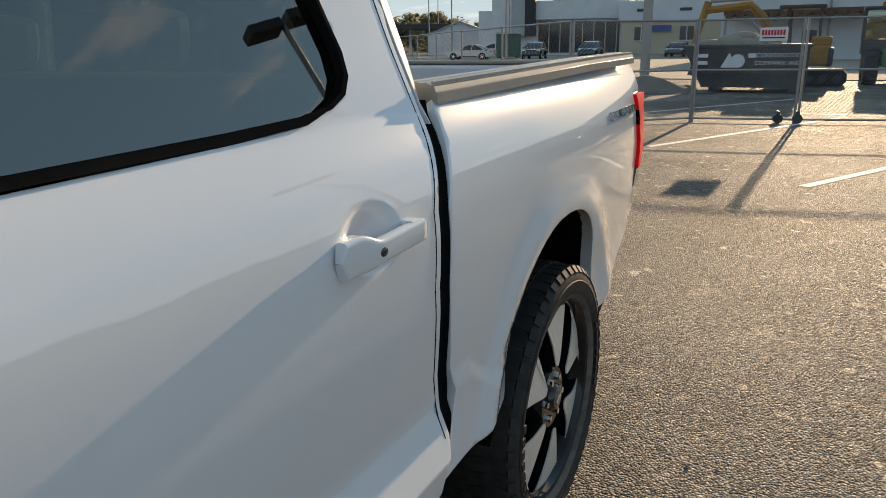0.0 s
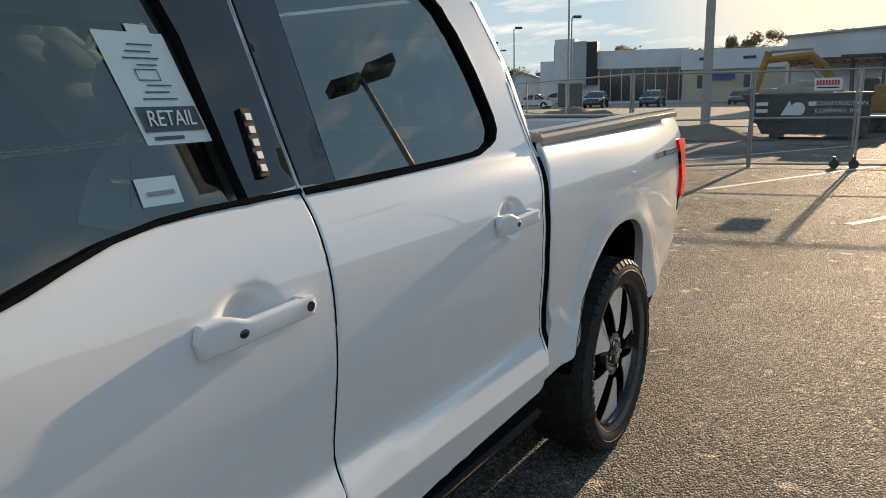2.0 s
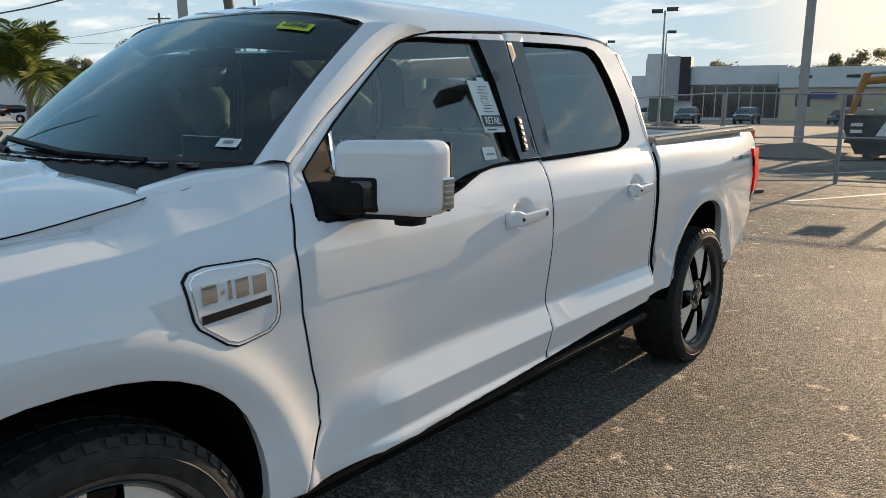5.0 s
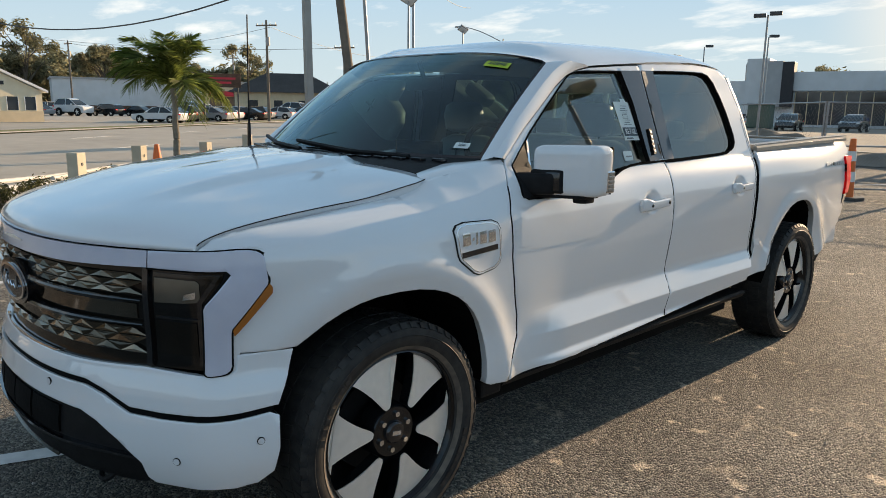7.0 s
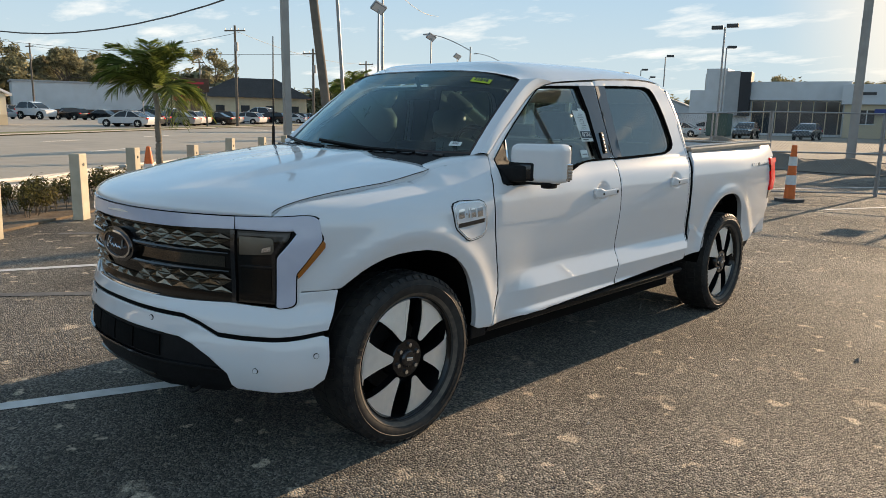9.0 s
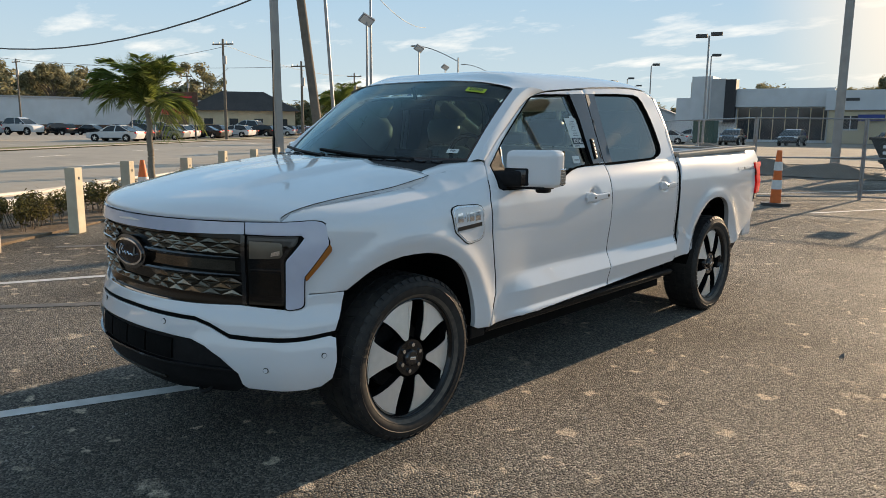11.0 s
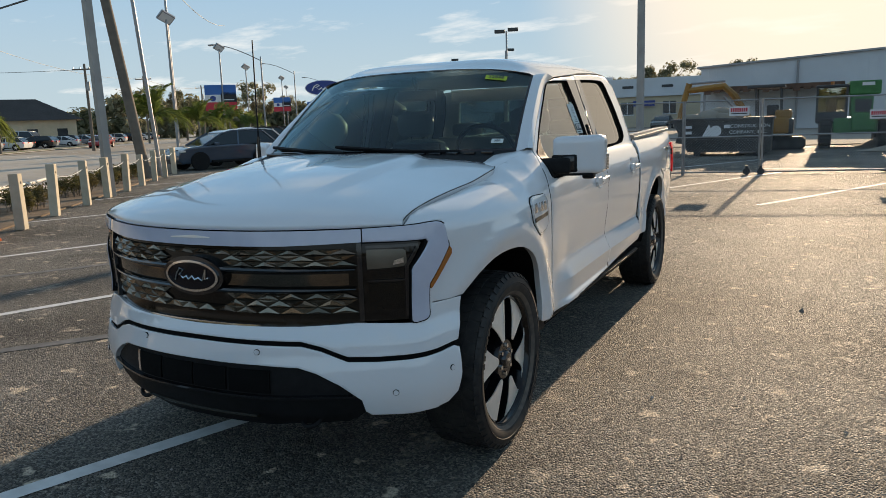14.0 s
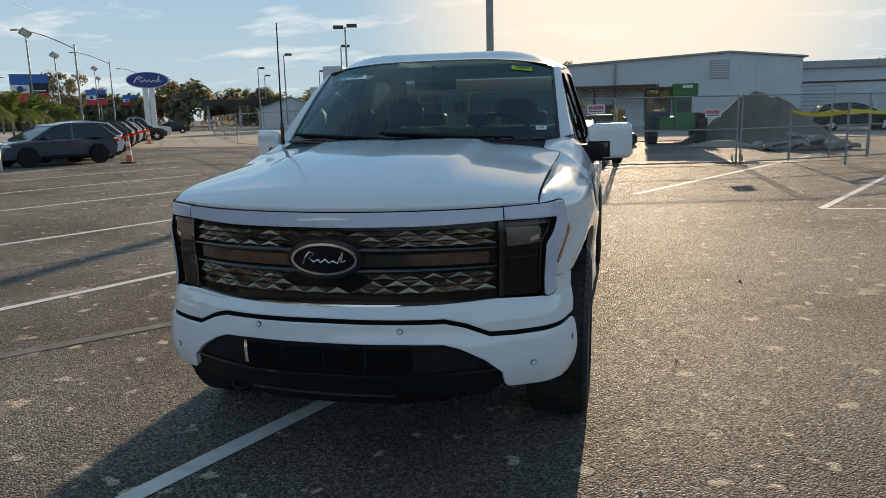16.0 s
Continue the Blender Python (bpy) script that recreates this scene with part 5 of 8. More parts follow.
form = pane_quad("window_form", 1.612, 1.748, 1.398, 1.588, PAPER, truck, .003, .24, "printed buyer's guide sheet in the door window")
pane_quad("form_tab", 1.68, 1.725, 1.588, 1.602, PAPER, form, .003, .24)
pane_quad("title_block", 1.620, 1.742, 1.420, 1.462, INK, form, .006, .24)
for k in range(9):
    if k in (3, 4):
        continue
    pane_quad("text_bar", 1.645 + .010 * (k % 3), 1.715 - .010 * (k % 2), 1.474 + k * .0115, 1.4765 + k * .0115, INK, form, .006, .24)
for u0, u1, v0, v1 in ((1.655, 1.70, 1.506, 1.508), (1.655, 1.70, 1.524, 1.526), (1.655, 1.657, 1.506, 1.526), (1.698, 1.70, 1.506, 1.526)):
    pane_quad("text_box_line", u0, u1, v0, v1, INK, form, .006, .24)
pane_quad("text_bar", 1.63, 1.69, 1.406, 1.412, INK, form, .006, .24)
small = pane_quad("window_label", 1.574, 1.654, 1.326, 1.372, PAPER, truck, .003, .10, "small printed card in the door window")
pane_quad("label_bar", 1.588, 1.641, 1.343, 1.350, material("grey_print", (.30, .31, .31), .6, noise_scale=10, vary=.1), small, .006, .10)
px, py, pz = pane(1.681 - .24 * (1.441 - 1.3), 1.441, .009)
ax = Vector((0, 1, 0))
ay = Vector((-.30, -.24, 1)).normalized()
az = ax.cross(ay).normalized()
ay = az.cross(ax)
words("RETAIL", .040, Matrix(((ax.x, ay.x, az.x, px), (ax.y, ay.y, az.y, py), (ax.z, ay.z, az.z, pz), (0, 0, 0, 1))) @ Matrix.Diagonal((.80, 1, 1, 1)), WHITE_INK, form)

form.location = (-.0085, .026, .026)

# ---------------------------------------------------------------- mirrors
def swept(bm, s):
    """Mirror housings sweep backwards towards the tip, and their tops fall a little towards the door."""
    for v in bm.verts:
        out = abs(v.co.x) - .93
        v.co.y += out * .46 - .012
        v.co.z += .008
        v.co.z += (v.co.z - 1.21) * .10 * (out - .2)
    return bm


for s in (1, -1):
    mirror = part("door_mirror", swept(new_box(s * .928, s * 1.170, .748, .870, 1.212, 1.420, .040, 5), s), PAINT, truck, "white door mirror on a black arm", smooth=True)
    part("mirror_arm", swept(new_box(s * .85, s * 1.02, .715, .82, 1.216, 1.305, .022, 3), s), BLACK_PLASTIC, mirror, smooth=True)
    part("arm_recess", swept(new_box(s * .928, s * 1.052, .7425, .80, 1.222, 1.322, .016, 3), s), BLACK_PLASTIC, mirror, "black recess that the arm folds into", smooth=True)
    part("arm_hinge", swept(new_box(s * .985, s * 1.040, .738, .77, 1.232, 1.312, .010, 2), s), BLACK_GLOSS, mirror, smooth=True)
    part("mirror_glass", swept(new_box(s * .950, s * 1.145, .869, .876, 1.230, 1.402, .003), s), CHROME, mirror)
    part("lower_camera", swept(new_box(s * 1.060, s * 1.115, .79, .85, 1.182, 1.216, .012, 2), s), BLACK_PLASTIC, mirror, smooth=True)
    part("mirror_base", swept(new_box(s * .945, s * 1.12, .762, .860, 1.203, 1.217, .004), s), BLACK_PLASTIC, mirror)
    part("rear_bezel", swept(new_box(s * .940, s * 1.160, .862, .873, 1.220, 1.412, .004), s), BLACK_PLASTIC, mirror)
    lens = part("turn_signal", swept(new_box(s * 1.150, s * 1.1725, .815, .866, 1.228, 1.318, .006), s), CHROME, mirror, "clear turn signal strip")
    for k in range(5):
        part("signal_cell", swept(new_box(s * 1.171, s * 1.1745, .820, .860, 1.233 + k * .0166, 1.246 + k * .0166, .002), s), LENS_CLEAR, lens)

# ---------------------------------------------------------------- wheels
R, RIM = .411, .287
tyre_profile = [(.294, -.105), (.304, -.112), (.320, -.128), (.353, -.139), (.385, -.135), (.400, -.124), (.408, -.108), (.411, -.06), (.411, .06), (.408, .108), (.400, .124), (.385, .135), (.353, .139), (.324, .130), (.312, .120), (.304, .113), (.294, .105)]


def wheel(cx, cy, cz, s, turn=0.0):
    """One wheel, outer face towards s."""
    w = part("wheel", revolve([(r, s * d) for r, d in ((.293, .098), (.302, .100), (.305, .109), (.297, .113), (.286, .100), (.281, .02), (.264, -.09), (.05, -.09))], 64), RIM_BLACK, truck, "six-spoke black and machined silver wheel", smooth=True)
    m = Matrix.Translation((cx, cy, cz)) @ pose(0, 0, 0, turn, 0, 0)
    w.matrix_local = m
    tyre = part("tyre", revolve([(r, s * d) for r, d in tyre_profile], 72), RUBBER, w, "black road tyre with dusty tread", smooth=True)
    bm = bmesh.new()
    for row, (d0, d1) in enumerate(((-.118, -.072), (-.062, -.012), (.012, .062), (.072, .118))):
        for k in range(54):
            a0 = 2 * math.pi * (k + .5 * (row % 2)) / 54
            a1, sk = a0 + 2 * math.pi / 54 * .80, .025 * (1 if row % 2 else -1)
            q = []
            for r in (.402, .4150 if abs(d0 + d1) < .15 else .4115):
                for d, a in ((d0, a0), (d1, a0 + sk), (d1, a1 + sk), (d0, a1)):
                    q.append(bm.verts.new((s * d, r * math.cos(a), r * math.sin(a))))
            for f in ((4, 5, 6, 7), (0, 1, 5, 4), (1, 2, 6, 5), (2, 3, 7, 6), (3, 0, 4, 7)):
                bm.faces.new([q[i] for i in f])
    for side in (1, -1):
        for k in range(54):
            a0 = 2 * math.pi * (k + .25) / 54
            a1 = a0 + 2 * math.pi / 54 * .62
            q = [bm.verts.new((side * d, r * math.cos(a), r * math.sin(a))) for up in (-.006, .0006) for d, r, a in ((.121 + up, .410 + up, a0), (.121 + up, .410 + up, a1), (.135 + up, .392 + up, a1), (.135 + up, .392 + up, a0))]
            for f in ((4, 5, 6, 7), (0, 1, 5, 4), (1, 2, 6, 5), (2, 3, 7, 6), (3, 0, 4, 7)):
                bm.faces.new([q[i] for i in f])
    bmesh.ops.recalc_face_normals(bm, faces=bm.faces)
    part("tread", bm, RUBBER, tyre, kind="stuff")
    part("sidewall_ring", revolve([(.362, s * .1378), (.365, s * .1405), (.368, s * .1382)], 72), RUBBER, tyre, smooth=True)
    part("rim_scuff", revolve([(.308, s * .1172), (.311, s * .1215), (.315, s * .1245), (.320, s * .1285), (.325, s * .1315)], 72), TYRE_DUST, tyre, "pale dusty edge by the rim", smooth=True)
    for a0, n in ((.9, 7), (4.0, 7)):
        for k in range(n):
            a = a0 + k * .105
            bm = bmesh.new()
            box(bm, s * .1365, s * .1405, -.012, .012, .336, .354)
            bmesh.ops.rotate(bm, verts=bm.verts, cent=(0, 0, 0), matrix=Matrix.Rotation(a, 3, "X"))
            part("sidewall_bar", bm, RUBBER, tyre)
    shape = [(.3005, 29.9), (.293, 29.9), (.2905, 24.0), (.284, 19.6), (.255, 17.6), (.222, 15.6), (.186, 13.4), (.155, 11.6), (.132, 10.0), (.114, 8.0), (.104, 4.6)]
    for k in range(6):
        a0 = radians(60 * k)
        bm = bmesh.new()
        outer = [(shape[0][0], -29.9 + 59.8 * i / 8) for i in range(9)]
        ring = outer + [(r, h) for r, h in shape[1:]] + [(r, -h) for r, h in reversed(shape[1:])]
        def lay(r, d):
            return s * (.094 + .018 * (1 - ((r - .086) / .2) ** 2) + d)
        top = [bm.verts.new((lay(r, 0), r * math.cos(a0 + radians(h)), r * math.sin(a0 + radians(h)))) for r, h in ring]
        low = [bm.verts.new((lay(r, -.004), r * math.cos(a0 + radians(h)), r * math.sin(a0 + radians(h)))) for r, h in ring]
        n = len(ring)
        bm.faces.new(top)
        for i in range(n):
            bm.faces.new((top[i], top[(i + 1) % n], low[(i + 1) % n], low[i]))
        bmesh.ops.triangulate(bm, faces=[f for f in bm.faces if len(f.verts) > 4])
        bmesh.ops.recalc_face_normals(bm, faces=bm.faces)
        part("spoke_face", bm, RIM_SILVER, w, "machined silver spoke face")
        bm = bmesh.new()
        ra_, rb_ = ([bm.verts.new((lay(r, d), r * math.cos(a0 + radians(h * k)), r * math.sin(a0 + radians(h * k)))) for r, h in ring] for d, k in ((-.0045, 1.02), (-.050, .93)))
        bm.faces.new(rb_)
        for i in range(n):
            bm.faces.new((ra_[i], ra_[(i + 1) % n], rb_[(i + 1) % n], rb_[i]))
        bmesh.ops.recalc_face_normals(bm, faces=bm.faces)
        part("spoke", bm, RIM_BLACK, w)
        a = a0 + radians(30)
        lug = new_tube((s * .075, .066 * math.cos(a), .066 * math.sin(a)), (s * .110, .066 * math.cos(a), .066 * math.sin(a)), .0130, .0105, 6)
        part("lug_nut", lug, CHROME, w)
    part("hub", revolve([(.0, s * .100), (.092, s * .100), (.100, s * .088), (.106, s * .02)], 36), RIM_BLACK, w, smooth=True)
    part("centre_cap", revolve([(.0, s * .118), (.034, s * .117), (.041, s * .111), (.044, s * .098)], 32), BLACK_GLOSS, w, smooth=True)
    part("cap_badge", new_box(s * .1165, s * .1195, -.020, .020, -.008, .008, .003), CHROME, w)
    part("brake_disc", revolve([(.05, s * -.01), (.175, s * -.01), (.175, s * -.035), (.05, s * -.035)], 40, closed=True), BLACK_PLASTIC, w)
    return w


for s in (1, -1):
    wheel(s * .838, .006, .409, s, -10)
    wheel(s * .830, 3.700, .409, s, 27)
# ---------------------------------------------------------------- bed and tail
bmx = bmesh.new()
box(bmx, -.76, .76, 2.98, 4.62, .86, .90)
for s in (1, -1):
    box(bmx, s * .755, s * .785, 2.98, 4.62, .86, 1.375)
box(bmx, -.79, .79, 2.965, 3.005, .60, 1.33)
part("bed_liner", bmx, BED_LINER, truck, "black lined load bed")
tg = part("tailgate", new_box(-.80, .80, 4.62, 4.70, .74, 1.375, .02), PAINT, truck)
part("tailgate_cap", new_box(-.80, .80, 4.615, 4.705, 1.374, 1.392, .006), RAIL_CAP, tg)
rb = part("rear_bumper", new_box(-.80, .80, 4.62, 4.84, .52, .72, .03), PAINT, truck)
# unseen blocks added under the tail, so low sun doesn't pass beneath
part("spare_carrier", new_box(-.70, .70, 4.05, 4.66, .23, .56, .06), DARK_VOID, truck)
part("rear_axle", new_tube((-.70, 3.70, .41), (.70, 3.70, .41), .11, n=14), DARK_VOID, truck)
part("hitch_receiver", new_box(-.40, .40, 4.56, 4.70, .40, .54, .02), BLACK_PLASTIC, truck)
part("bumper_step", new_box(-.78, .78, 4.63, 4.83, .7205, .735, .004), BLACK_PLASTIC, rb)

# the cab's rear end and the tail stand a little further back than drawn above


def stretch(y, z):
    cab = .070 * smooth01(1.95, 2.8, y) + .022 * smooth01(2.73, 2.86, y) + .025 * smooth01(2.5, 2.75, y) * smooth01(1.40, 1.62, z)
    return y + cab * smooth01(3.5, 2.95, y) + .20 * smooth01(4.10, 4.62, y)


def across(x):
    return .982 + (x - .982) * 1.030 + .045 * smooth01(-.97, -1.08, x)


def settle(ob):
    """Brings a body part and what hangs on it to its full width and length; lettering stays."""
    for child in ob.children:
        if child.name.split(".")[0] == "wheel":
            child.location.x = across(child.location.x)
            continue
        if child.matrix_basis == Matrix.Identity(4):
            for v in child.data.vertices:
                v.co.z += .014 * smooth01(1.70, 1.80, v.co.z) * smooth01(1.6, 2.5, v.co.y) * smooth01(3.2, 3.0, v.co.y)
                v.co.y = stretch(v.co.y, v.co.z)
                v.co.x = across(v.co.x)
        else:
            mid = sum((child.matrix_basis @ Vector(c) for c in child.bound_box), Vector()) / 8
            child.location.x += across(mid.x) - mid.x
            continue
        settle(child)


settle(truck)

# ---------------------------------------------------------------- surroundings: materials
ASPHALT = asphalt_material("worn_asphalt", (.098, .091, .082), (.45, .41, .345), (.66, .55, .42))
ROAD = material("pale_road_concrete", (.46, .41, .34), .85, noise_scale=1.2, color2=(.35, .31, .26), spread=.6, bump=.2, bump_scale=30)
LINE_WHITE = material("worn_white_line_paint", (.80, .79, .76), .75, noise_scale=14, color2=(.46, .45, .43), spread=.9, bump=.15, bump_scale=90)
LINE_FADED = material("faded_line_paint", (.20, .195, .185), .85, noise_scale=9, color2=(.08, .078, .075), spread=.7, bump=.3, bump_scale=90)
SAND = material("pale_construction_sand", (.36, .31, .245), .95, noise_scale=.8, color2=(.25, .21, .165), spread=.6, bump=.4, bump_scale=12)
DIRT = material("dark_excavated_earth", (.13, .105, .085), .95, noise_scale=2.5, color2=(.22, .18, .14), spread=.6, bump=.8, bump_scale=9)
RUBBLE = material("broken_concrete", (.36, .34, .31), .9, noise_scale=4, color2=(.24, .22, .20), spread=.6, bump=.4, bump_scale=30, rand=.3)
MULCH = material("brown_mulch", (.11, .075, .048), .95, noise_scale=16, color2=(.24, .17, .11), spread=.5, bump=.8, bump_scale=45)
def leafy(name, c, c2):
    """Leaf surface that lets some of the light through."""
    m = material(name, c, .7, noise_scale=.5, color2=c2, spread=.6, rand=.5)
    nt = m.node_tree
    b = nt.nodes["Principled BSDF"]
    tr, mx = nt.nodes.new("ShaderNodeBsdfTranslucent"), nt.nodes.new("ShaderNodeMixShader")
    mx.inputs["Fac"].default_value = .55
    nt.links.new(b.inputs["Base Color"].links[0].from_socket, tr.inputs["Color"])
    nt.links.new(b.outputs["BSDF"], mx.inputs[1])
    nt.links.new(tr.outputs["BSDF"], mx.inputs[2])
    nt.links.new(mx.outputs["Shader"], nt.nodes["Material Output"].inputs["Surface"])
    return m


LEAF_TREE = leafy("tree_leaves", (.21, .21, .115), (.29, .255, .16))
LEAF = leafy("hedge_leaves", (.075, .085, .028), (.12, .085, .035))
FROND = leafy("palm_fronds", (.10, .165, .035), (.26, .26, .07))
BARK = material("grey_bark", (.17, .14, .11), .9, noise_scale=9, color2=(.09, .075, .06), spread=.6, bump=.5, bump_scale=20)
PALM_BARK = material("palm_trunk", (.27, .23, .18), .9, noise_scale=7, color2=(.16, .13, .10), spread=.6, bump=.5, bump_scale=25)
POST_PAINT = material("weathered_cream_post", (.54, .48, .37), .8, noise_scale=6, color2=(.40, .34, .25), spread=.6, bump=.25, bump_scale=50, rand=.12)
CONCRETE_POLE = material("concrete_pole", (.40, .38, .35), .85, noise_scale=3, color2=(.30, .28, .26), spread=.6, bump=.2, bump_scale=30)
WOOD_POLE = material("weathered_wood_pole", (.20, .165, .13), .9, noise_scale=5, color2=(.12, .10, .08), spread=.6, bump=.4, bump_scale=24)
GALV = material("galvanised_steel", (.36, .36, .36), .45, metal=.7, noise_scale=12, vary=.3)
GALV_DULL = material("dull_fence_wire", (.22, .21, .20), .7, metal=.2, noise_scale=12, vary=.3)
TYRE_BLACK = material("car_wheel_black", (.012, .012, .012), .6, spec=.2, noise_scale=10, vary=.3)
DARK_STEEL = material("dark_painted_steel", (.055, .055, .055), .5, noise_scale=8, vary=.3)
WALL_WHITE = material("white_metal_cladding", (.66, .67, .68), .6, noise_scale=.8, color2=(.55, .55, .55), spread=.7)
WALL_TAN = material("tan_stucco", (.66, .53, .36), .9, noise_scale=1.5, vary=.15, bump=.2, bump_scale=30)
WALL_GREY = material("grey_rendered_wall", (.42, .42, .42), .85, noise_scale=.9, vary=.2)
ROOF_DARK = material("dark_shingle_roof", (.070, .062, .058), .9, noise_scale=4, vary=.35, bump=.3, bump_scale=14)
ROOF_RUST = material("rusty_roof_edge", (.16, .085, .055), .85, noise_scale=5, vary=.5)
WINDOW_DARK = material("building_window_glass", (.045, .055, .065), .08, coat=.4, noise_scale=1, vary=.4)
ORANGE = material("safety_orange", (.80, .16, .03), .5, noise_scale=10, vary=.2)
WHITE_BAND = material("reflective_white_band", (.72, .72, .70), .45, noise_scale=14, vary=.2)
YELLOW_MACHINE = material("machine_yellow", (.40, .20, .035), .55, noise_scale=5, color2=(.22, .11, .03), spread=.7)
GREEN_MACHINE = material("machine_green", (.045, .20, .055), .5, noise_scale=5, vary=.35)
DUMP_BLACK = material("dumpster_black_paint", (.030, .030, .031), .6, noise_scale=4, color2=(.09, .08, .07), spread=.5, bump=.2, bump_scale=20)
TAPE = material("yellow_barrier_tape", (.75, .58, .04), .5, noise_scale=8, vary=.1)
SIGN_BLUE = material("sign_blue", (.02, .055, .26), .35, noise_scale=3, vary=.2)
SIGN_SKY = material("banner_blue", (.03, .16, .48), .5, noise_scale=3, vary=.15)
SIGN_RED = material("banner_red", (.62, .03, .05), .5, noise_scale=3, vary=.15)
SIGN_BLACK = material("banner_black", (.02, .02, .025), .5, noise_scale=3, vary=.3)
SIGN_WHITE = material("sign_white", (.74, .74, .74), .5, noise_scale=5, vary=.08)
GRASS = material("dry_grass", (.13, .15, .05), .95, noise_scale=2, color2=(.24, .21, .09), spread=.6, bump=.5, bump_scale=30)

UA, PA = Vector((-.605, .796, 0)), Vector((-.796, -.605, 0))
OA = Vector((-7.35, 1.58, 0))


def W(a, p, z=0.0):
    """A place by the row of posts: a along it away from the truck, p across it towards the road."""
    return OA + UA * a + PA * p + Vector((0, 0, z))


# ---------------------------------------------------------------- ground
def ground_z(x, y):
    return -.021 * smooth01(-.2, 4.2, y) * smooth01(-9, -5, x)


def spread_steps(lo, hi, near_lo, near_hi, step, k=1.35):
    vals, v, s = [], near_lo, step
    while v > lo:
        v -= s
        s *= k
        vals.append(max(v, lo))
    vals.reverse()
    n = int((near_hi - near_lo) / step)
    vals += [near_lo + (near_hi - near_lo) * i / n for i in range(n + 1)]
    v, s = near_hi, step
    while v < hi:
        v += s
        s *= k
        vals.append(min(v, hi))
    return vals


gx, gy = spread_steps(-2500, 2500, -14, 10, .6), spread_steps(-2500, 2500, -8, 24, .6)
gverts = [(x, y, ground_z(x, y)) for y in gy for x in gx]
gfaces = [(j * len(gx) + i, j * len(gx) + i + 1, (j + 1) * len(gx) + i + 1, (j + 1) * len(gx) + i) for j in range(len(gy) - 1) for i in range(len(gx) - 1)]
tagged(mesh_of("ground", gverts, gfaces, ASPHALT), "dark worn asphalt parking lot with sand stains", "ground", kind="structure")


def strip(name, a, b, width, mat, label, category="parking line", z=.004, group="parking lines"):
    """A painted line from a to b, following the ground."""
    a, b = Vector((*a, 0)), Vector((*b, 0))
    d = (b - a).normalized()
    q = Vector((-d.y, d.x, 0)) * width / 2
    n = max(2, int((b - a).length / .5))
    verts, faces = [], []
    for i in range(n + 1):
        c = a + (b - a) * i / n
        for s in (-1, 1):
            v = c + q * s * (1 + .05 * math.sin(i * 2.7 + s))
            verts.append((v.x, v.y, ground_z(v.x, v.y) + z))
    for i in range(n):
        faces.append((2 * i, 2 * i + 1, 2 * i + 3, 2 * i + 2))
    return tagged(mesh_of(name, verts, faces, mat), label, category, group, "structure")


LINE = "white painted parking line on dark asphalt"
strip("parking_line", (-1.62, -3.40), (-.25, .2), .105, LINE_WHITE, LINE)
strip("parking_line", (-4.75, -1.15), (-2.45, 4.75), .105, LINE_WHITE, LINE)
strip("parking_line", (-7.25, 2.25), (-4.95, 7.85), .105, LINE_WHITE, LINE)
strip("parking_line", (-10.35, 4.95), (-7.55, 11.35), .105, LINE_WHITE, LINE)
strip("parking_line", (-12.75, 8.35), (-10.2, 14.6), .105, LINE_WHITE, LINE)
strip("parking_line", (-15.2, 11.6), (-12.8, 17.6), .105, LINE_WHITE, LINE)
strip("parking_line", (-17.6, 14.9), (-15.2, 21.0), .105, LINE_WHITE, LINE)
strip("faded_line", (-3.55, -.75), (-1.35, 2.05), .12, LINE_FADED, "faded grey ghost of an old parking line")
strip("faded_line", (-6.3, .9), (-4.1, 4.6), .12, LINE_FADED, "faded grey ghost of an old parking line")
strip("parking_line", (1.47, 9.95), (6.95, 20.6), .11, LINE_WHITE, LINE)
strip("parking_line", (4.10, 8.08), (9.2, 8.25), .11, LINE_WHITE, LINE)
strip("parking_line", (4.12, 8.10), (9.4, 18.9), .11, LINE_WHITE, LINE)
strip("parking_line", (-.62, 12.35), (1.95, 17.9), .11, LINE_WHITE, LINE)
strip("parking_line", (-3.1, 15.4), (.9, 22.6), .11, LINE_WHITE, LINE)
strip("parking_line", (1.0, 18.4), (9.0, 18.0), .11, LINE_WHITE, LINE)


def flat(name, pts, mat, z, label, category, kind="structure"):
    bm = bmesh.new()
    prism(bm, pts, "z", z - .05, z)
    ob = part(name, bm, mat)
    return tagged(ob, label, category, kind=kind)


def along(a0, a1, p0, p1):
    return [tuple(W(a, p))[:2] for a, p in ((a0, p0), (a1, p0), (a1, p1), (a0, p1))]


flat("road", along(-160, 420, 3.25, 21.5), ROAD, .012, "pale grey four-lane concrete road", "road")
flat("verge", along(-30, 420, 21.75, 25.0), GRASS, .05, "narrow strip of dry grass by the road", "verge")
flat("far_lot", along(-160, 420, 25.2, 95), ROAD, .014, "pale concrete lots across the road", "ground")
flat("planting_bed", along(-14, 75, .28, 2.95), MULCH, .03, "brown mulch bed behind the posts", "planting bed")
flat("kerb", along(-160, 420, 2.95, 3.25), CONCRETE_POLE, .12, "low concrete kerb along the road", "kerb")
flat("kerb", along(-30, 420, 21.5, 21.75), CONCRETE_POLE, .12, "low concrete kerb along the road", "kerb")
flat("sand_yard", [(-75, 36), (1, 32), (26, 38), (30, 64), (-6, 66), (-14, 88), (-75, 98)], SAND, .016, "pale sandy construction ground", "ground")
for p in (9.4, 15.5):
    for k in range(26):
        a = -30 + k * 9 + p
        flat("lane_dash", along(a, a + 3, p, p + .14), LINE_WHITE, .018, "white dashed lane mark on the road", "lane mark")

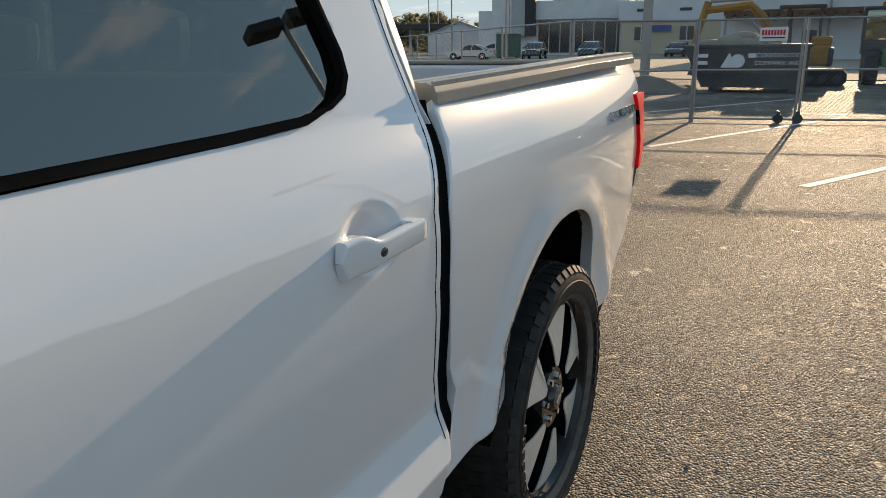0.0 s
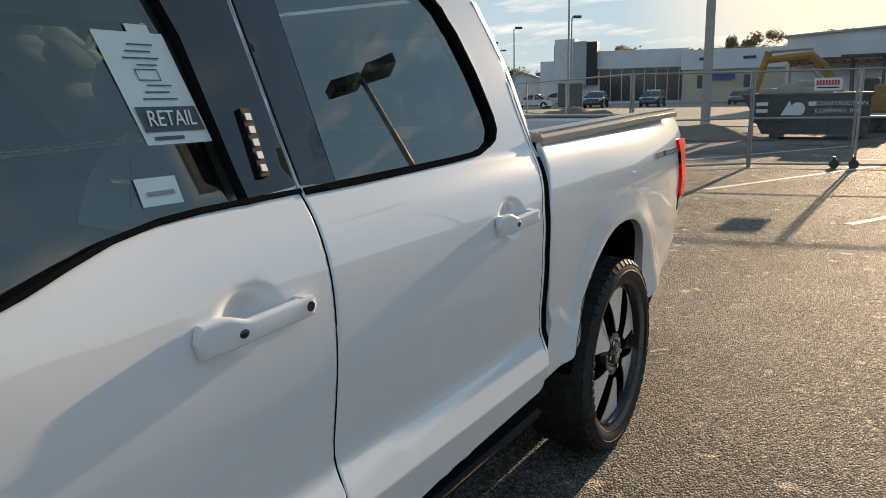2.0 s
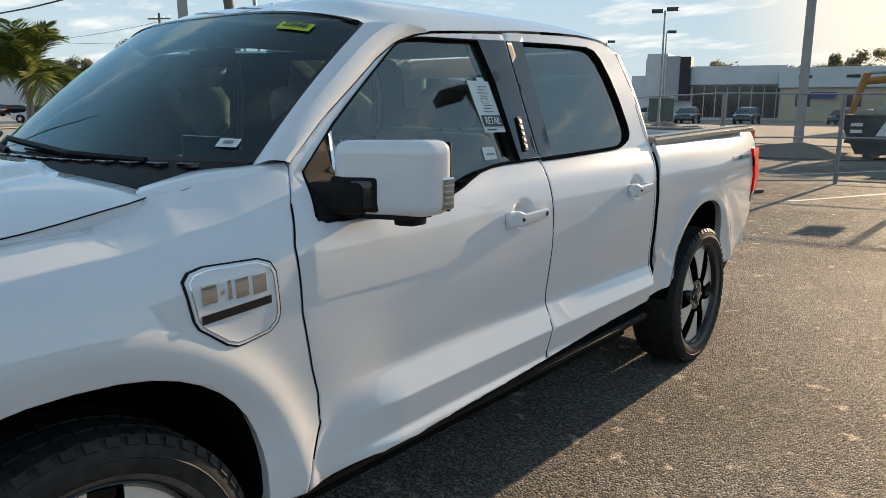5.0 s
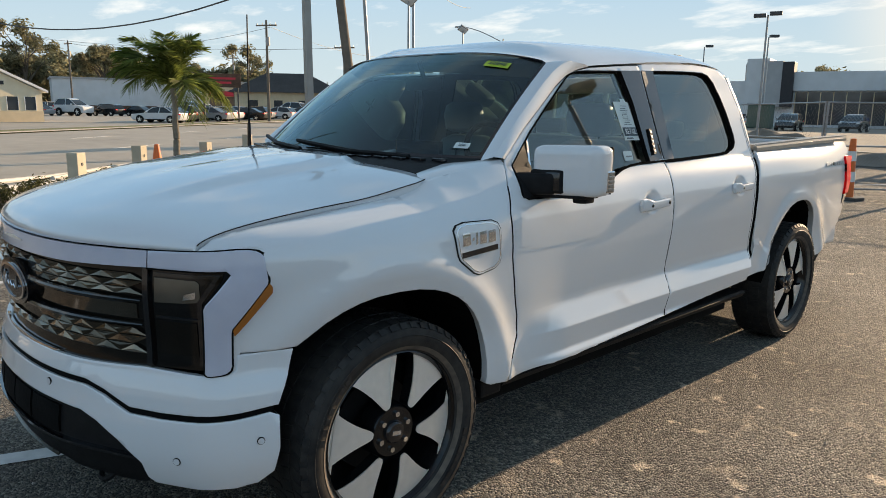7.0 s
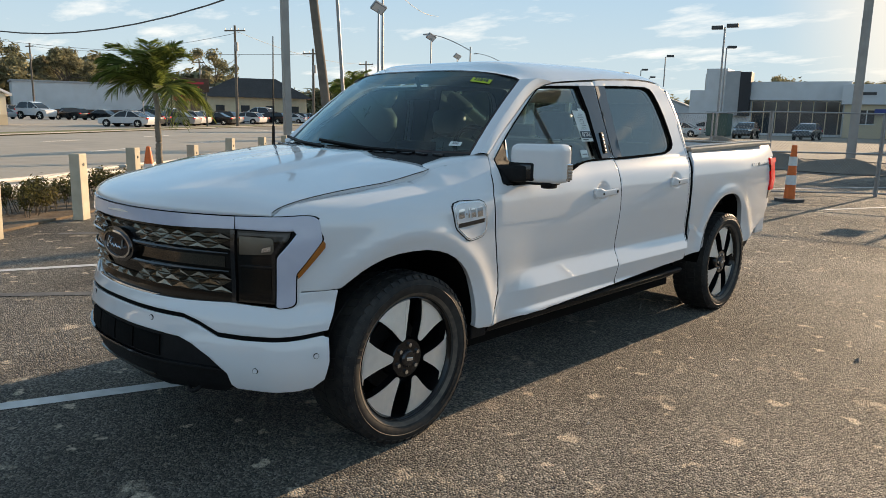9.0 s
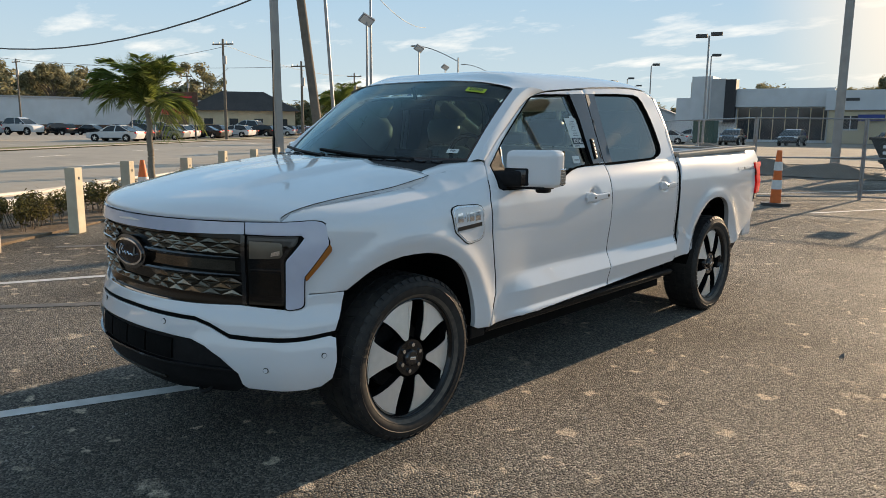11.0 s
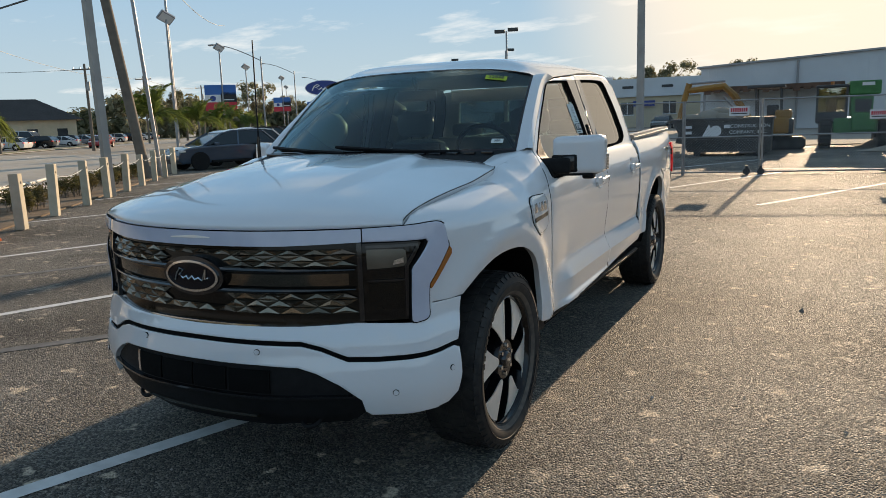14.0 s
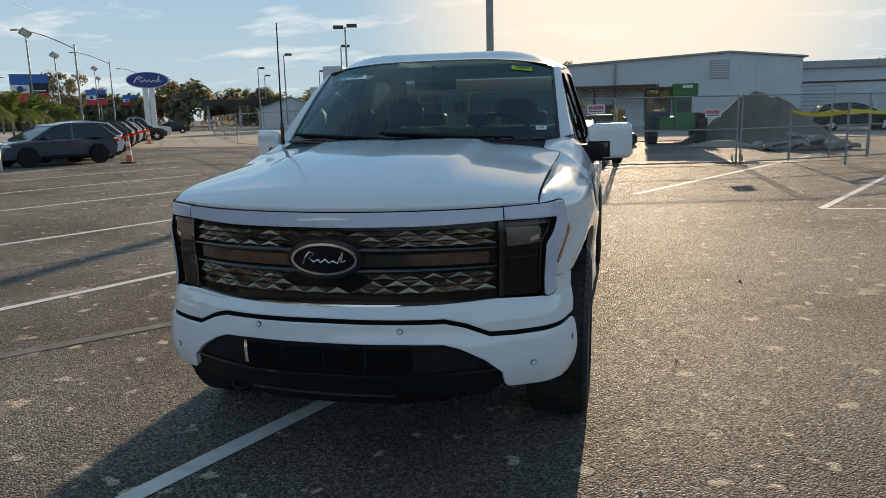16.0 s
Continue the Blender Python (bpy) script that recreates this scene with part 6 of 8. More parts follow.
rp = random.Random(61)
pv, pf = [], []
for _ in range(520):
    x, y = rp.uniform(-6.5, 7.5), rp.uniform(-4.5, 11.5)
    s, a = rp.uniform(.004, .013) * (2.2 if rp.random() < .04 else 1), rp.uniform(0, 6.28)
    z = ground_z(x, y) + .002
    k = len(pv)
    pv += [(x + s * math.cos(a + i * 2.09) * rp.uniform(.7, 1.3), y + s * math.sin(a + i * 2.09) * rp.uniform(.7, 1.3), z) for i in range(3)] + [(x, y, z + s * .9)]
    pf += [(k, k + 1, k + 3), (k + 1, k + 2, k + 3), (k + 2, k, k + 3)]
tagged(mesh_of("loose_gravel", pv, pf, RUBBLE, smooth=False), "scattered loose pale gravel on asphalt", "gravel", kind="stuff")

# ---------------------------------------------------------------- posts along the bed
post = thing("barrier_post", "square cream timber barrier post with a bolt hole", "post", group="barrier posts")
part("shaft", new_box(-.10, .10, -.075, .075, 0, .93, .012), POST_PAINT, post)
part("bolt", new_tube((0, -.082, .78), (0, .082, .78), .022, n=10), DARK_STEEL, post)
places = [(-1.75, .02), (0, 0), (1.55, .05), (3.5, -.05), (5.45, .05), (7.35, 0), (9.15, .03), (10.85, -.02), (12.75, 0), (14.65, .02), (16.3, 0), (18.0, 0)]
turn = math.degrees(math.atan2(UA.y, UA.x))
posts = []
for k, (a, p) in enumerate(places):
    q = W(a, p)
    m = pose(q.x, q.y, 0, random.uniform(-1.5, 1.5), random.uniform(-1.5, 1.5), turn + random.uniform(-7, 7)) @ Matrix.Diagonal((1, 1, random.uniform(.97, 1.08), 1))
    if k == 0:
        post.matrix_world = m
    else:
        posts.append(copy_thing(post, m))
for k in range(len(places) - 1):
    if k < 4:
        continue
    a, b = W(*places[k], .80), W(*places[k + 1], .80)
    bm = bmesh.new()
    sweep(bm, [a.lerp(b, t / 10) - Vector((0, 0, .10 * math.sin(math.pi * t / 10))) for t in range(11)], .007, 6)
    tagged(part("rope", bm, WHITE_BAND), "thin pale rope slung between barrier posts", "rope", "ropes")
WHITE_RAIL = material("weathered_white_rail", (.70, .67, .61), .6, noise_scale=5, color2=(.50, .46, .40), spread=.7, bump=.1, bump_scale=60)
for k in range(7):
    a0, p0 = -7 + k * 2.1, 2.45 + .33 * (k % 3)
    bm = bmesh.new()
    sweep(bm, [W(a0 + t * 1.6, p0 + .10 * math.sin(t * 1.3 + k), .10 + .06 * (k % 3) + .03 * math.sin(t * 2 + k)) for t in range(8)], .045, 8)
    tagged(part("fallen_rail", bm, WHITE_RAIL), "long pale rail lying on the planting bed", "rail", "fallen rails")


def leaf_mesh(name, centres, size, mat, seed, squash=1.0, per=60):
    """Many small leaves in clumps: (centre, radius) pairs."""
    r = random.Random(seed)
    verts, faces = [], []
    for c, rad in centres:
        for _ in range(per):
            d = Vector((r.gauss(0, 1), r.gauss(0, 1), r.gauss(0, 1) * squash)).normalized() * rad * (r.random() ** .45)
            o = Vector(c) + d
            s = size * r.uniform(.6, 1.3)
            n = (d.normalized() + Vector((r.uniform(-.8, .8), r.uniform(-.8, .8), r.uniform(-.2, 1.0)))).normalized()
            t = n.orthogonal().normalized()
            t = (Matrix.Rotation(r.uniform(0, 6.28), 3, n) @ t)
            b = n.cross(t)
            k = len(verts)
            verts += [o - t * s, o + b * s * .45 + n * s * .15, o + t * s, o - b * s * .45 + n * s * .15]
            faces.append((k, k + 1, k + 2, k + 3))
    me = bpy.data.meshes.new(name)
    me.from_pydata([tuple(v) for v in verts], [], faces)
    me.materials.append(mat)
    return me


def hedge(m, seed, length):
    th = thing("hedge", "low half-bare brown-green hedge in a mulch bed", "hedge", m, "hedges")
    r = random.Random(seed)
    bm = bmesh.new()
    cs = []
    for _ in range(int(26 * length)):
        x, y = r.uniform(-length / 2, length / 2), r.uniform(-.38, .38)
        top = Vector((x + r.uniform(-.1, .1), y + r.uniform(-.1, .1), r.uniform(.20, .40)))
        sweep(bm, [(x * .96, y * .8, 0), (Vector((x, y, .2)) + top) / 2, top], .006, 4)
        cs.append((top, r.uniform(.10, .17)))
    part("stem", bm, BARK, th, "thin bare brown stems", kind="stuff")
    ob = new("foliage", leaf_mesh("foliage", cs, .030, LEAF, seed, per=70))
    ob.parent = th
    return th


for k, (a, p, l) in enumerate(((-3.4, 1.2, 2.6), (.6, .95, 1.7), (2.6, 1.0, 1.4), (6.9, 1.0, 2.0), (10.2, 1.1, 2.0), (13.6, 1.1, 2.2), (16.8, 1.2, 2.2))):
    q = W(a, p)
    hedge(pose(q.x, q.y, .02, 0, 0, turn), 30 + k, l)


def palm(m, seed, height, spread_r, n=17, label="young feather palm with arching green fronds"):
    """A palm: ringed trunk, and fronds with a rib and many leaflets each."""
    th = thing("palm_tree", label, "palm tree", m, "palms")
    r = random.Random(seed)
    bm = bmesh.new()
    sweep(bm, [(.02 * math.sin(k * .2), .015 * math.cos(k * .26), height * k / 60) for k in range(61)], lambda t: .085 - .025 * t + .005 * math.cos(t * 120), 12)
    part("trunk", bm, PALM_BARK, th, smooth=True)
    for k in range(n):
        az, up = k * 2.399 + r.uniform(-.2, .2), .42 + 1.08 * ((k * .37) % 1)
        L = spread_r * r.uniform(.85, 1.15)
        rib = []
        for i in range(15):
            t = i / 14
            out, rise = L * t * math.cos(up * (1 - .18 * t)), L * t * math.sin(up) - L * (.98 - .50 * up) * t ** 2.6
            rib.append(Vector((out * math.cos(az), out * math.sin(az), height + rise)))
        bm = bmesh.new()
        sweep(bm, rib, lambda t: .016 * (1 - t) + .003, 5)
        side = Vector((-math.sin(az), math.cos(az), 0))
        for i in range(1, 15):
            for h in (0, .25, .5, .75):
                if i == 14 and h:
                    continue
                p0 = rib[i].lerp(rib[min(i + 1, 14)], h)
                d = (rib[min(i + 1, 14)] - rib[i - 1]).normalized()
                ll = L * .36 * math.sin(math.pi * (.12 + .84 * (i + h) / 15)) ** .7
                for s in (-1, 1):
                    tip = p0 + (d * .75 + side * s * .62 - Vector((0, 0, r.uniform(.05, .85) * (1.25 - .65 * up)))) * ll
                    mid = p0.lerp(tip, .5) + Vector((0, 0, .06 * ll))
                    wv = d * .011
                    v = [bm.verts.new(x) for x in (p0 - wv, p0 + wv, mid + wv * 1.1, tip, mid - wv * 1.1)]
                    bm.faces.new(v)
        part("frond", bm, FROND, th)
    return th


q = W(7.15, 2.15)
palm(pose(q.x - .28, q.y - .22, .02), 1, 1.93, 1.55, 30)
p2 = palm(pose(*W(23.2, 1.5, .02)), 2, 2.15, 1.6, 18, "young feather palm with arching green fronds by the road")
for k, a in enumerate((36, 45, 54, 66, 78, 92)):
    copy_thing(p2, pose(*W(a, 1.5, .02), 0, 0, 70 * k) @ Matrix.Diagonal((1, 1, .95 + .05 * (k % 3), 1)))


# ---------------------------------------------------------------- poles, lamps, wires
def pole(name, base, top, r0, r1, mat, label, category="pole", square=False, group=""):
    th = thing(name, label, category, Matrix.Translation(base), group)
    part("shaft", new_tube((0, 0, 0), Vector(top) - Vector(base), r0, r1, 4 if square else 14), mat, th, smooth=not square)
    return th


pole("concrete_pole", (-13.06, 9.05, 0), (-13.16, 8.98, 11), .125, .11, CONCRETE_POLE, "square grey concrete utility pole behind the posts", square=True)
pole("utility_pole", (-17.36, 13.9, 0), (-18.7, 13.2, 12), .17, .13, WOOD_POLE, "leaning weathered wooden utility pole")
pole("thin_pole", (-17.90, 15.0, 0), (-18.45, 14.6, 11), .07, .05, GALV, "slim grey metal pole")
pole("concrete_pole", (-4.06, 27.5, 0), (-4.08, 27.5, 12), .165, .14, CONCRETE_POLE, "thick round concrete utility pole by the fence")


def flood_light(x, y, h, az, heads=1):
    th = pole("lot_light", (x, y, 0), (x, y, h), .09, .06, GALV, "grey lot light pole with tilted floodlight", "light pole", group="lot lights")
    for s in ((0,) if heads == 1 else (-1, 1)):
        bm = bmesh.new()
        box(bm, -.42, .42, -.30, .30, -.09, .09, .03)
        bmesh.ops.rotate(bm, verts=bm.verts, cent=(0, 0, 0), matrix=Euler((radians(-44), radians(24), radians(az + 14))).to_matrix())
        bmesh.ops.translate(bm, verts=bm.verts, vec=(s * .55 * math.cos(radians(az)), s * .55 * math.sin(radians(az)), h + .22))
        head = part("lamp_head", bm, GALV, th)
        bm = bmesh.new()
        box(bm, -.36, .36, -.24, .24, -.105, -.092)
        bmesh.ops.rotate(bm, verts=bm.verts, cent=(0, 0, 0), matrix=Euler((radians(-44), radians(24), radians(az + 14))).to_matrix())
        bmesh.ops.translate(bm, verts=bm.verts, vec=(s * .55 * math.cos(radians(az)), s * .55 * math.sin(radians(az)), h + .22))
        part("lens", bm, SIGN_WHITE, head)
    part("bracket", new_tube((0, 0, h - .1), (0, 0, h + .2), .05, n=8), GALV, th)
    return th


def box_light(x, y, h, az, heads=2):
    th = pole("lot_light", (x, y, 0), (x, y, h), .10, .07, GALV, "tall lot light pole with flat box lamps", "light pole", group="lot lights")
    for s in ((-1, 1) if heads == 2 else (1,)):
        bm = bmesh.new()
        box(bm, .12, 1.0, -.28, .28, -.13, .13, .03)
        bmesh.ops.rotate(bm, verts=bm.verts, cent=(0, 0, 0), matrix=Euler((0, 0, radians(az + (0 if s > 0 else 180)))).to_matrix())
        bmesh.ops.translate(bm, verts=bm.verts, vec=(0, 0, h + .05 + .06 * s))
        part("lamp_head", bm, DARK_STEEL, th)
    return th


flood_light(-30.35, 27.6, 7.62, 62)
l2 = flood_light(-44.7, 46.8, 8.46, 62)
flood_light(-57.4, 64.4, 8.5, 62)
flood_light(-73.9, 91.3, 9.2, 62)
flood_light(-91.4, 114.2, 9.3, 62)
box_light(-21.15, 56.0, 8.93, 20)
box_light(9.6, 16.2, 8.2, 115)
box_light(-39.6, 83.0, 9.28, 30, 1)
for x, y, h in ((-52, 100, 9), (-60, 118, 9), (-47, 112, 9), (-30, 78, 9.5)):
    box_light(x, y, h, 40, 1)


def street_lamp(x, y, h, ax, ay, reach):
    th = pole("street_lamp", (x, y, 0), (x, y, h), .11, .07, GALV, "tall street lamp with a long curved arm", "street lamp", group="street lamps")
    bm = bmesh.new()
    sweep(bm, [(ax * reach * t, ay * reach * t, h - .4 + 1.6 * math.sin(t * 1.5)) for t in (k / 10 for k in range(11))], .045, 6)
    arm = part("arm", bm, GALV, th)
    part("lamp_head", new_box(ax * reach - .35, ax * reach + .35, ay * reach - .15, ay * reach + .15, h + 1.10, h + 1.24, .03), GALV, arm)


for x, y, h in ((-47.05, 55.0, 8.6), (-68.5, 87.7, 10.0), (-84, 118, 10), (-36, 33, 12)):
    street_lamp(x, y, h, -.80, -.60, 4.6)


def utility(x, y, h, az=0.0):
    th = pole("utility_pole", (x, y, 0), (x, y, h), .16, .10, WOOD_POLE, "wooden utility pole with a crossarm", "utility pole", group="utility poles")
    m = Matrix.Rotation(radians(az), 3, "Z")
    bm = bmesh.new()
    box(bm, -1.1, 1.1, -.06, .06, h - .55, h - .42)
    bmesh.ops.rotate(bm, verts=bm.verts, cent=(0, 0, 0), matrix=m)
    arm = part("crossarm", bm, WOOD_POLE, th)
    for s in (-1, -.4, .4, 1):
        v = m @ Vector((s, 0, h - .42))
        part("insulator", new_tube(v, v + Vector((0, 0, .18)), .05, .03, 8), GALV, arm)
    part("transformer", new_tube((.22, 0, h - 2.4), (.22, 0, h - 1.6), .18, n=12), GALV, th)


for x, y, h, az in ((-61.5, 36.6, 9.8, 30), (-57.3, 42.8, 7.9, 30), (-80.5, 69.7, 9.3, 30), (-95, 95, 9.5, 30), (-112, 60, 10, 20), (-118, 36, 11, 10), (-105, 20, 11, 0)):
    utility(x, y, h, az)


def wire(a, b, sag, r=.014):
    a, b = Vector(a), Vector(b)
    bm = bmesh.new()
    sweep(bm, [a.lerp(b, t / 20) - Vector((0, 0, sag * 4 * (t / 20) * (1 - t / 20))) for t in range(21)], r, 5)
    tagged(part("power_line", bm, DARK_STEEL), "thin dark overhead cable", "cable", "overhead cables")


wire((-60, 4, 12.35), (-18.85, 13.3, 6.34), 3.92, .032)
wire((-118, 36, 10.6), (-60.7, 36.6, 9.1), 1.2, .02)
wire((-105, 20, 10.6), (-57.3, 42.8, 7.4), 1.0, .02)
wire((-60.7, 36.6, 9.1), (-80.5, 69.7, 8.9), .8, .02)
wire((-80.5, 69.7, 8.9), (-95, 95, 9.1), .6, .02)
wire((-112, 60, 8.5), (-60.7, 36.6, 7.0), 1.0, .02)
wire((-18.85, 13.2, 11.0), (-44, 47, 10.5), 1.6, .02)

# banners on the second and fourth lamp poles, and the oval pylon sign


def banner(x, y, z0, z1, w, az=43):
    th = thing("pole_banner", "blue, white and red banner on a light pole", "banner", pose(x, y, 0, 0, 0, az), "banners")
    h = z1 - z0
    part("blue_field", new_box(-w / 2, w / 2, -.16, -.12, z0 + h * .62, z1, .005), SIGN_SKY, th)
    part("red_field", new_box(-w / 2, w / 2, -.16, -.12, z0, z0 + h * .33, .005), SIGN_RED, th)
    wf = part("white_field", new_box(-w / 2, 0, -.16, -.12, z0 + h * .335, z0 + h * .615, .005), SIGN_WHITE, th)
    bf = part("black_field", new_box(.002, w / 2, -.16, -.12, z0 + h * .335, z1 - h * .30, .005), SIGN_BLACK, th)
    part("oval_mark", revolve([(0, -.165), (h * .11, -.165), (h * .11, -.16)], 24, "y", (-w * .25, 0, z0 + h * .475)), SIGN_BLUE, wf)
    part("text_bar", new_box(w * .08, w * .42, -.168, -.162, z0 + h * .40, z0 + h * .44), SIGN_WHITE, bf)


banner(-44.95, 46.8, 3.22, 5.48, 2.7)
banner(-74.1, 91.3, 4.15, 6.35, 2.7)
banner(-100.4, 134.9, 5.0, 7.2, 2.8)
pyl = thing("pylon_sign", "blue oval sign with white border on two white pylons", "sign", pose(-48.0, 66.7, .56, 0, 0, 34))
for s in (-1, 1):
    part("pylon", new_box(s * .32 - .27, s * .32 + .27, -.2, .2, -.56, 4.6, .03), SIGN_WHITE, pyl)


def oval_disc(a, b, d0, d1, zc, n=48):
    return new_prism([(a * math.cos(2 * math.pi * k / n), zc + b * math.sin(2 * math.pi * k / n)) for k in range(n)], "y", d0, d1)


face = part("sign_border", oval_disc(2.15, .86, -.28, .28, 5.33), SIGN_WHITE, pyl)
part("sign_face", oval_disc(2.07, .80, -.30, .30, 5.33), SIGN_BLUE, pyl)
bm = bmesh.new()
sweep(bm, [(-1.35, -.33, 5.05), (-1.1, -.33, 5.5), (-.75, -.33, 5.72), (-.45, -.33, 5.62), (-.95, -.33, 5.35), (-.55, -.33, 5.15), (-.25, -.33, 5.35), (-.15, -.33, 5.12), (.15, -.33, 5.35), (.35, -.33, 5.12), (.65, -.33, 5.3), (.85, -.33, 5.1), (1.05, -.33, 5.4), (1.2, -.33, 5.8), (1.1, -.33, 5.15), (1.4, -.33, 5.22)], .075, 6)
part("script_mark", bm, SIGN_WHITE, pyl, "white script-like stroke")


def street_sign(x, y, h, az, kind):
    th = pole("street_sign", (x, y, 0), (x, y, h), .035, .035, GALV, "street name sign on a thin steel post" if kind else "back of an octagonal road sign on a post", "road sign", group="road signs")
    if kind:
        pl = part("plate", new_box(-.45, .45, -.02, .02, h - .25, h, .01), GREEN_MACHINE, th)
        part("text_bar", new_box(-.34, .34, -.026, -.021, h - .16, h - .09), SIGN_WHITE, pl)
    else:
        part("plate", new_prism([(.42 * math.cos(math.pi * (k + .5) / 4), h - .3 + .42 * math.sin(math.pi * (k + .5) / 4)) for k in range(8)], "y", -.02, .02), GALV, th)
    th.rotation_euler.z = radians(az)


street_sign(-62.5, 27.6, 3.0, 60, False)
street_sign(-63.0, 30.0, 2.9, 65, True)

# ---------------------------------------------------------------- cones
def cone(x, y, h, tall):
    th = thing("traffic_cone", "tall orange channelizer cone with white bands" if tall else "orange traffic cone with white band", "traffic cone", Matrix.Translation((x, y, ground_z(x, y))), "cones")
    r0, r1 = (.11, .05) if tall else (.15, .035)
    part("base", new_box(-.24, .24, -.24, .24, 0, .05, .015) if not tall else new_tube((0, 0, 0), (0, 0, .06), .30, n=8), DARK_STEEL if tall else ORANGE, th)
    part("body", revolve([(r0, .05), (r0 * .8 + r1 * .2, h * .3), (r0 * .4 + r1 * .6, h * .7), (r1, h), (.0, h + .01)], 24, "z"), ORANGE, th, smooth=True)
    for z0, z1 in (((.30, .47), (.64, .80)) if tall else ((.48, .70),)):
        ra, rb = r0 + (r1 - r0) * z0 + .014, r0 + (r1 - r0) * z1 + .014
        part("band", revolve([(ra, z0 * h), (rb, z1 * h)], 24, "z"), WHITE_BAND, th, smooth=True)


cone(-1.6, 13.35, 1.14, True)
cone(-8.72, 3.22, .94, False)
cone(-16.3, 19.8, 1.0, True)
cone(-30, 40.5, 1.0, True)


# ---------------------------------------------------------------- cars
def paint(name, c):
    return material(name, c, .25, coat=.8, noise_scale=3, vary=.06)


CAR_GLASS = material("car_window_glass", (.012, .014, .016), .12, coat=.1, noise_scale=2, vary=.3)


def car(label, body_mat, L, Wd, H, kind, category):
    """A parked car along x (nose at -x), standing on z = 0."""
    th = thing("car", label, category, group="parked cars")
    hw, zb = Wd / 2, H * .20
    belt = H * .60
    if kind == "suv":
        low = [(-.50, .28), (-.497, .44), (-.48, .52), (-.40, .575), (-.27, .62), (.10, .63), (.465, .62), (.49, .56), (.50, .40), (.485, .26)]
        roof = [(-.27, .62), (-.17, .78), (-.06, .93), (.02, .985), (.12, 1.0), (.26, .985), (.35, .945), (.405, .90), (.475, .62)]
    elif kind == "sedan":
        low = [(-.50, .30), (-.495, .46), (-.46, .53), (-.20, .61), (.33, .63), (.485, .62), (.50, .45), (.485, .28)]
        roof = [(-.22, .61), (-.06, .94), (.04, 1.0), (.16, .98), (.36, .63)]
    else:
        low = [(-.50, .30), (-.495, .50), (-.46, .56), (-.22, .60), (.10, .60), (.12, .63), (.49, .62), (.495, .33)]
        roof = [(-.20, .60), (-.10, .95), (-.04, 1.0), (.08, .99), (.12, .60)]
    bm = bmesh.new()
    prism(bm, [(-.47, .17)] + low[:1] + low[1:] + [(.46, .17)], "y", -.5, .5)
    for v in bm.verts:
        t = abs(v.co.x)
        v.co = Vector((v.co.x * L, v.co.y * Wd * (1 - .10 * max(0, t - .36) / .14) * (1 if v.co.z > .3 else .95), v.co.z * H))
    bmesh.ops.bevel(bm, geom=[e for e in bm.edges if e.is_boundary is False and abs(e.verts[0].co.y - e.verts[1].co.y) < .05], offset=.085, segments=3, affect="EDGES", profile=.6)
    part("body", bm, body_mat, th, smooth=True)
    bm = bmesh.new()
    prism(bm, roof, "y", -.5, .5)
    for v in bm.verts:
        top = (v.co.z - .6) / .4
        v.co = Vector((v.co.x * L, v.co.y * Wd * (.94 - .20 * max(top, 0)), v.co.z * H - .012))
    bmesh.ops.bevel(bm, geom=bm.edges[:], offset=.03, segments=2, affect="EDGES")
    cabin = part("cabin_glass", bm, CAR_GLASS, th, smooth=True)
    tops = [(x, z) for x, z in roof if z > .9]
    bm = bmesh.new()
    prism(bm, [(x * 1.02, z) for x, z in tops] + [(x * 1.0, z - .045) for x, z in reversed(tops)], "y", -.5, .5)
    for v in bm.verts:
        v.co = Vector((v.co.x * L, v.co.y * Wd * .755, v.co.z * H + .005))
    bmesh.ops.bevel(bm, geom=bm.edges[:], offset=.02, segments=2, affect="EDGES")
    part("roof", bm, body_mat, th, smooth=True)
    for s in (-1, 1):
        for x0, z0, x1, z1 in ((roof[0][0], roof[0][1], tops[0][0], tops[0][1]), (.07 if kind != "truck" else .02, .61, .09 if kind != "truck" else .02, .97), (roof[-1][0], roof[-1][1], tops[-1][0], tops[-1][1])):
            part("pillar", new_tube((x0 * L, s * Wd * .465, z0 * H), (x1 * L, s * Wd * .378, z1 * H), .04, .035, 6), body_mat, th)
        for xw in (-.315, .30):
            R0 = H * .215
            part("wheel_arch", new_tube((xw * L, s * (hw - .10), R0 * 1.03), (xw * L, s * (hw + .006), R0 * 1.03), R0 * 1.14, n=20), TYRE_BLACK, th)
            w = part("tyre", new_tube((xw * L, s * (hw - .2), R0), (xw * L, s * (hw + .012), R0), R0, n=24), TYRE_BLACK, th)
            part("rim", new_prism([(xw * L + R0 * (.66 if k % 4 in (0, 1) else .24) * math.cos(math.pi * k / 10), R0 + R0 * (.66 if k % 4 in (0, 1) else .24) * math.sin(math.pi * k / 10)) for k in range(20)], "y", s * hw, s * (hw + .022)), TYRE_BLACK if "blue" in label else RIM_SILVER, w)
        part("side_sill", new_box(-.20 * L, .19 * L, s * (hw - .12), s * (hw - .012), .17 * H, .235 * H, .02), TYRE_BLACK, th)
        part("headlight", new_box(-.488 * L, -.44 * L, s * hw * .62, s * hw * .93, .47 * H, .53 * H, .02), SIGN_WHITE, th)
        part("taillight", new_box(.462 * L, .497 * L, s * hw * .62, s * hw * .95, .50 * H, .58 * H, .02), RED_LENS, th)
        part("wing_mirror", new_box(-.18 * L, -.14 * L, s * (hw - .02), s * (hw + .16), .62 * H, .70 * H, .03), body_mat, th)
    return th


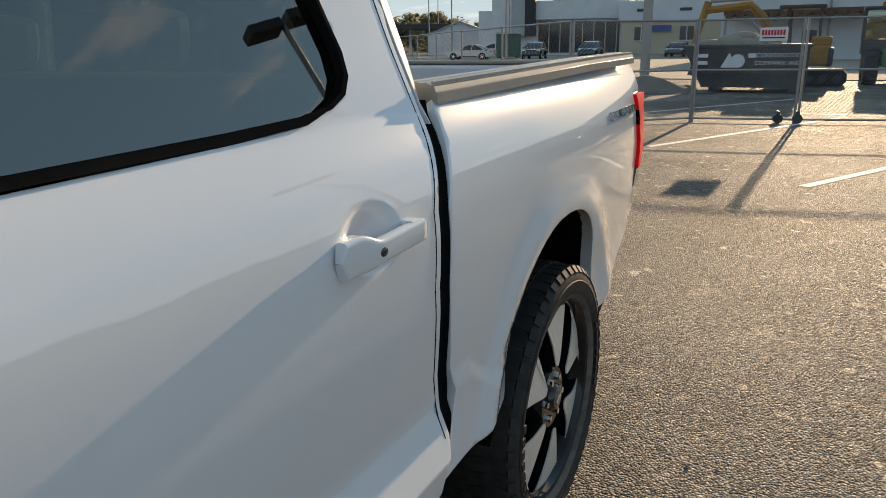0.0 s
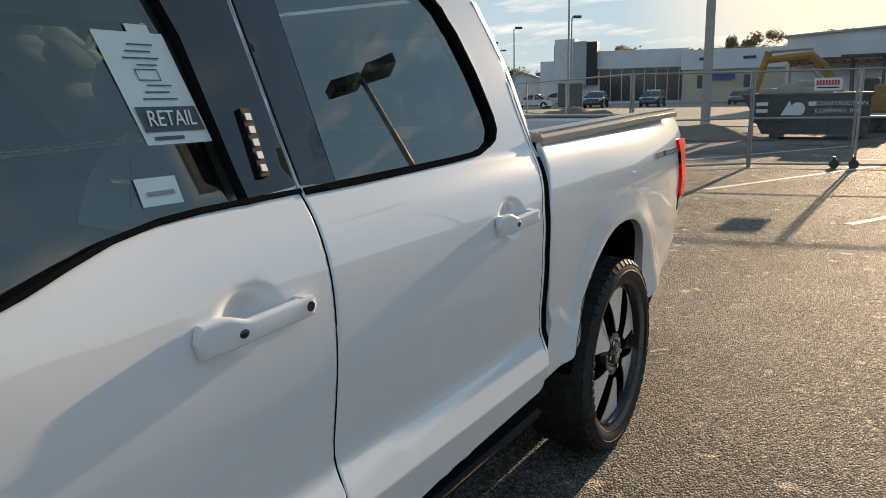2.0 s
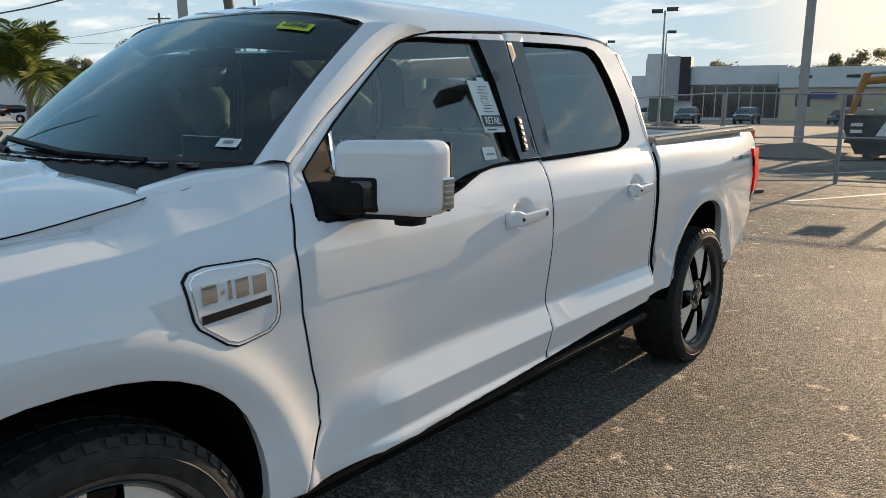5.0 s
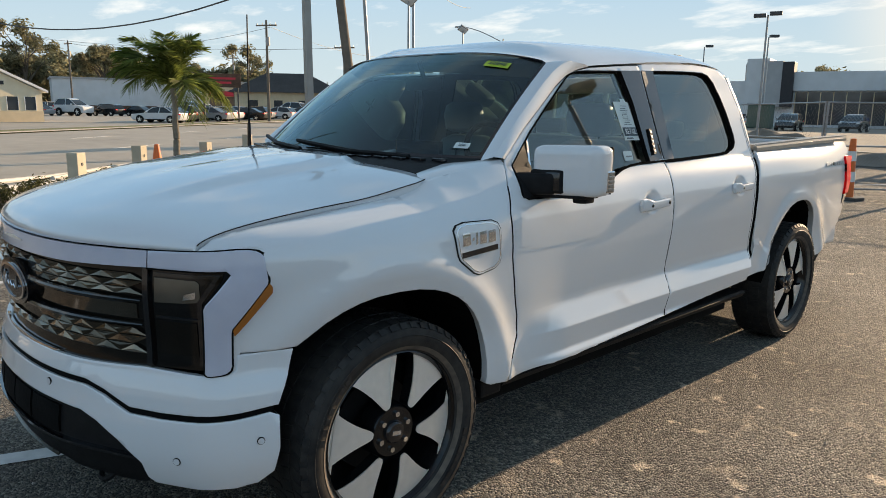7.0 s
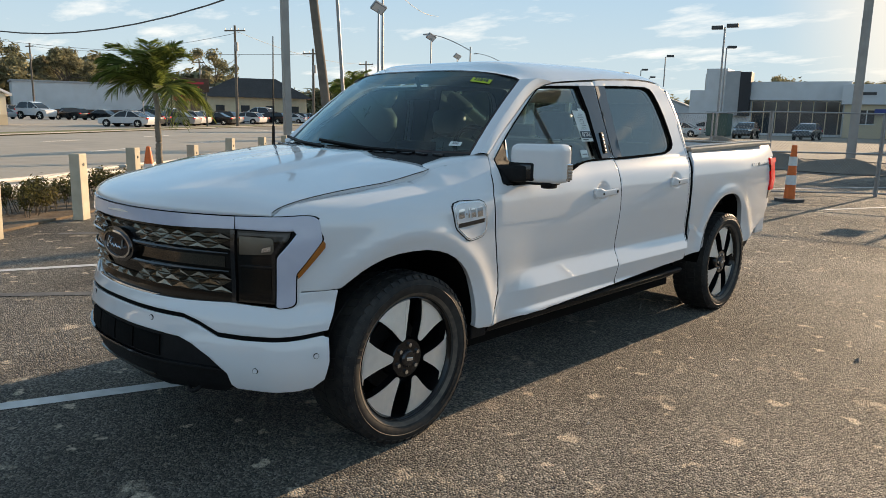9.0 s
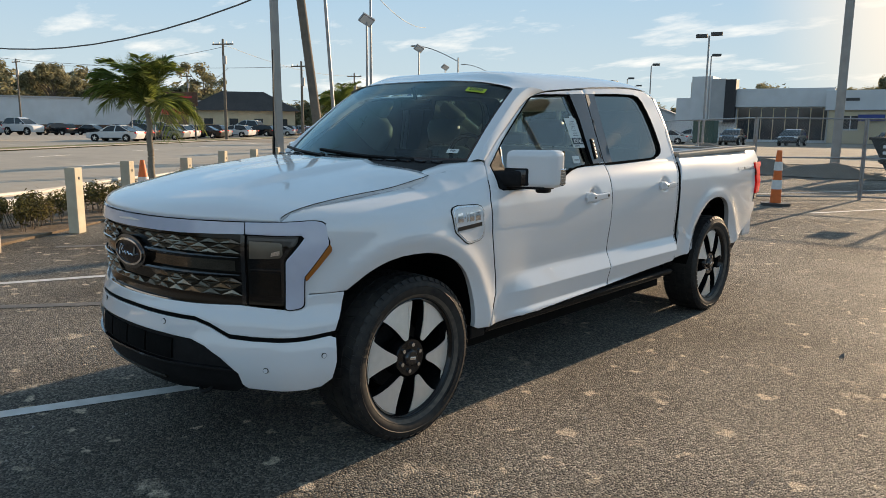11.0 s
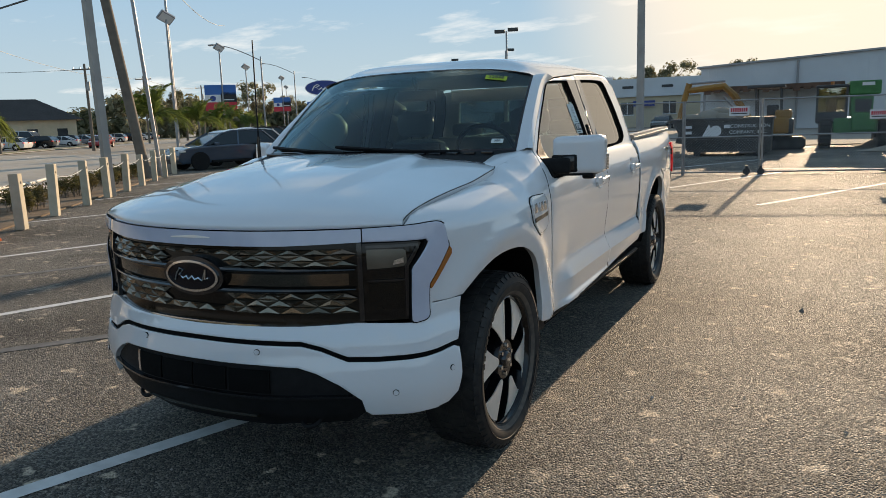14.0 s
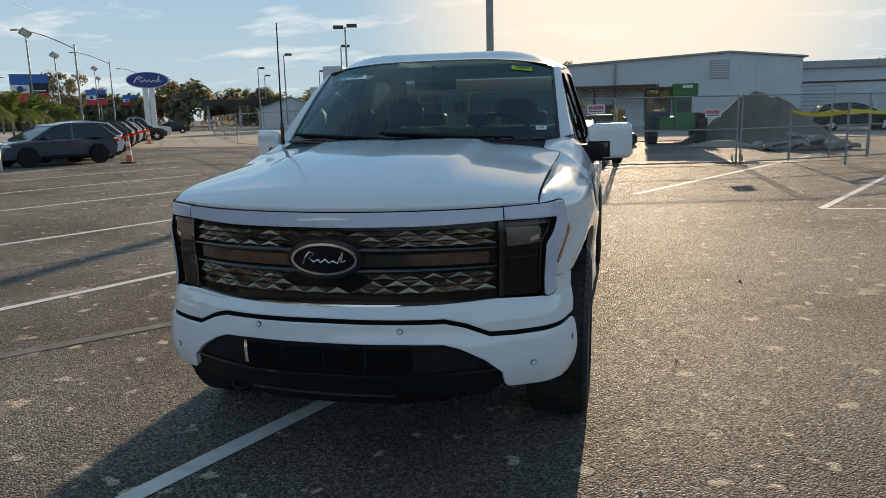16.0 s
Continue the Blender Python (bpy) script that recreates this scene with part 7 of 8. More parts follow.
P_BLUE, P_BLACK, P_WHITE, P_SILVER, P_GOLD, P_RED = paint("slate_blue_paint", (.040, .064, .095)), paint("black_car_paint", (.012, .013, .015)), paint("white_car_paint", (.72, .72, .72)), paint("silver_car_paint", (.34, .35, .36)), paint("gold_car_paint", (.40, .32, .16)), paint("red_car_paint", (.36, .02, .02))
suv_blue = car("slate blue compact SUV parked by the barrier posts", P_BLUE, 4.3, 1.78, 1.50, "suv", "car")
suv_white = car("white compact SUV parked in a row", P_WHITE, 4.4, 1.8, 1.55, "suv", "car")
suv_black = car("black SUV parked in a row", P_BLACK, 4.5, 1.84, 1.60, "suv", "car")
sedan_black = car("black sedan on the lot", P_BLACK, 4.8, 1.82, 1.42, "sedan", "car")
sedan_white = car("white sedan in the lot across the road", P_WHITE, 4.7, 1.82, 1.43, "sedan", "car")
sedan_silver = car("silver sedan in the lot across the road", P_SILVER, 4.7, 1.82, 1.43, "sedan", "car")
pickup = car("white pickup in the lot across the road", P_WHITE, 5.6, 1.95, 1.85, "truck", "pickup truck")
van = car("white van in the lot across the road", P_WHITE, 5.4, 2.0, 2.3, "suv", "van")
gold_truck = car("dark champagne pickup crossing on the road", paint("champagne_paint", (.22, .185, .14)), 5.7, 2.0, 1.85, "truck", "pickup truck")
sedan_red = car("red sedan on the road", P_RED, 4.5, 1.8, 1.42, "sedan", "car")


def put_car(ob, x, y, az, first=[]):
    m = pose(x, y, .016, 0, 0, az)
    if ob.name not in first:
        first.append(ob.name)
        ob.matrix_world = m
    else:
        copy_thing(ob, m)


nose = math.degrees(math.atan2(-PA.y, -PA.x))      # nose towards the posts
stall = 70.0
put_car(suv_blue, -19.15, 19.35, stall)
for k, ob in enumerate((suv_white, suv_black, suv_black, suv_white, suv_black, suv_white, suv_white, suv_black, suv_white, suv_black, suv_black, suv_white)):
    q = Vector((-20.9, 22.0, 0)) + Vector((-.548, .836, 0)) * (k * 3.2)
    put_car(ob, q.x, q.y, stall)
for k in range(5):
    q = Vector((-36, 47.5, 0)) + UA * (k * 3.4)
    put_car((suv_black, pickup, suv_white, suv_black, pickup)[k], q.x, q.y, nose + 180)
put_car(sedan_black, -51.2, 74.7, 34)
r = random.Random(5)
far = [sedan_white, sedan_silver, sedan_black, suv_white, suv_black, pickup, van]
for k in range(36):
    q = W(52 + k * 3.1, 28.6 + .8 * ((k * 7) % 3))
    put_car(far[(k * 2) % 5], q.x, q.y, nose)
for k in range(9):
    put_car(far[(k * 5 + 1) % 7], -103 + 1.25 * k, 27 + 4.0 * k, 20 + r.uniform(-8, 8) + 180 * (k % 2))
for k in range(12):
    put_car(far[(k * 3 + 2) % 7], -124 + 1.1 * k, 30 + 4.1 * k, 15 + r.uniform(-8, 8) + 180 * (k % 3 == 0))
put_car(sedan_red, *tuple(W(78, 18))[:2], math.degrees(math.atan2(UA.y, UA.x)))
put_car(gold_truck, -92, 6, 20)
for x, y, az in ((-30, 68, 10), (-24, 70, 100), (-33, 80, 30), (-19, 72, 95), (14.6, 43.2, 178), (-12, 78, 90)):
    put_car(suv_black if x > 0 else far[int(abs(x)) % 5], x, y, az)

# ---------------------------------------------------------------- chain-link fence
def fence_run(a, b, h=1.82, signs=(), wheels=False, label="galvanised chain-link temporary fence panel", mesh_step=.075, post_r=.024, wire_r=.0022):
    """One fence panel from a to b, with its frame and woven wire."""
    a, b = Vector((*a, 0)), Vector((*b, 0))
    L = (b - a).length
    az = math.atan2(b.y - a.y, b.x - a.x)
    th = thing("chain_link_fence", label, "fence", Matrix.Translation((a.x, a.y, ground_z(a.x, a.y))) @ Matrix.Rotation(az, 4, "Z"), "fence panels")
    for x in (0, L):
        part("fence_post", new_tube((x, 0, 0), (x, 0, h + .02), post_r, n=8), GALV, th, smooth=True)
    for z in (.07, h * .52, h):
        part("rail", new_tube((0, 0, z), (L, 0, z), post_r * .75, n=8), GALV, th, smooth=True)
    bm = bmesh.new()
    n = int((L + h) / mesh_step)
    for k in range(n):
        for s in (1, -1):
            x0 = k * mesh_step - (h if s > 0 else 0)
            p0, p1 = [x0, .08], [x0 + h, h]
            if p0[0] < 0:
                p0 = [0, .08 - x0]
            if p1[0] > L:
                p1 = [L, h - (x0 + h - L)]
            if p1[1] <= p0[1] + .02 or p0[0] > L:
                continue
            q = [(x, z) if s > 0 else (x, h + .08 - z) for x, z in (p0, p1)]
            d = Vector((q[1][0] - q[0][0], 0, q[1][1] - q[0][1])).normalized()
            u = Vector((-d.z, 0, d.x)) * wire_r
            v = Vector((0, wire_r, 0))
            A, B = Vector((q[0][0], 0, q[0][1])), Vector((q[1][0], 0, q[1][1]))
            vs = [bm.verts.new(w) for w in (A + u, A - u * .5 + v, A - u * .5 - v, B + u, B - u * .5 + v, B - u * .5 - v)]
            for i in range(3):
                bm.faces.new((vs[i], vs[(i + 1) % 3], vs[3 + (i + 1) % 3], vs[3 + i]))
    part("wire_mesh", bm, GALV if mesh_step < .1 else GALV_DULL, th, "woven chain-link wire", kind="stuff")
    for x, z, w, hh in signs:
        sg = part("fence_sign", new_box(x - w, x + w, -.035, -.028, z - hh, z + hh, .002), SIGN_WHITE, th, "white hire sign with a row of red marks")
        for k in range(8):
            x0 = x - w * .86 + k * w * .215
            part("sign_mark", new_box(x0, x0 + w * .15, -.040, -.036, z - hh * .15, z + hh * .65), SIGN_RED, sg)
        part("sign_bar", new_box(x - w * .8, x + w * .8, -.040, -.036, z - hh * .62, z - hh * .42), SIGN_BLACK, sg)
    if wheels:
        for x in (L - .28, L + .05):
            part("caster", new_tube((x, -.05, .085), (x, .05, .085), .085, n=14), DARK_STEEL, th)
            part("caster_fork", new_box(x - .03, x + .03, -.06, .06, .10, .22, .01), DARK_STEEL, th)
    return th


fence_run((-2.45, 14.4), (-.66, 16.05), signs=())
fence_run((-.62, 16.05), (1.10, 16.38), signs=((1.26, 1.56, .23, .115),), wheels=True)
fence_run((1.16, 16.4), (4.30, 17.2), signs=((2.55, 1.38, .21, .11),))
fence_run((4.40, 17.2), (8.2, 19.6))
fence_run((8.2, 19.6), (12.5, 22.6))
fence_run((12.5, 22.6), (18.0, 26.0))
for a, b in (((-2.5, 14.4), (-5.2, 17.7)), ((-5.2, 17.7), (-7.9, 21.1)), ((-7.9, 21.1), (-10.6, 24.6)), ((-10.6, 24.6), (-13.4, 28.2)), ((-13.4, 28.2), (-17.3, 32.6)), ((-17.3, 32.6), (-21.4, 37.0)), ((-21.4, 37.0), (-28, 47)), ((-28, 47), (-36, 59))):
    fence_run(a, b, mesh_step=.22, wire_r=.0014)
for x in (4.3, 4.55):
    stand = thing("steel_stand", "rusty crossed steel fence stand on asphalt", "stand", pose(x - .1, 17.2, 0, 0, 0, 20 * (x - 4.3)), "fence stands")
    part("flat_bar", new_box(-.45, .45, -.03, .03, 0, .035, .008), DARK_STEEL, stand)
    part("flat_bar", new_box(-.05, .05, -.35, .35, .035, .065, .008), DARK_STEEL, stand)
    part("spigot", new_tube((0, 0, .06), (0, 0, .22), .02, n=8), DARK_STEEL, stand)
stakes = [(5.8, 18.1), (6.75, 16.4), (7.05, 19.0), (8.7, 21.1), (10.2, 18.6)]
for x, y in stakes:
    tagged(part("stake", new_tube((x, y, 0), (x, y, 1.56), .03, n=8), GALV), "steel stake standing in the asphalt", "stake", "stakes")
for (x0, y0), (x1, y1) in (((5.8, 18.1), (6.75, 16.4)), ((6.75, 16.4), (10.2, 18.6)), ((5.8, 18.1), (7.05, 19.0)), ((7.05, 19.0), (8.7, 21.1))):
    bm = bmesh.new()
    rows_ = []
    for t in range(13):
        q = Vector((x0, y0, 1.36)).lerp(Vector((x1, y1, 1.33)), t / 12) - Vector((0, 0, .10 * math.sin(math.pi * t / 12)))
        rows_.append((bm.verts.new(q + Vector((0, 0, .04))), bm.verts.new(q + Vector((.012, 0, -.04)))))
    for u, v in zip(rows_, rows_[1:]):
        bm.faces.new((u[0], v[0], v[1], u[1]))
    tagged(part("barrier_tape", bm, TAPE), "yellow barrier tape between steel stakes", "tape", "tapes")

# ---------------------------------------------------------------- dumpster
d = thing("dumpster", "black construction dumpster with white lettering, heaped with sacks", "dumpster", pose(-.62, 24.5, 0, 0, 0, 1))
bm = bmesh.new()
prism(bm, [(-1.12, .14), (-1.68, 1.25), (1.66, 1.25), (1.62, .14)], "y", 0, 2.2)
part("bin", bm, DUMP_BLACK, d)
part("top_rim", new_box(-1.74, 1.72, -.05, 2.25, 1.24, 1.33, .02), DUMP_BLACK, d)
for k in range(6):
    part("rib", new_box(-1.06 + k * .52, -.99 + k * .52, -.05, .0, .16, .52, .01), DUMP_BLACK, d)
part("waist_bar", new_box(-1.42, 1.64, -.06, .0, .52, .60, .01), DUMP_BLACK, d)
for x in (-.8, 1.3):
    part("skid", new_box(x - .12, x + .12, .1, 2.1, 0, .17), DARK_STEEL, d)
tri = part("logo_shape", new_prism([(-.62, .70), (-.22, .70), (-.40, 1.12)], "y", -.075, -.066), SIGN_WHITE, d)
part("logo_disc", revolve([(0, -.08), (.19, -.08), (.19, -.07)], 24, "y", (-.17, 0, .88)), SIGN_WHITE, d)
part("logo_bar", new_box(-1.30, -.98, -.075, -.066, .98, 1.08), SIGN_WHITE, d)
part("logo_bar", new_box(-1.30, -.98, -.075, -.066, .78, .88), SIGN_WHITE, d)
part("initials_bar", new_box(.10, .30, -.075, -.066, .97, 1.09), SIGN_WHITE, d)
for text, x, z in (("CONSTRUCTION", .95, 1.03), ("COMPANY, INC.", .88, .82)):
    words(text, .165, pose(x, -.082, z, 90, 0, 0), SIGN_WHITE, d, depth=.004)
r = random.Random(8)
for k in range(6):
    bm = bmesh.new()
    bmesh.ops.create_icosphere(bm, subdivisions=2, radius=1)
    for v in bm.verts:
        v.co = Vector((v.co.x * .45, v.co.y * .38, v.co.z * .22)) * (1 + .18 * noise.noise(v.co * 2 + Vector((k, 0, 0))))
    ob = tagged(part("debris_sack", bm, SAND, smooth=True), "pale sack of rubble heaped in a dumpster", "sack", "sacks")
    ob.matrix_world = pose(-1.57 + .25 * k, 25.3 + .3 * (k % 2), 1.28 + .10 * (k % 2) + (.12 if 1 < k < 4 else 0), r.uniform(-12, 12), r.uniform(-12, 12), r.uniform(0, 90))


# ---------------------------------------------------------------- machines
def excavator(m):
    th = thing("excavator", "yellow tracked mini excavator with bent boom and open canopy", "excavator", m)
    for s in (-1, 1):
        bm = bmesh.new()
        prism(bm, [(-.5, .12), (-.35, 0), (1.6, 0), (1.75, .12), (1.75, .38), (1.6, .5), (-.35, .5), (-.5, .38)], "y", s * .45, s * .80)
        tr = part("track", bm, RUBBER, th)
        for k in range(5):
            part("roller", new_tube((-.2 + k * .42, s * .44, .22), (-.2 + k * .42, s * .82, .22), .13, n=12), DARK_STEEL, tr)
    part("turntable", new_tube((0, 0, .45), (0, 0, .65), .5, n=20), DARK_STEEL, th)
    part("house", new_box(-.1, 1.15, -.72, .72, .62, 1.28, .08), YELLOW_MACHINE, th)
    part("engine_cover", new_box(.62, 1.22, -.72, .72, 1.2, 1.55, .10), YELLOW_MACHINE, th)
    part("counterweight", new_box(1.0, 1.30, -.7, .7, .6, 1.2, .08), DARK_STEEL, th)
    for x in (-.05, .85):
        for s in (-.62, .62):
            part("canopy_post", new_tube((x, s, 1.2), (x - .05, s * .95, 2.42), .035, n=8), DARK_STEEL, th)
    part("canopy", new_box(-.42, .95, -.72, .72, 2.40, 2.52, .04), DARK_STEEL, th)
    part("operator_seat", new_box(.30, .75, -.25, .25, 1.28, 1.75, .06), DARK_STEEL, th)
    bm = bmesh.new()
    sweep(bm, [(-.2, 0, .95), (-.55, 0, 1.5), (-.95, 0, 2.2), (-1.35, 0, 2.58), (-2.1, 0, 2.52), (-2.75, 0, 2.46)], lambda t: .16 - .04 * t, 8)
    boom = part("boom", bm, YELLOW_MACHINE, th)
    bm = bmesh.new()
    sweep(bm, [(-2.72, 0, 2.75), (-2.85, 0, 2.3), (-3.05, 0, 1.5), (-3.10, 0, .95)], lambda t: .13 - .03 * t, 8)
    part("stick", bm, YELLOW_MACHINE, th)
    part("boom_ram", new_tube((-.35, .16, 1.0), (-1.35, .10, 2.15), .05, n=8), GALV, boom)
    part("stick_ram", new_tube((-1.3, 0, 2.78), (-2.65, 0, 2.74), .05, n=8), GALV, boom)
    bm = bmesh.new()
    prism(bm, [(-3.25, 1.0), (-2.85, 1.0), (-2.65, .55), (-2.85, .25), (-3.2, .30), (-3.05, .7)], "y", -.30, .30)
    part("bucket", bm, DARK_STEEL, th)
    part("blade", new_box(-.85, -.75, -.85, .85, .08, .45, .02), YELLOW_MACHINE, th)
    part("work_lamp", new_box(-.30, -.22, -.3, .3, 2.36, 2.43, .01), SIGN_WHITE, th)


excavator(pose(.32, 29.2, 0, 0, 0, 0))
t_ = thing("telehandler", "green telescopic handler with lit cab and large tyres", "telehandler", pose(3.72, 30.2, 0, 0, 0, 0))
for x in (-.98, 1.05):
    for y in (-.35, 2.3):
        w = part("tyre", revolve([(.30, -.20), (.52, -.22), (.62, -.17), (.64, 0), (.62, .17), (.52, .22), (.30, .20)], 26, "x", (x, y, .64)), RUBBER, t_, smooth=True)
        part("rim", new_tube((x - .16, y, .64), (x + .16, y, .64), .31, n=16), DARK_STEEL, w)
        for k in range(16):
            a = 2 * math.pi * k / 16
            part("lug", new_box(x - .2, x + .2, y + .63 * math.cos(a) - .03, y + .63 * math.cos(a) + .03, .64 + .63 * math.sin(a) - .03, .64 + .63 * math.sin(a) + .03), RUBBER, w)
part("chassis", new_box(-.72, .80, -.75, 3.0, .55, 1.15, .06), GREEN_MACHINE, t_)
part("engine_box", new_box(-.10, .72, -.95, -.15, .62, 1.30, .08), GREEN_MACHINE, t_)
cb = part("cab", new_box(-1.35, -.25, -.72, .25, .95, 1.40, .07), DARK_STEEL, t_)
part("cab_roof", new_box(-1.38, -.22, -.75, .28, 2.32, 2.44, .05), DARK_STEEL, cb)
for x_ in (-1.31, -.29):
    for y_ in (-.68, .21):
        part("cab_post", new_box(x_ - .04, x_ + .04, y_ - .04, y_ + .04, 1.36, 2.36, .01), DARK_STEEL, cb)
part("cab_seat", new_box(-1.0, -.6, -.25, .1, 1.38, 1.95, .08), DARK_STEEL, cb)
part("cab_window", new_box(-1.27, -.33, -.70, -.69, 1.40, 2.32), GLASS_SIDE, cb)
part("cab_window", new_box(-1.27, -.33, .20, .21, 1.40, 2.32), GLASS_DARK, cb)
part("boom_base", new_box(-.15, .62, -.6, .55, 1.2, 2.42, .06), GREEN_MACHINE, t_)
part("boom_head", new_box(-.22, .85, -.7, 2.8, 2.02, 2.55, .05), GREEN_MACHINE, t_)
part("name_bar", new_box(.20, .62, -.722, -.705, 2.36, 2.48), SIGN_WHITE, t_)
part("beacon", new_tube((-.8, -.2, 2.42), (-.8, -.2, 2.58), .07, n=10), AMBER, t_)
part("grille_box", new_box(.0, .55, -.62, -.605, 1.35, 1.85), DARK_STEEL, t_)


def mound(name, x, y, rx, ry, h, mat, label, seed, rough=.25):
    """An uneven heap."""
    rows_, n, m = [], 18, 34
    for i in range(n + 1):
        t = i / n
        row = []
        for k in range(m + 1):
            a = 2 * math.pi * (k % m) / m
            rr = t * (1 + .12 * noise.noise(Vector((math.cos(a) * 1.3, math.sin(a) * 1.3, seed))))
            px, py = rr * rx * math.cos(a), rr * ry * math.sin(a)
            z = h * (math.cos(min(t, 1) * math.pi) * .5 + .5) ** .9 * (1 + rough * noise.noise(Vector((px * .9, py * .9, seed)))) + .10 * h * noise.noise(Vector((px * 2.6, py * 2.6, seed + 3))) * (1 - t)
            row.append((x + px, y + py, max(z, -.03 if t == 1 else 0)))
        rows_.append(row)
    return tagged(grid_sheet(name, rows_, mat, None, ref=(x, y, -5)), label, "heap", kind="")


mound("excavated_mound", 7.55, 31.5, 3.7, 2.2, 2.05, DIRT, "tall dark heap of excavated earth by a wall", 1.0)
mound("earth_mound", -6.4, 24.8, 2.6, 1.1, .62, DIRT, "low brown heap of sandy earth behind the fence", 2.0, .5)
mound("earth_mound", -3.6, 24.4, 2.4, 1.0, .42, DIRT, "low brown heap of sandy earth behind the fence", 3.0, .5)
mound("earth_mound", -10.5, 31.0, 3.6, 1.4, .85, DIRT, "low brown heap of sandy earth behind the fence", 4.0, .5)
mound("earth_mound", -8.6, 27.6, 2.6, 1.2, .62, DIRT, "low brown heap of sandy earth behind the fence", 6.0, .5)
mound("earth_mound", 5.2, 27.0, 1.6, .8, .22, SAND, "low spill of pale sand on asphalt", 5.0, .5)
r = random.Random(21)
for k in range(34):
    x, y = r.gauss(7.6, .95), r.gauss(24.2, .55)
    bm = bmesh.new()
    s = r.uniform(.14, .42)
    prism(bm, [(s * r.uniform(.6, 1.2) * math.cos(a), s * r.uniform(.6, 1.2) * math.sin(a)) for a in (0.2, 1.3, 2.5, 3.6, 5.0)], "z", 0, r.uniform(.07, .14))
    ob = tagged(part("concrete_slab", bm, RUBBLE), "broken slab of concrete in a rubble heap", "rubble", "rubble pieces")
    ob.matrix_world = pose(x, y, .05 + max(0, .34 - .25 * abs(x - 7.6)) * r.random(), r.uniform(-28, 28), r.uniform(-28, 28), r.uniform(0, 360))


# ---------------------------------------------------------------- buildings
def wall_mesh(th, name, pts, axis, d0, d1, mat, label=""):
    return part(name, new_prism(pts, axis, d0, d1), mat, th, label)


BACK = Matrix.Translation((1.3, -3.4, 1.5)) @ Matrix.Diagonal((1.668, 1.668, 1.668, 1)) @ Matrix.Translation((-1.3, 3.4, -1.5))
b = thing("metal_building", "large white gabled metal building with a rust-edged lean-to", "building", BACK)
wall_mesh(b, "gable_wall", [(-3.3, 0), (10.4, 0), (10.4, 3.9), (6.9, 4.26), (-3.3, 3.78)], "y", 37.0, 37.3, WALL_WHITE)
wall_mesh(b, "side_wall", [(37.3, 0), (60, 0), (60, 4.0), (37.3, 4.0)], "x", 10.1, 10.4, WALL_WHITE)
wall_mesh(b, "side_wall", [(37.3, 0), (60, 0), (60, 3.6), (37.3, 3.6)], "x", -3.3, -3.0, WALL_WHITE)
bm = bmesh.new()
prism(bm, [(-3.5, 3.77), (6.9, 4.27), (10.6, 3.9), (10.6, 3.98), (6.9, 4.36), (-3.5, 3.86)], "y", 36.85, 60)
part("roof", bm, WALL_GREY, b)
for k in range(34):
    x = -3.0 + k * .4
    part("cladding_rib", new_box(x, x + .05, 36.975, 37.0, .1, (3.76 + (x + 3.3) * .047) if x < 6.9 else (4.22 - (x - 6.9) * .10)), WALL_WHITE, b)
vent = part("louvre", new_box(5.98, 6.88, 36.94, 37.0, 3.0, 3.9, .01), WALL_GREY, b)
for k in range(7):
    part("slat", new_box(6.03, 6.83, 36.92, 36.945, 3.07 + k * .12, 3.12 + k * .12), WALL_WHITE, vent)
part("downpipe", new_tube((1.2, 36.93, 0), (1.2, 36.93, 3.9), .05, n=8), GALV, b)
lean = part("lean_to_roof", new_box(-3.0, 3.2, 35.2, 37.0, 2.55, 2.75, .02), ROOF_RUST, b)
for k in range(14):
    part("torn_edge", new_box(-2.9 + k * .44, -2.6 + k * .44, 35.15, 35.25, 2.40 + .05 * (k % 3), 2.62, .01), ROOF_RUST, lean)
part("lean_to_post", new_tube((-2.9, 35.3, 0), (-2.9, 35.3, 2.55), .06, n=8), GALV, b)
part("lean_to_post", new_tube((3.1, 35.3, 0), (3.1, 35.3, 2.55), .06, n=8), GALV, b)

b = thing("low_building", "long low white block building with a roller door", "building", BACK)
part("wall", new_box(10.6, 40, 42, 50, 0, 3.55), WALL_WHITE, b)
part("roof_band", new_box(10.4, 40.2, 41.8, 50.2, 3.55, 3.95, .02), WALL_GREY, b)
dr = part("roller_door", new_box(11.0, 13.3, 41.95, 42.0, 0, 2.6), WALL_GREY, b)
for k in range(12):
    part("door_slat", new_box(11.05, 13.25, 41.93, 41.955, .05 + k * .21, .22 + k * .21), WALL_WHITE, dr)
for x in (16.5, 21, 26):
    wn_ = part("window", new_box(x, x + 1.0, 41.95, 42.0, 1.4, 2.4), WINDOW_DARK, b)
    part("window_frame", new_box(x - .06, x + 1.06, 41.93, 41.96, 1.33, 1.40), GALV, wn_)
part("conduit", new_box(10.6, 40, 41.94, 41.99, 2.75, 2.83), ROOF_RUST, b)

b = thing("workshop_building", "long white and tan workshop with small windows", "building", pose(-21.5, 93, 0, 0, 0, 6) @ Matrix.Diagonal((1.75, 1.75, 1.65, 1)))
part("lower_wall", new_box(0, 20, 0, 8, 0, 2.35), WALL_TAN, b)
part("upper_wall", new_box(-.2, 20.2, -.2, 8.2, 2.35, 3.75, .02), WALL_WHITE, b)
for x in (.9, 3.9, 6.6, 9.9, 13, 16.4):
    w_ = part("window", new_box(x, x + .9, -.05, .0, 1.0, 1.95), WINDOW_DARK, b)
    part("window_frame", new_box(x - .06, x + .96, -.07, -.04, .93, 1.0), SIGN_WHITE, w_)
    part("window_frame", new_box(x + .42, x + .48, -.07, -.04, 1.0, 1.95), SIGN_WHITE, w_)
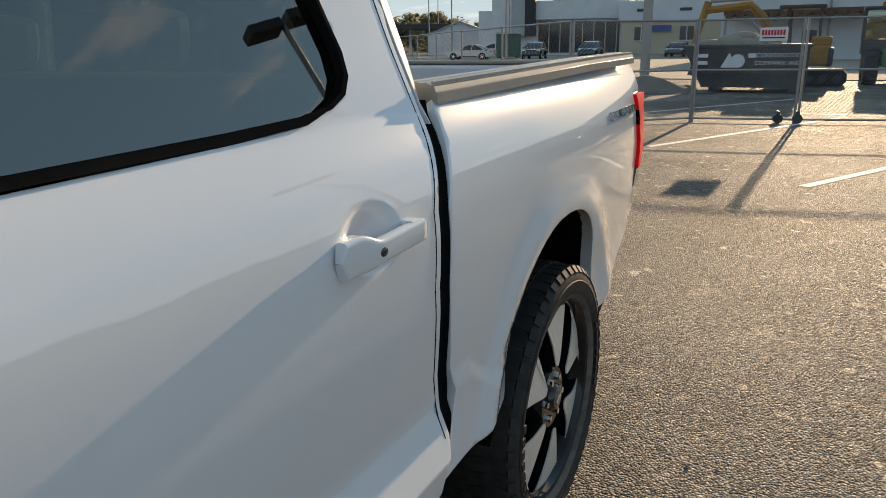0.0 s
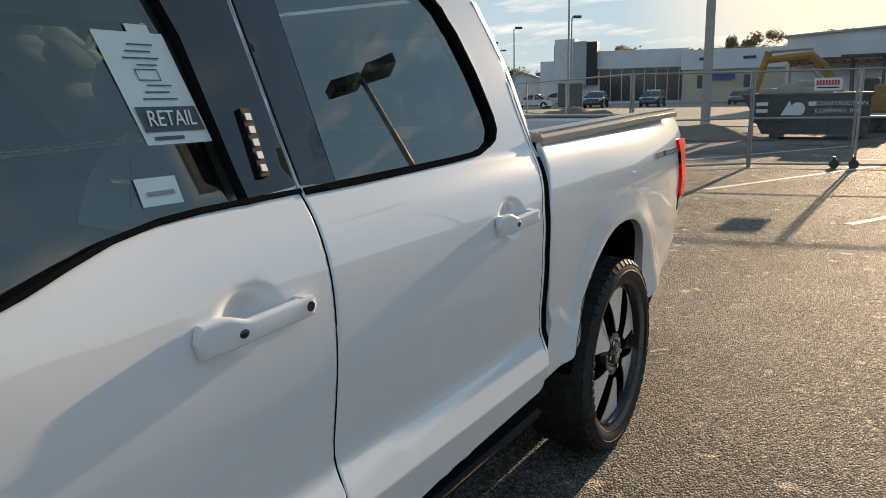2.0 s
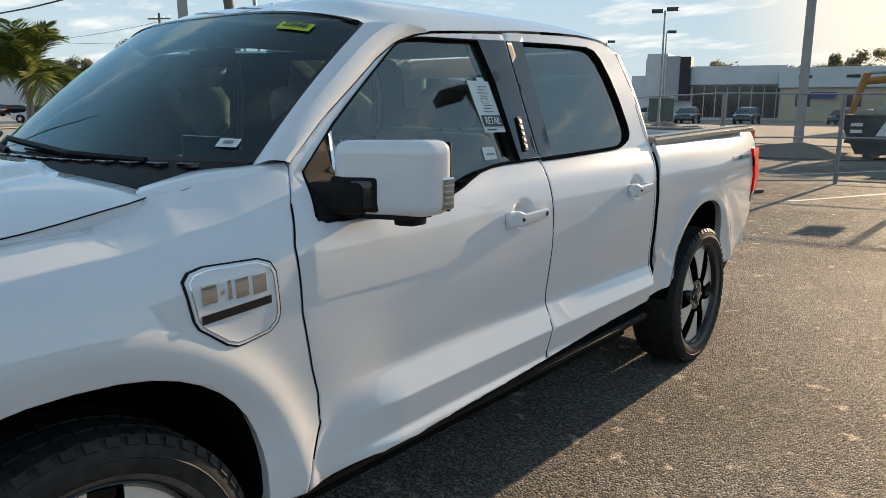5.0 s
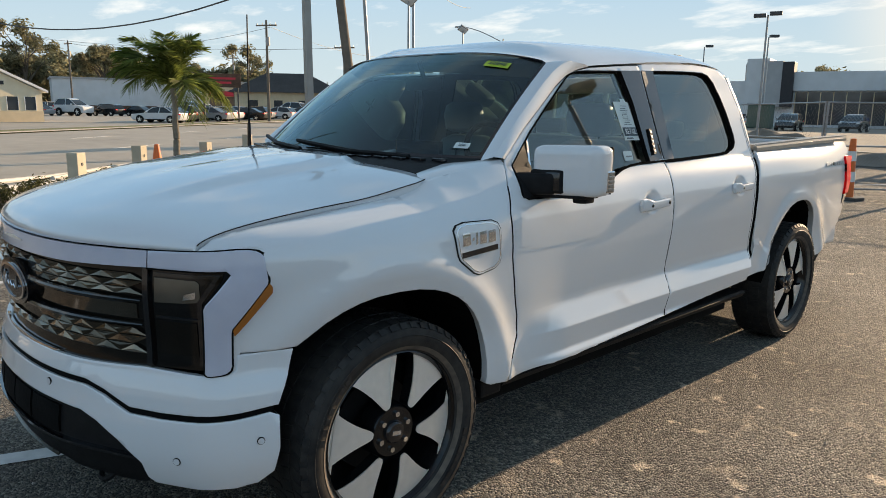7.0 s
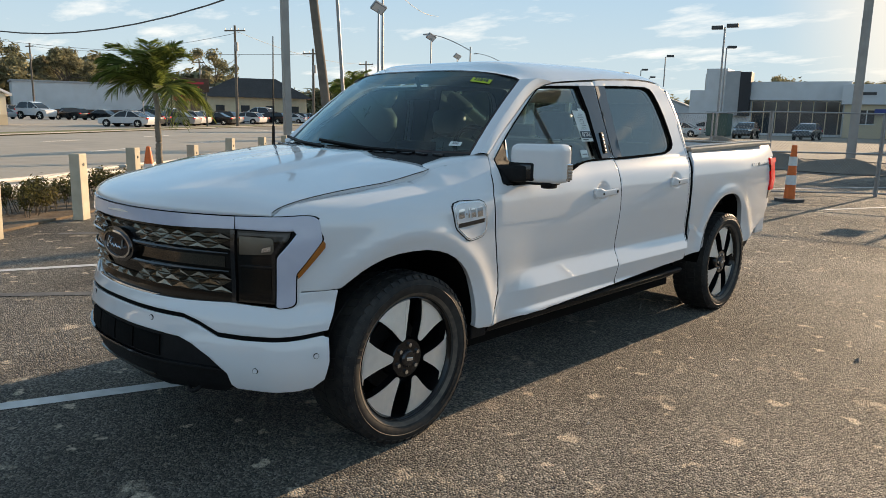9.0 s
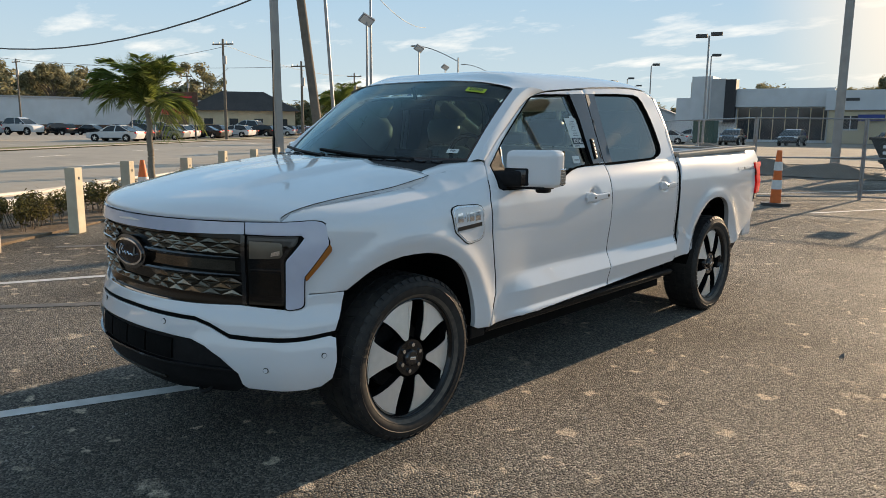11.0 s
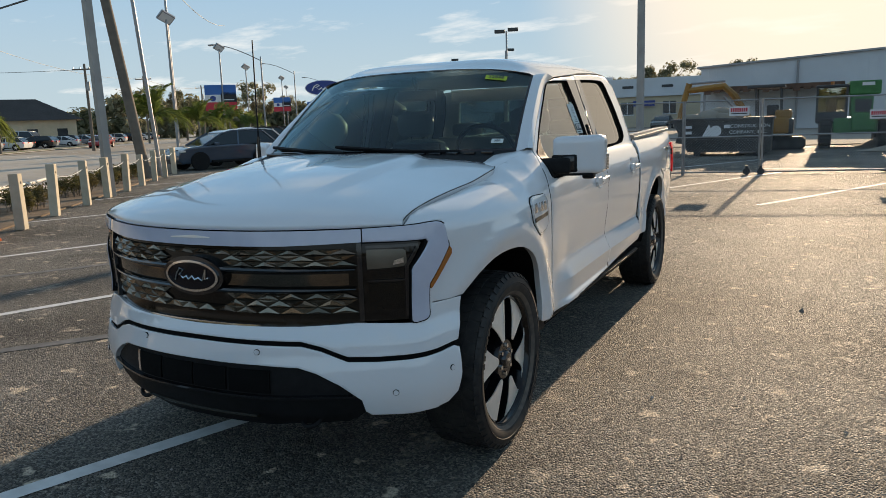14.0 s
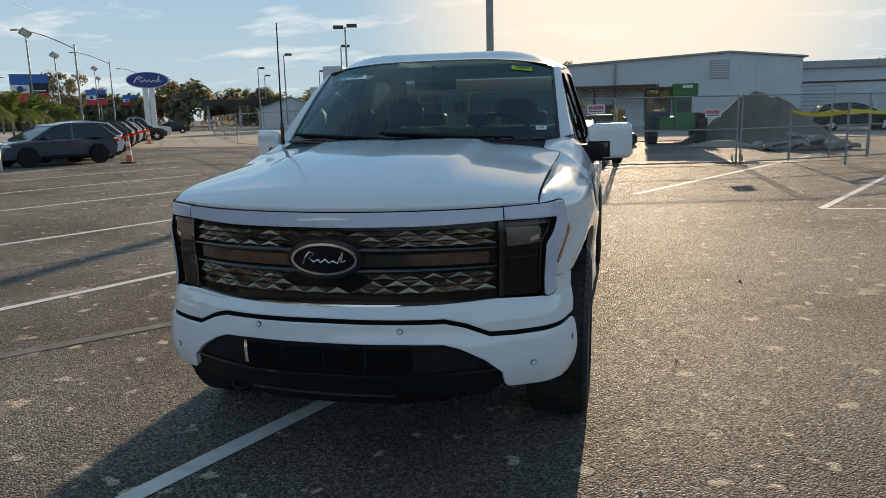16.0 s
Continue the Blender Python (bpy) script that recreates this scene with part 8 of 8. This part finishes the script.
part("name_board", new_box(1.8, 3.35, -.30, -.22, 1.62, 2.04), SIGN_BLUE, b)
for k in range(4):
    part("vent_slot", new_box(1 + k * 2.8, 1.8 + k * 2.8, -.24, -.2, 3.0, 3.2), DARK_STEEL, b)

b = thing("dealership_building", "modern white dealership with tall panels and dark glazing", "building", pose(-34.45, 92, 0, 0, 0, 12))
part("main_wall", new_box(0, 13, 0, 12, 0, 6.5), WALL_WHITE, b)
part("fascia", new_box(-.3, 13.3, -.6, .0, 4.35, 6.6, .02), WALL_WHITE, b)
part("tower", new_box(-3.4, -.8, -.4, 6, 0, 8.3, .02), WALL_WHITE, b)
part("tower_panel", new_box(-.8, .9, -1.2, 4, 2.4, 7.9, .02), WALL_GREY, b)
part("dark_panel", new_box(.9, 2.2, -1.25, 1, 2.4, 7.8, .02), SIGN_BLACK, b)
part("side_wing", new_box(-5.4, -3.4, .2, 9, 0, 5.6, .02), WALL_WHITE, b)
part("shop_window", new_box(2.4, 12.6, -.03, .0, .3, 4.2), WINDOW_DARK, b)
for k in range(8):
    part("mullion", new_box(2.4 + k * 1.4, 2.5 + k * 1.4, -.08, -.03, .3, 4.2), WALL_TAN, b)
part("oval_mark", oval_disc(.55, .55, -.48, -.4, 6.6, 24), SIGN_BLACK, b)
part("annex", new_box(13, 26, 1, 12, 0, 5.0, .02), WALL_WHITE, b)

CABIN_GREEN = material("weathered_green_cladding", (.075, .13, .10), .7, noise_scale=3, vary=.25, bump=.1, bump_scale=40)
b = thing("site_cabin", "weathered dark green site cabin behind the fence", "cabin", pose(-29.1, 75, 0, 0, 0, 10))
part("body", new_box(-1.1, 1.1, 0, 2.2, .1, 2.45, .03), CABIN_GREEN, b)
part("roof", new_box(-1.2, 1.2, -.1, 2.3, 2.45, 2.65, .05), WALL_GREY, b)
part("door", new_box(-.45, .45, -.04, .0, .15, 2.2, .01), CABIN_GREEN, b)
for x in (-.9, .9):
    part("skid", new_box(x - .08, x + .08, 0, 2.2, 0, .1), DARK_STEEL, b)

b = thing("white_house", "small white gabled outbuilding beyond the lot", "building", pose(-51.2, 105, 0, 0, 0, 12))
part("gable_wall", new_prism([(-3.5, 0), (3.5, 0), (3.5, 2.9), (0, 4.0), (-3.5, 2.9)], "y", 0, 7), WALL_WHITE, b)
for s in (1, -1):
    part("roof_slope", new_prism([(0, 4.0), (s * 3.8, 2.8), (s * 3.8, 2.95), (0, 4.16)], "y", -.3, 7.3), WALL_GREY, b)
part("door", new_box(-.6, .6, -.06, .0, 0, 2.2, .01), WALL_GREY, b)

WALL_CREAM = material("cream_stucco", (.78, .67, .49), .9, noise_scale=1.5, vary=.12, bump=.2, bump_scale=30)
b = thing("tan_office", "small tan gabled office with white trim", "building", pose(-65.9, 15.3, 0, 0, 0, 8))
bm = bmesh.new()
prism(bm, [(-9, 0), (2.2, 0), (2.2, 2.55), (-3.4, 5.2), (-9, 2.55)], "x", -6, 0)
part("gable_wall", bm, WALL_CREAM, b)
for s, y1 in ((1, 2.6), (-1, -9.4)):
    bm = bmesh.new()
    prism(bm, [(-3.4, 5.2), (y1, 2.45), (y1, 2.65), (-3.4, 5.42)], "x", -6.4, .35)
    part("roof_slope", bm, SIGN_WHITE, b)
part("base_course", new_box(.0, .06, -9, 2.2, 0, .9), WALL_TAN, b)
for y in (-1.7, -.2, 1.2):
    w_ = part("window", new_box(.0, .05, y - .42, y + .42, 1.0, 2.1), WINDOW_DARK, b)
    for yy in (y - .46, y + .42):
        part("window_frame", new_box(.0, .08, yy, yy + .04, .96, 2.14), SIGN_WHITE, w_)
for k in range(6):
    part("sign_bar", new_box(.0, .08, -3.6 + k * .5, -3.25 + k * .5, 3.05, 3.35), SIGN_BLACK, b)
part("dormer", new_box(-5, -.9, -7.5, -1.6, 4.0, 6.2, .02), SIGN_WHITE, b)
part("dormer_roof", new_prism([(-8.1, 6.1), (-1.1, 6.1), (-4.6, 8.2)], "x", -5.2, -.6), ROOF_DARK, b)

b = thing("warehouse", "long low white warehouse with a red-trimmed shopfront", "building", pose(-138.6, 50, 0, 0, 0, -14) @ Matrix.Diagonal((1.3, 1.3, 1.24, 1)))
part("wall", new_box(-8, 0, -8, 26, 0, 4.9, .02), WALL_WHITE, b)
part("roof_edge", new_box(-8.2, .2, -8.2, 26.2, 4.9, 5.15, .02), WALL_GREY, b)
part("low_band", new_box(.0, .05, -8, 12, 0, 1.1), ROOF_RUST, b)
part("shopfront", new_box(.0, .045, 12.2, 25.9, 0, 4.75), WALL_TAN, b)
part("shop_trim", new_box(.0, .5, 13, 24, 2.8, 3.6, .02), SIGN_RED, b)
for k in range(5):
    part("shop_window", new_box(.0, .09, 13.2 + k * 2.2, 15 + k * 2.2, .4, 2.7), WINDOW_DARK, b)

b = thing("hip_roof_building", "tan building with a broad dark hipped roof", "building", pose(-103.5, 64.5, 0, 0, 0, -33))
part("wall", new_box(-12, 0, -8, 9, 0, 4.0), WALL_TAN, b)
bm = bmesh.new()
v = [bm.verts.new(p) for p in ((.9, -9, 3.9), (.9, 10, 3.9), (-13, 10, 3.9), (-13, -9, 3.9), (-4.5, -3, 7.2), (-4.5, 4, 7.2), (-8, 4, 7.2), (-8, -3, 7.2))]
for f in ((0, 1, 5, 4), (1, 2, 6, 5), (2, 3, 7, 6), (3, 0, 4, 7), (4, 5, 6, 7), (0, 3, 2, 1)):
    bm.faces.new([v[i] for i in f])
bmesh.ops.recalc_face_normals(bm, faces=bm.faces)
part("hip_roof", bm, ROOF_DARK, b)
for y in (-5, -1, 3, 7):
    part("window", new_box(.0, .06, y - .7, y + .7, 1.0, 2.6), WINDOW_DARK, b)

b = thing("shed", "small white gabled shed at the end of the lot", "building", pose(-46.2, 98.5, 0, 0, 0, 20))
bm = bmesh.new()
prism(bm, [(-4.5, 0), (4.5, 0), (4.5, 2.9), (0, 4.5), (-4.5, 2.9)], "y", 0, 12)
part("shell", bm, WALL_WHITE, b)
bm = bmesh.new()
prism(bm, [(-4.9, 2.75), (0, 4.55), (4.9, 2.75), (4.9, 2.9), (0, 4.75), (-4.9, 2.9)], "y", -.3, 12.3)
part("roof", bm, WALL_GREY, b)
b = thing("lot_canopy", "long low dark canopy at the end of the lot", "building", pose(-62.5, 104.5, 0, 0, 0, 34))
part("roof", new_box(-2, 11.5, -4, 4, 3.8, 4.6, .05), ROOF_DARK, b)
for x in (-1, 4, 10):
    part("pillar", new_box(x - .2, x + .2, -.2, .2, 0, 3.8), WALL_WHITE, b)
rs = thing("road_sign_board", "dark red roadside sign board on posts", "sign", pose(-63.9, 32.8, 0, 0, 0, 62))
part("panel", new_box(-1.9, 1.9, -.12, .12, 3.35, 4.65, .03), ROOF_RUST, rs)
part("text_bar", new_box(-1.4, 1.4, -.14, -.125, 4.1, 4.3), SIGN_RED, rs)
part("text_bar", new_box(-1.4, 1.0, -.14, -.125, 3.7, 3.9), SIGN_RED, rs)
for x in (-1.6, 1.6):
    part("leg", new_tube((x, 0, 0), (x, 0, 3.4), .08, n=8), DARK_STEEL, rs)


# ---------------------------------------------------------------- trees
def tree(seed, h, wide, per, label, bare=.0):
    th = thing("tree", label, "tree", group="trees")
    r = random.Random(seed)
    bm = bmesh.new()
    sweep(bm, [(0, 0, 0), (.1, .05, h * .2), (.05, .15, h * .42), (.2, .1, h * .62)], lambda t: h * (.026 - .017 * t), 8)
    cs = []
    for k in range(15):
        az, z0 = k * 2.4 + r.uniform(-.4, .4), h * r.uniform(.25, .58)
        out, top = wide * r.uniform(.35, 1.0), h * r.uniform(.52, .98)
        tip = Vector((out * math.cos(az), out * math.sin(az), top - out * .12))
        mid = Vector((out * .45 * math.cos(az + .2), out * .45 * math.sin(az + .2), z0 + (top - z0) * .55))
        sweep(bm, [(.1, .1, z0), mid, tip], lambda t: h * (.009 - .007 * t), 5)
        for q in (tip, mid.lerp(tip, .6), tip + Vector((r.uniform(-1, 1), r.uniform(-1, 1), r.uniform(-.6, .5))) * h * .07):
            if r.random() > bare:
                cs.append((q, h * r.uniform(.06, .125)))
    part("trunk", bm, BARK, th)
    ob = new("crown", leaf_mesh("crown", cs, h * .024, LEAF_TREE, seed, .75, per))
    ob.parent = th
    return th


kinds = [tree(1, 9.0, 4.2, 170, "broad oak with thin olive crown in the distance"), tree(2, 11.0, 3.8, 105, "tall half-bare tree in the distance", .25), tree(3, 8.0, 4.6, 190, "wide bushy tree in the distance"), tree(4, 7.0, 3.6, 200, "dense round tree in the distance")]
used = set()


def put_tree(k, x, y, s):
    ob = kinds[k % 4]
    m = pose(x, y, -.05, 0, 0, (x * 37 + y * 91) % 360) @ Matrix.Diagonal((s, s, s, 1))
    if ob.name not in used:
        used.add(ob.name)
        ob.matrix_world = m
    else:
        c = copy_thing(ob, pose(x, y, -.05, 0, 0, (x * 37 + y * 91) % 360))
        c.scale = (s, s, s)


r = random.Random(77)
for k in range(26):
    a, p = -75 + k * 12.5 + r.uniform(-3, 3), 104 + r.uniform(-4, 14)
    q = W(a, p)
    put_tree(k + (k // 3), q.x, q.y, r.uniform(.85, 1.35))
for k in range(22):
    x, y = -150 + k * 6.6 + r.uniform(-2, 2), 150 + r.uniform(-8, 18) + k * .6
    put_tree(k * 3 + 2, x, y, r.uniform(.8, 1.25))
for k, (x, y, s) in enumerate(((-172, 44, 1.7), (-166, 58, 1.75), (-160, 74, 1.6), (-170, 30, 1.6), (-164, 92, 1.5), (-176, 62, 1.8), (-158, 84, 1.4), (-88, 84, .9), (-80, 92, .85), (-62, 122, .9), (-28, 128, 1.1), (-24, 131, 1.15), (-20.5, 134, 1.0), (-14.5, 128, 1.05), (33, 106, .85), (38, 112, .8), (46, 116, .85), (52, 112, .95), (-20, 118, .8), (-28, 122, .85), (-36, 118, .8), (-13.5, 112, .7))):
    put_tree(k + 1, x, y, s)
# distant belt of woods closing the horizon
cs = []
r = random.Random(9)
for k in range(460):
    a = radians(k * 360 / 460)
    R_ = 185 + r.uniform(-16, 16)
    for j in range(4):
        cs.append((Vector((R_ * math.sin(a) + r.uniform(-2, 2), R_ * math.cos(a) + r.uniform(-2, 2), r.uniform(.6, 7.6 + 2.2 * math.sin(k * .35)))), r.uniform(2.0, 3.4)))
for k in range(178):          # scrub behind the lots across the road
    q = W(-102 + k * 2.1 + r.uniform(-2, 2), 138 + r.uniform(-6, 10))
    for j in range(5):
        cs.append((Vector((q.x + r.uniform(-2, 2), q.y + r.uniform(-2, 2), r.uniform(.8, 14.0 + 3.0 * math.sin(k * .5) + 1.6 * math.sin(k * 1.7)))), r.uniform(2.0, 3.2)))
ob = new("far_woods", leaf_mesh("far_woods", cs, .95, LEAF_TREE, 12, .8, 105))
tagged(ob, "distant belt of olive-green woodland on the horizon", "woods", kind="stuff")
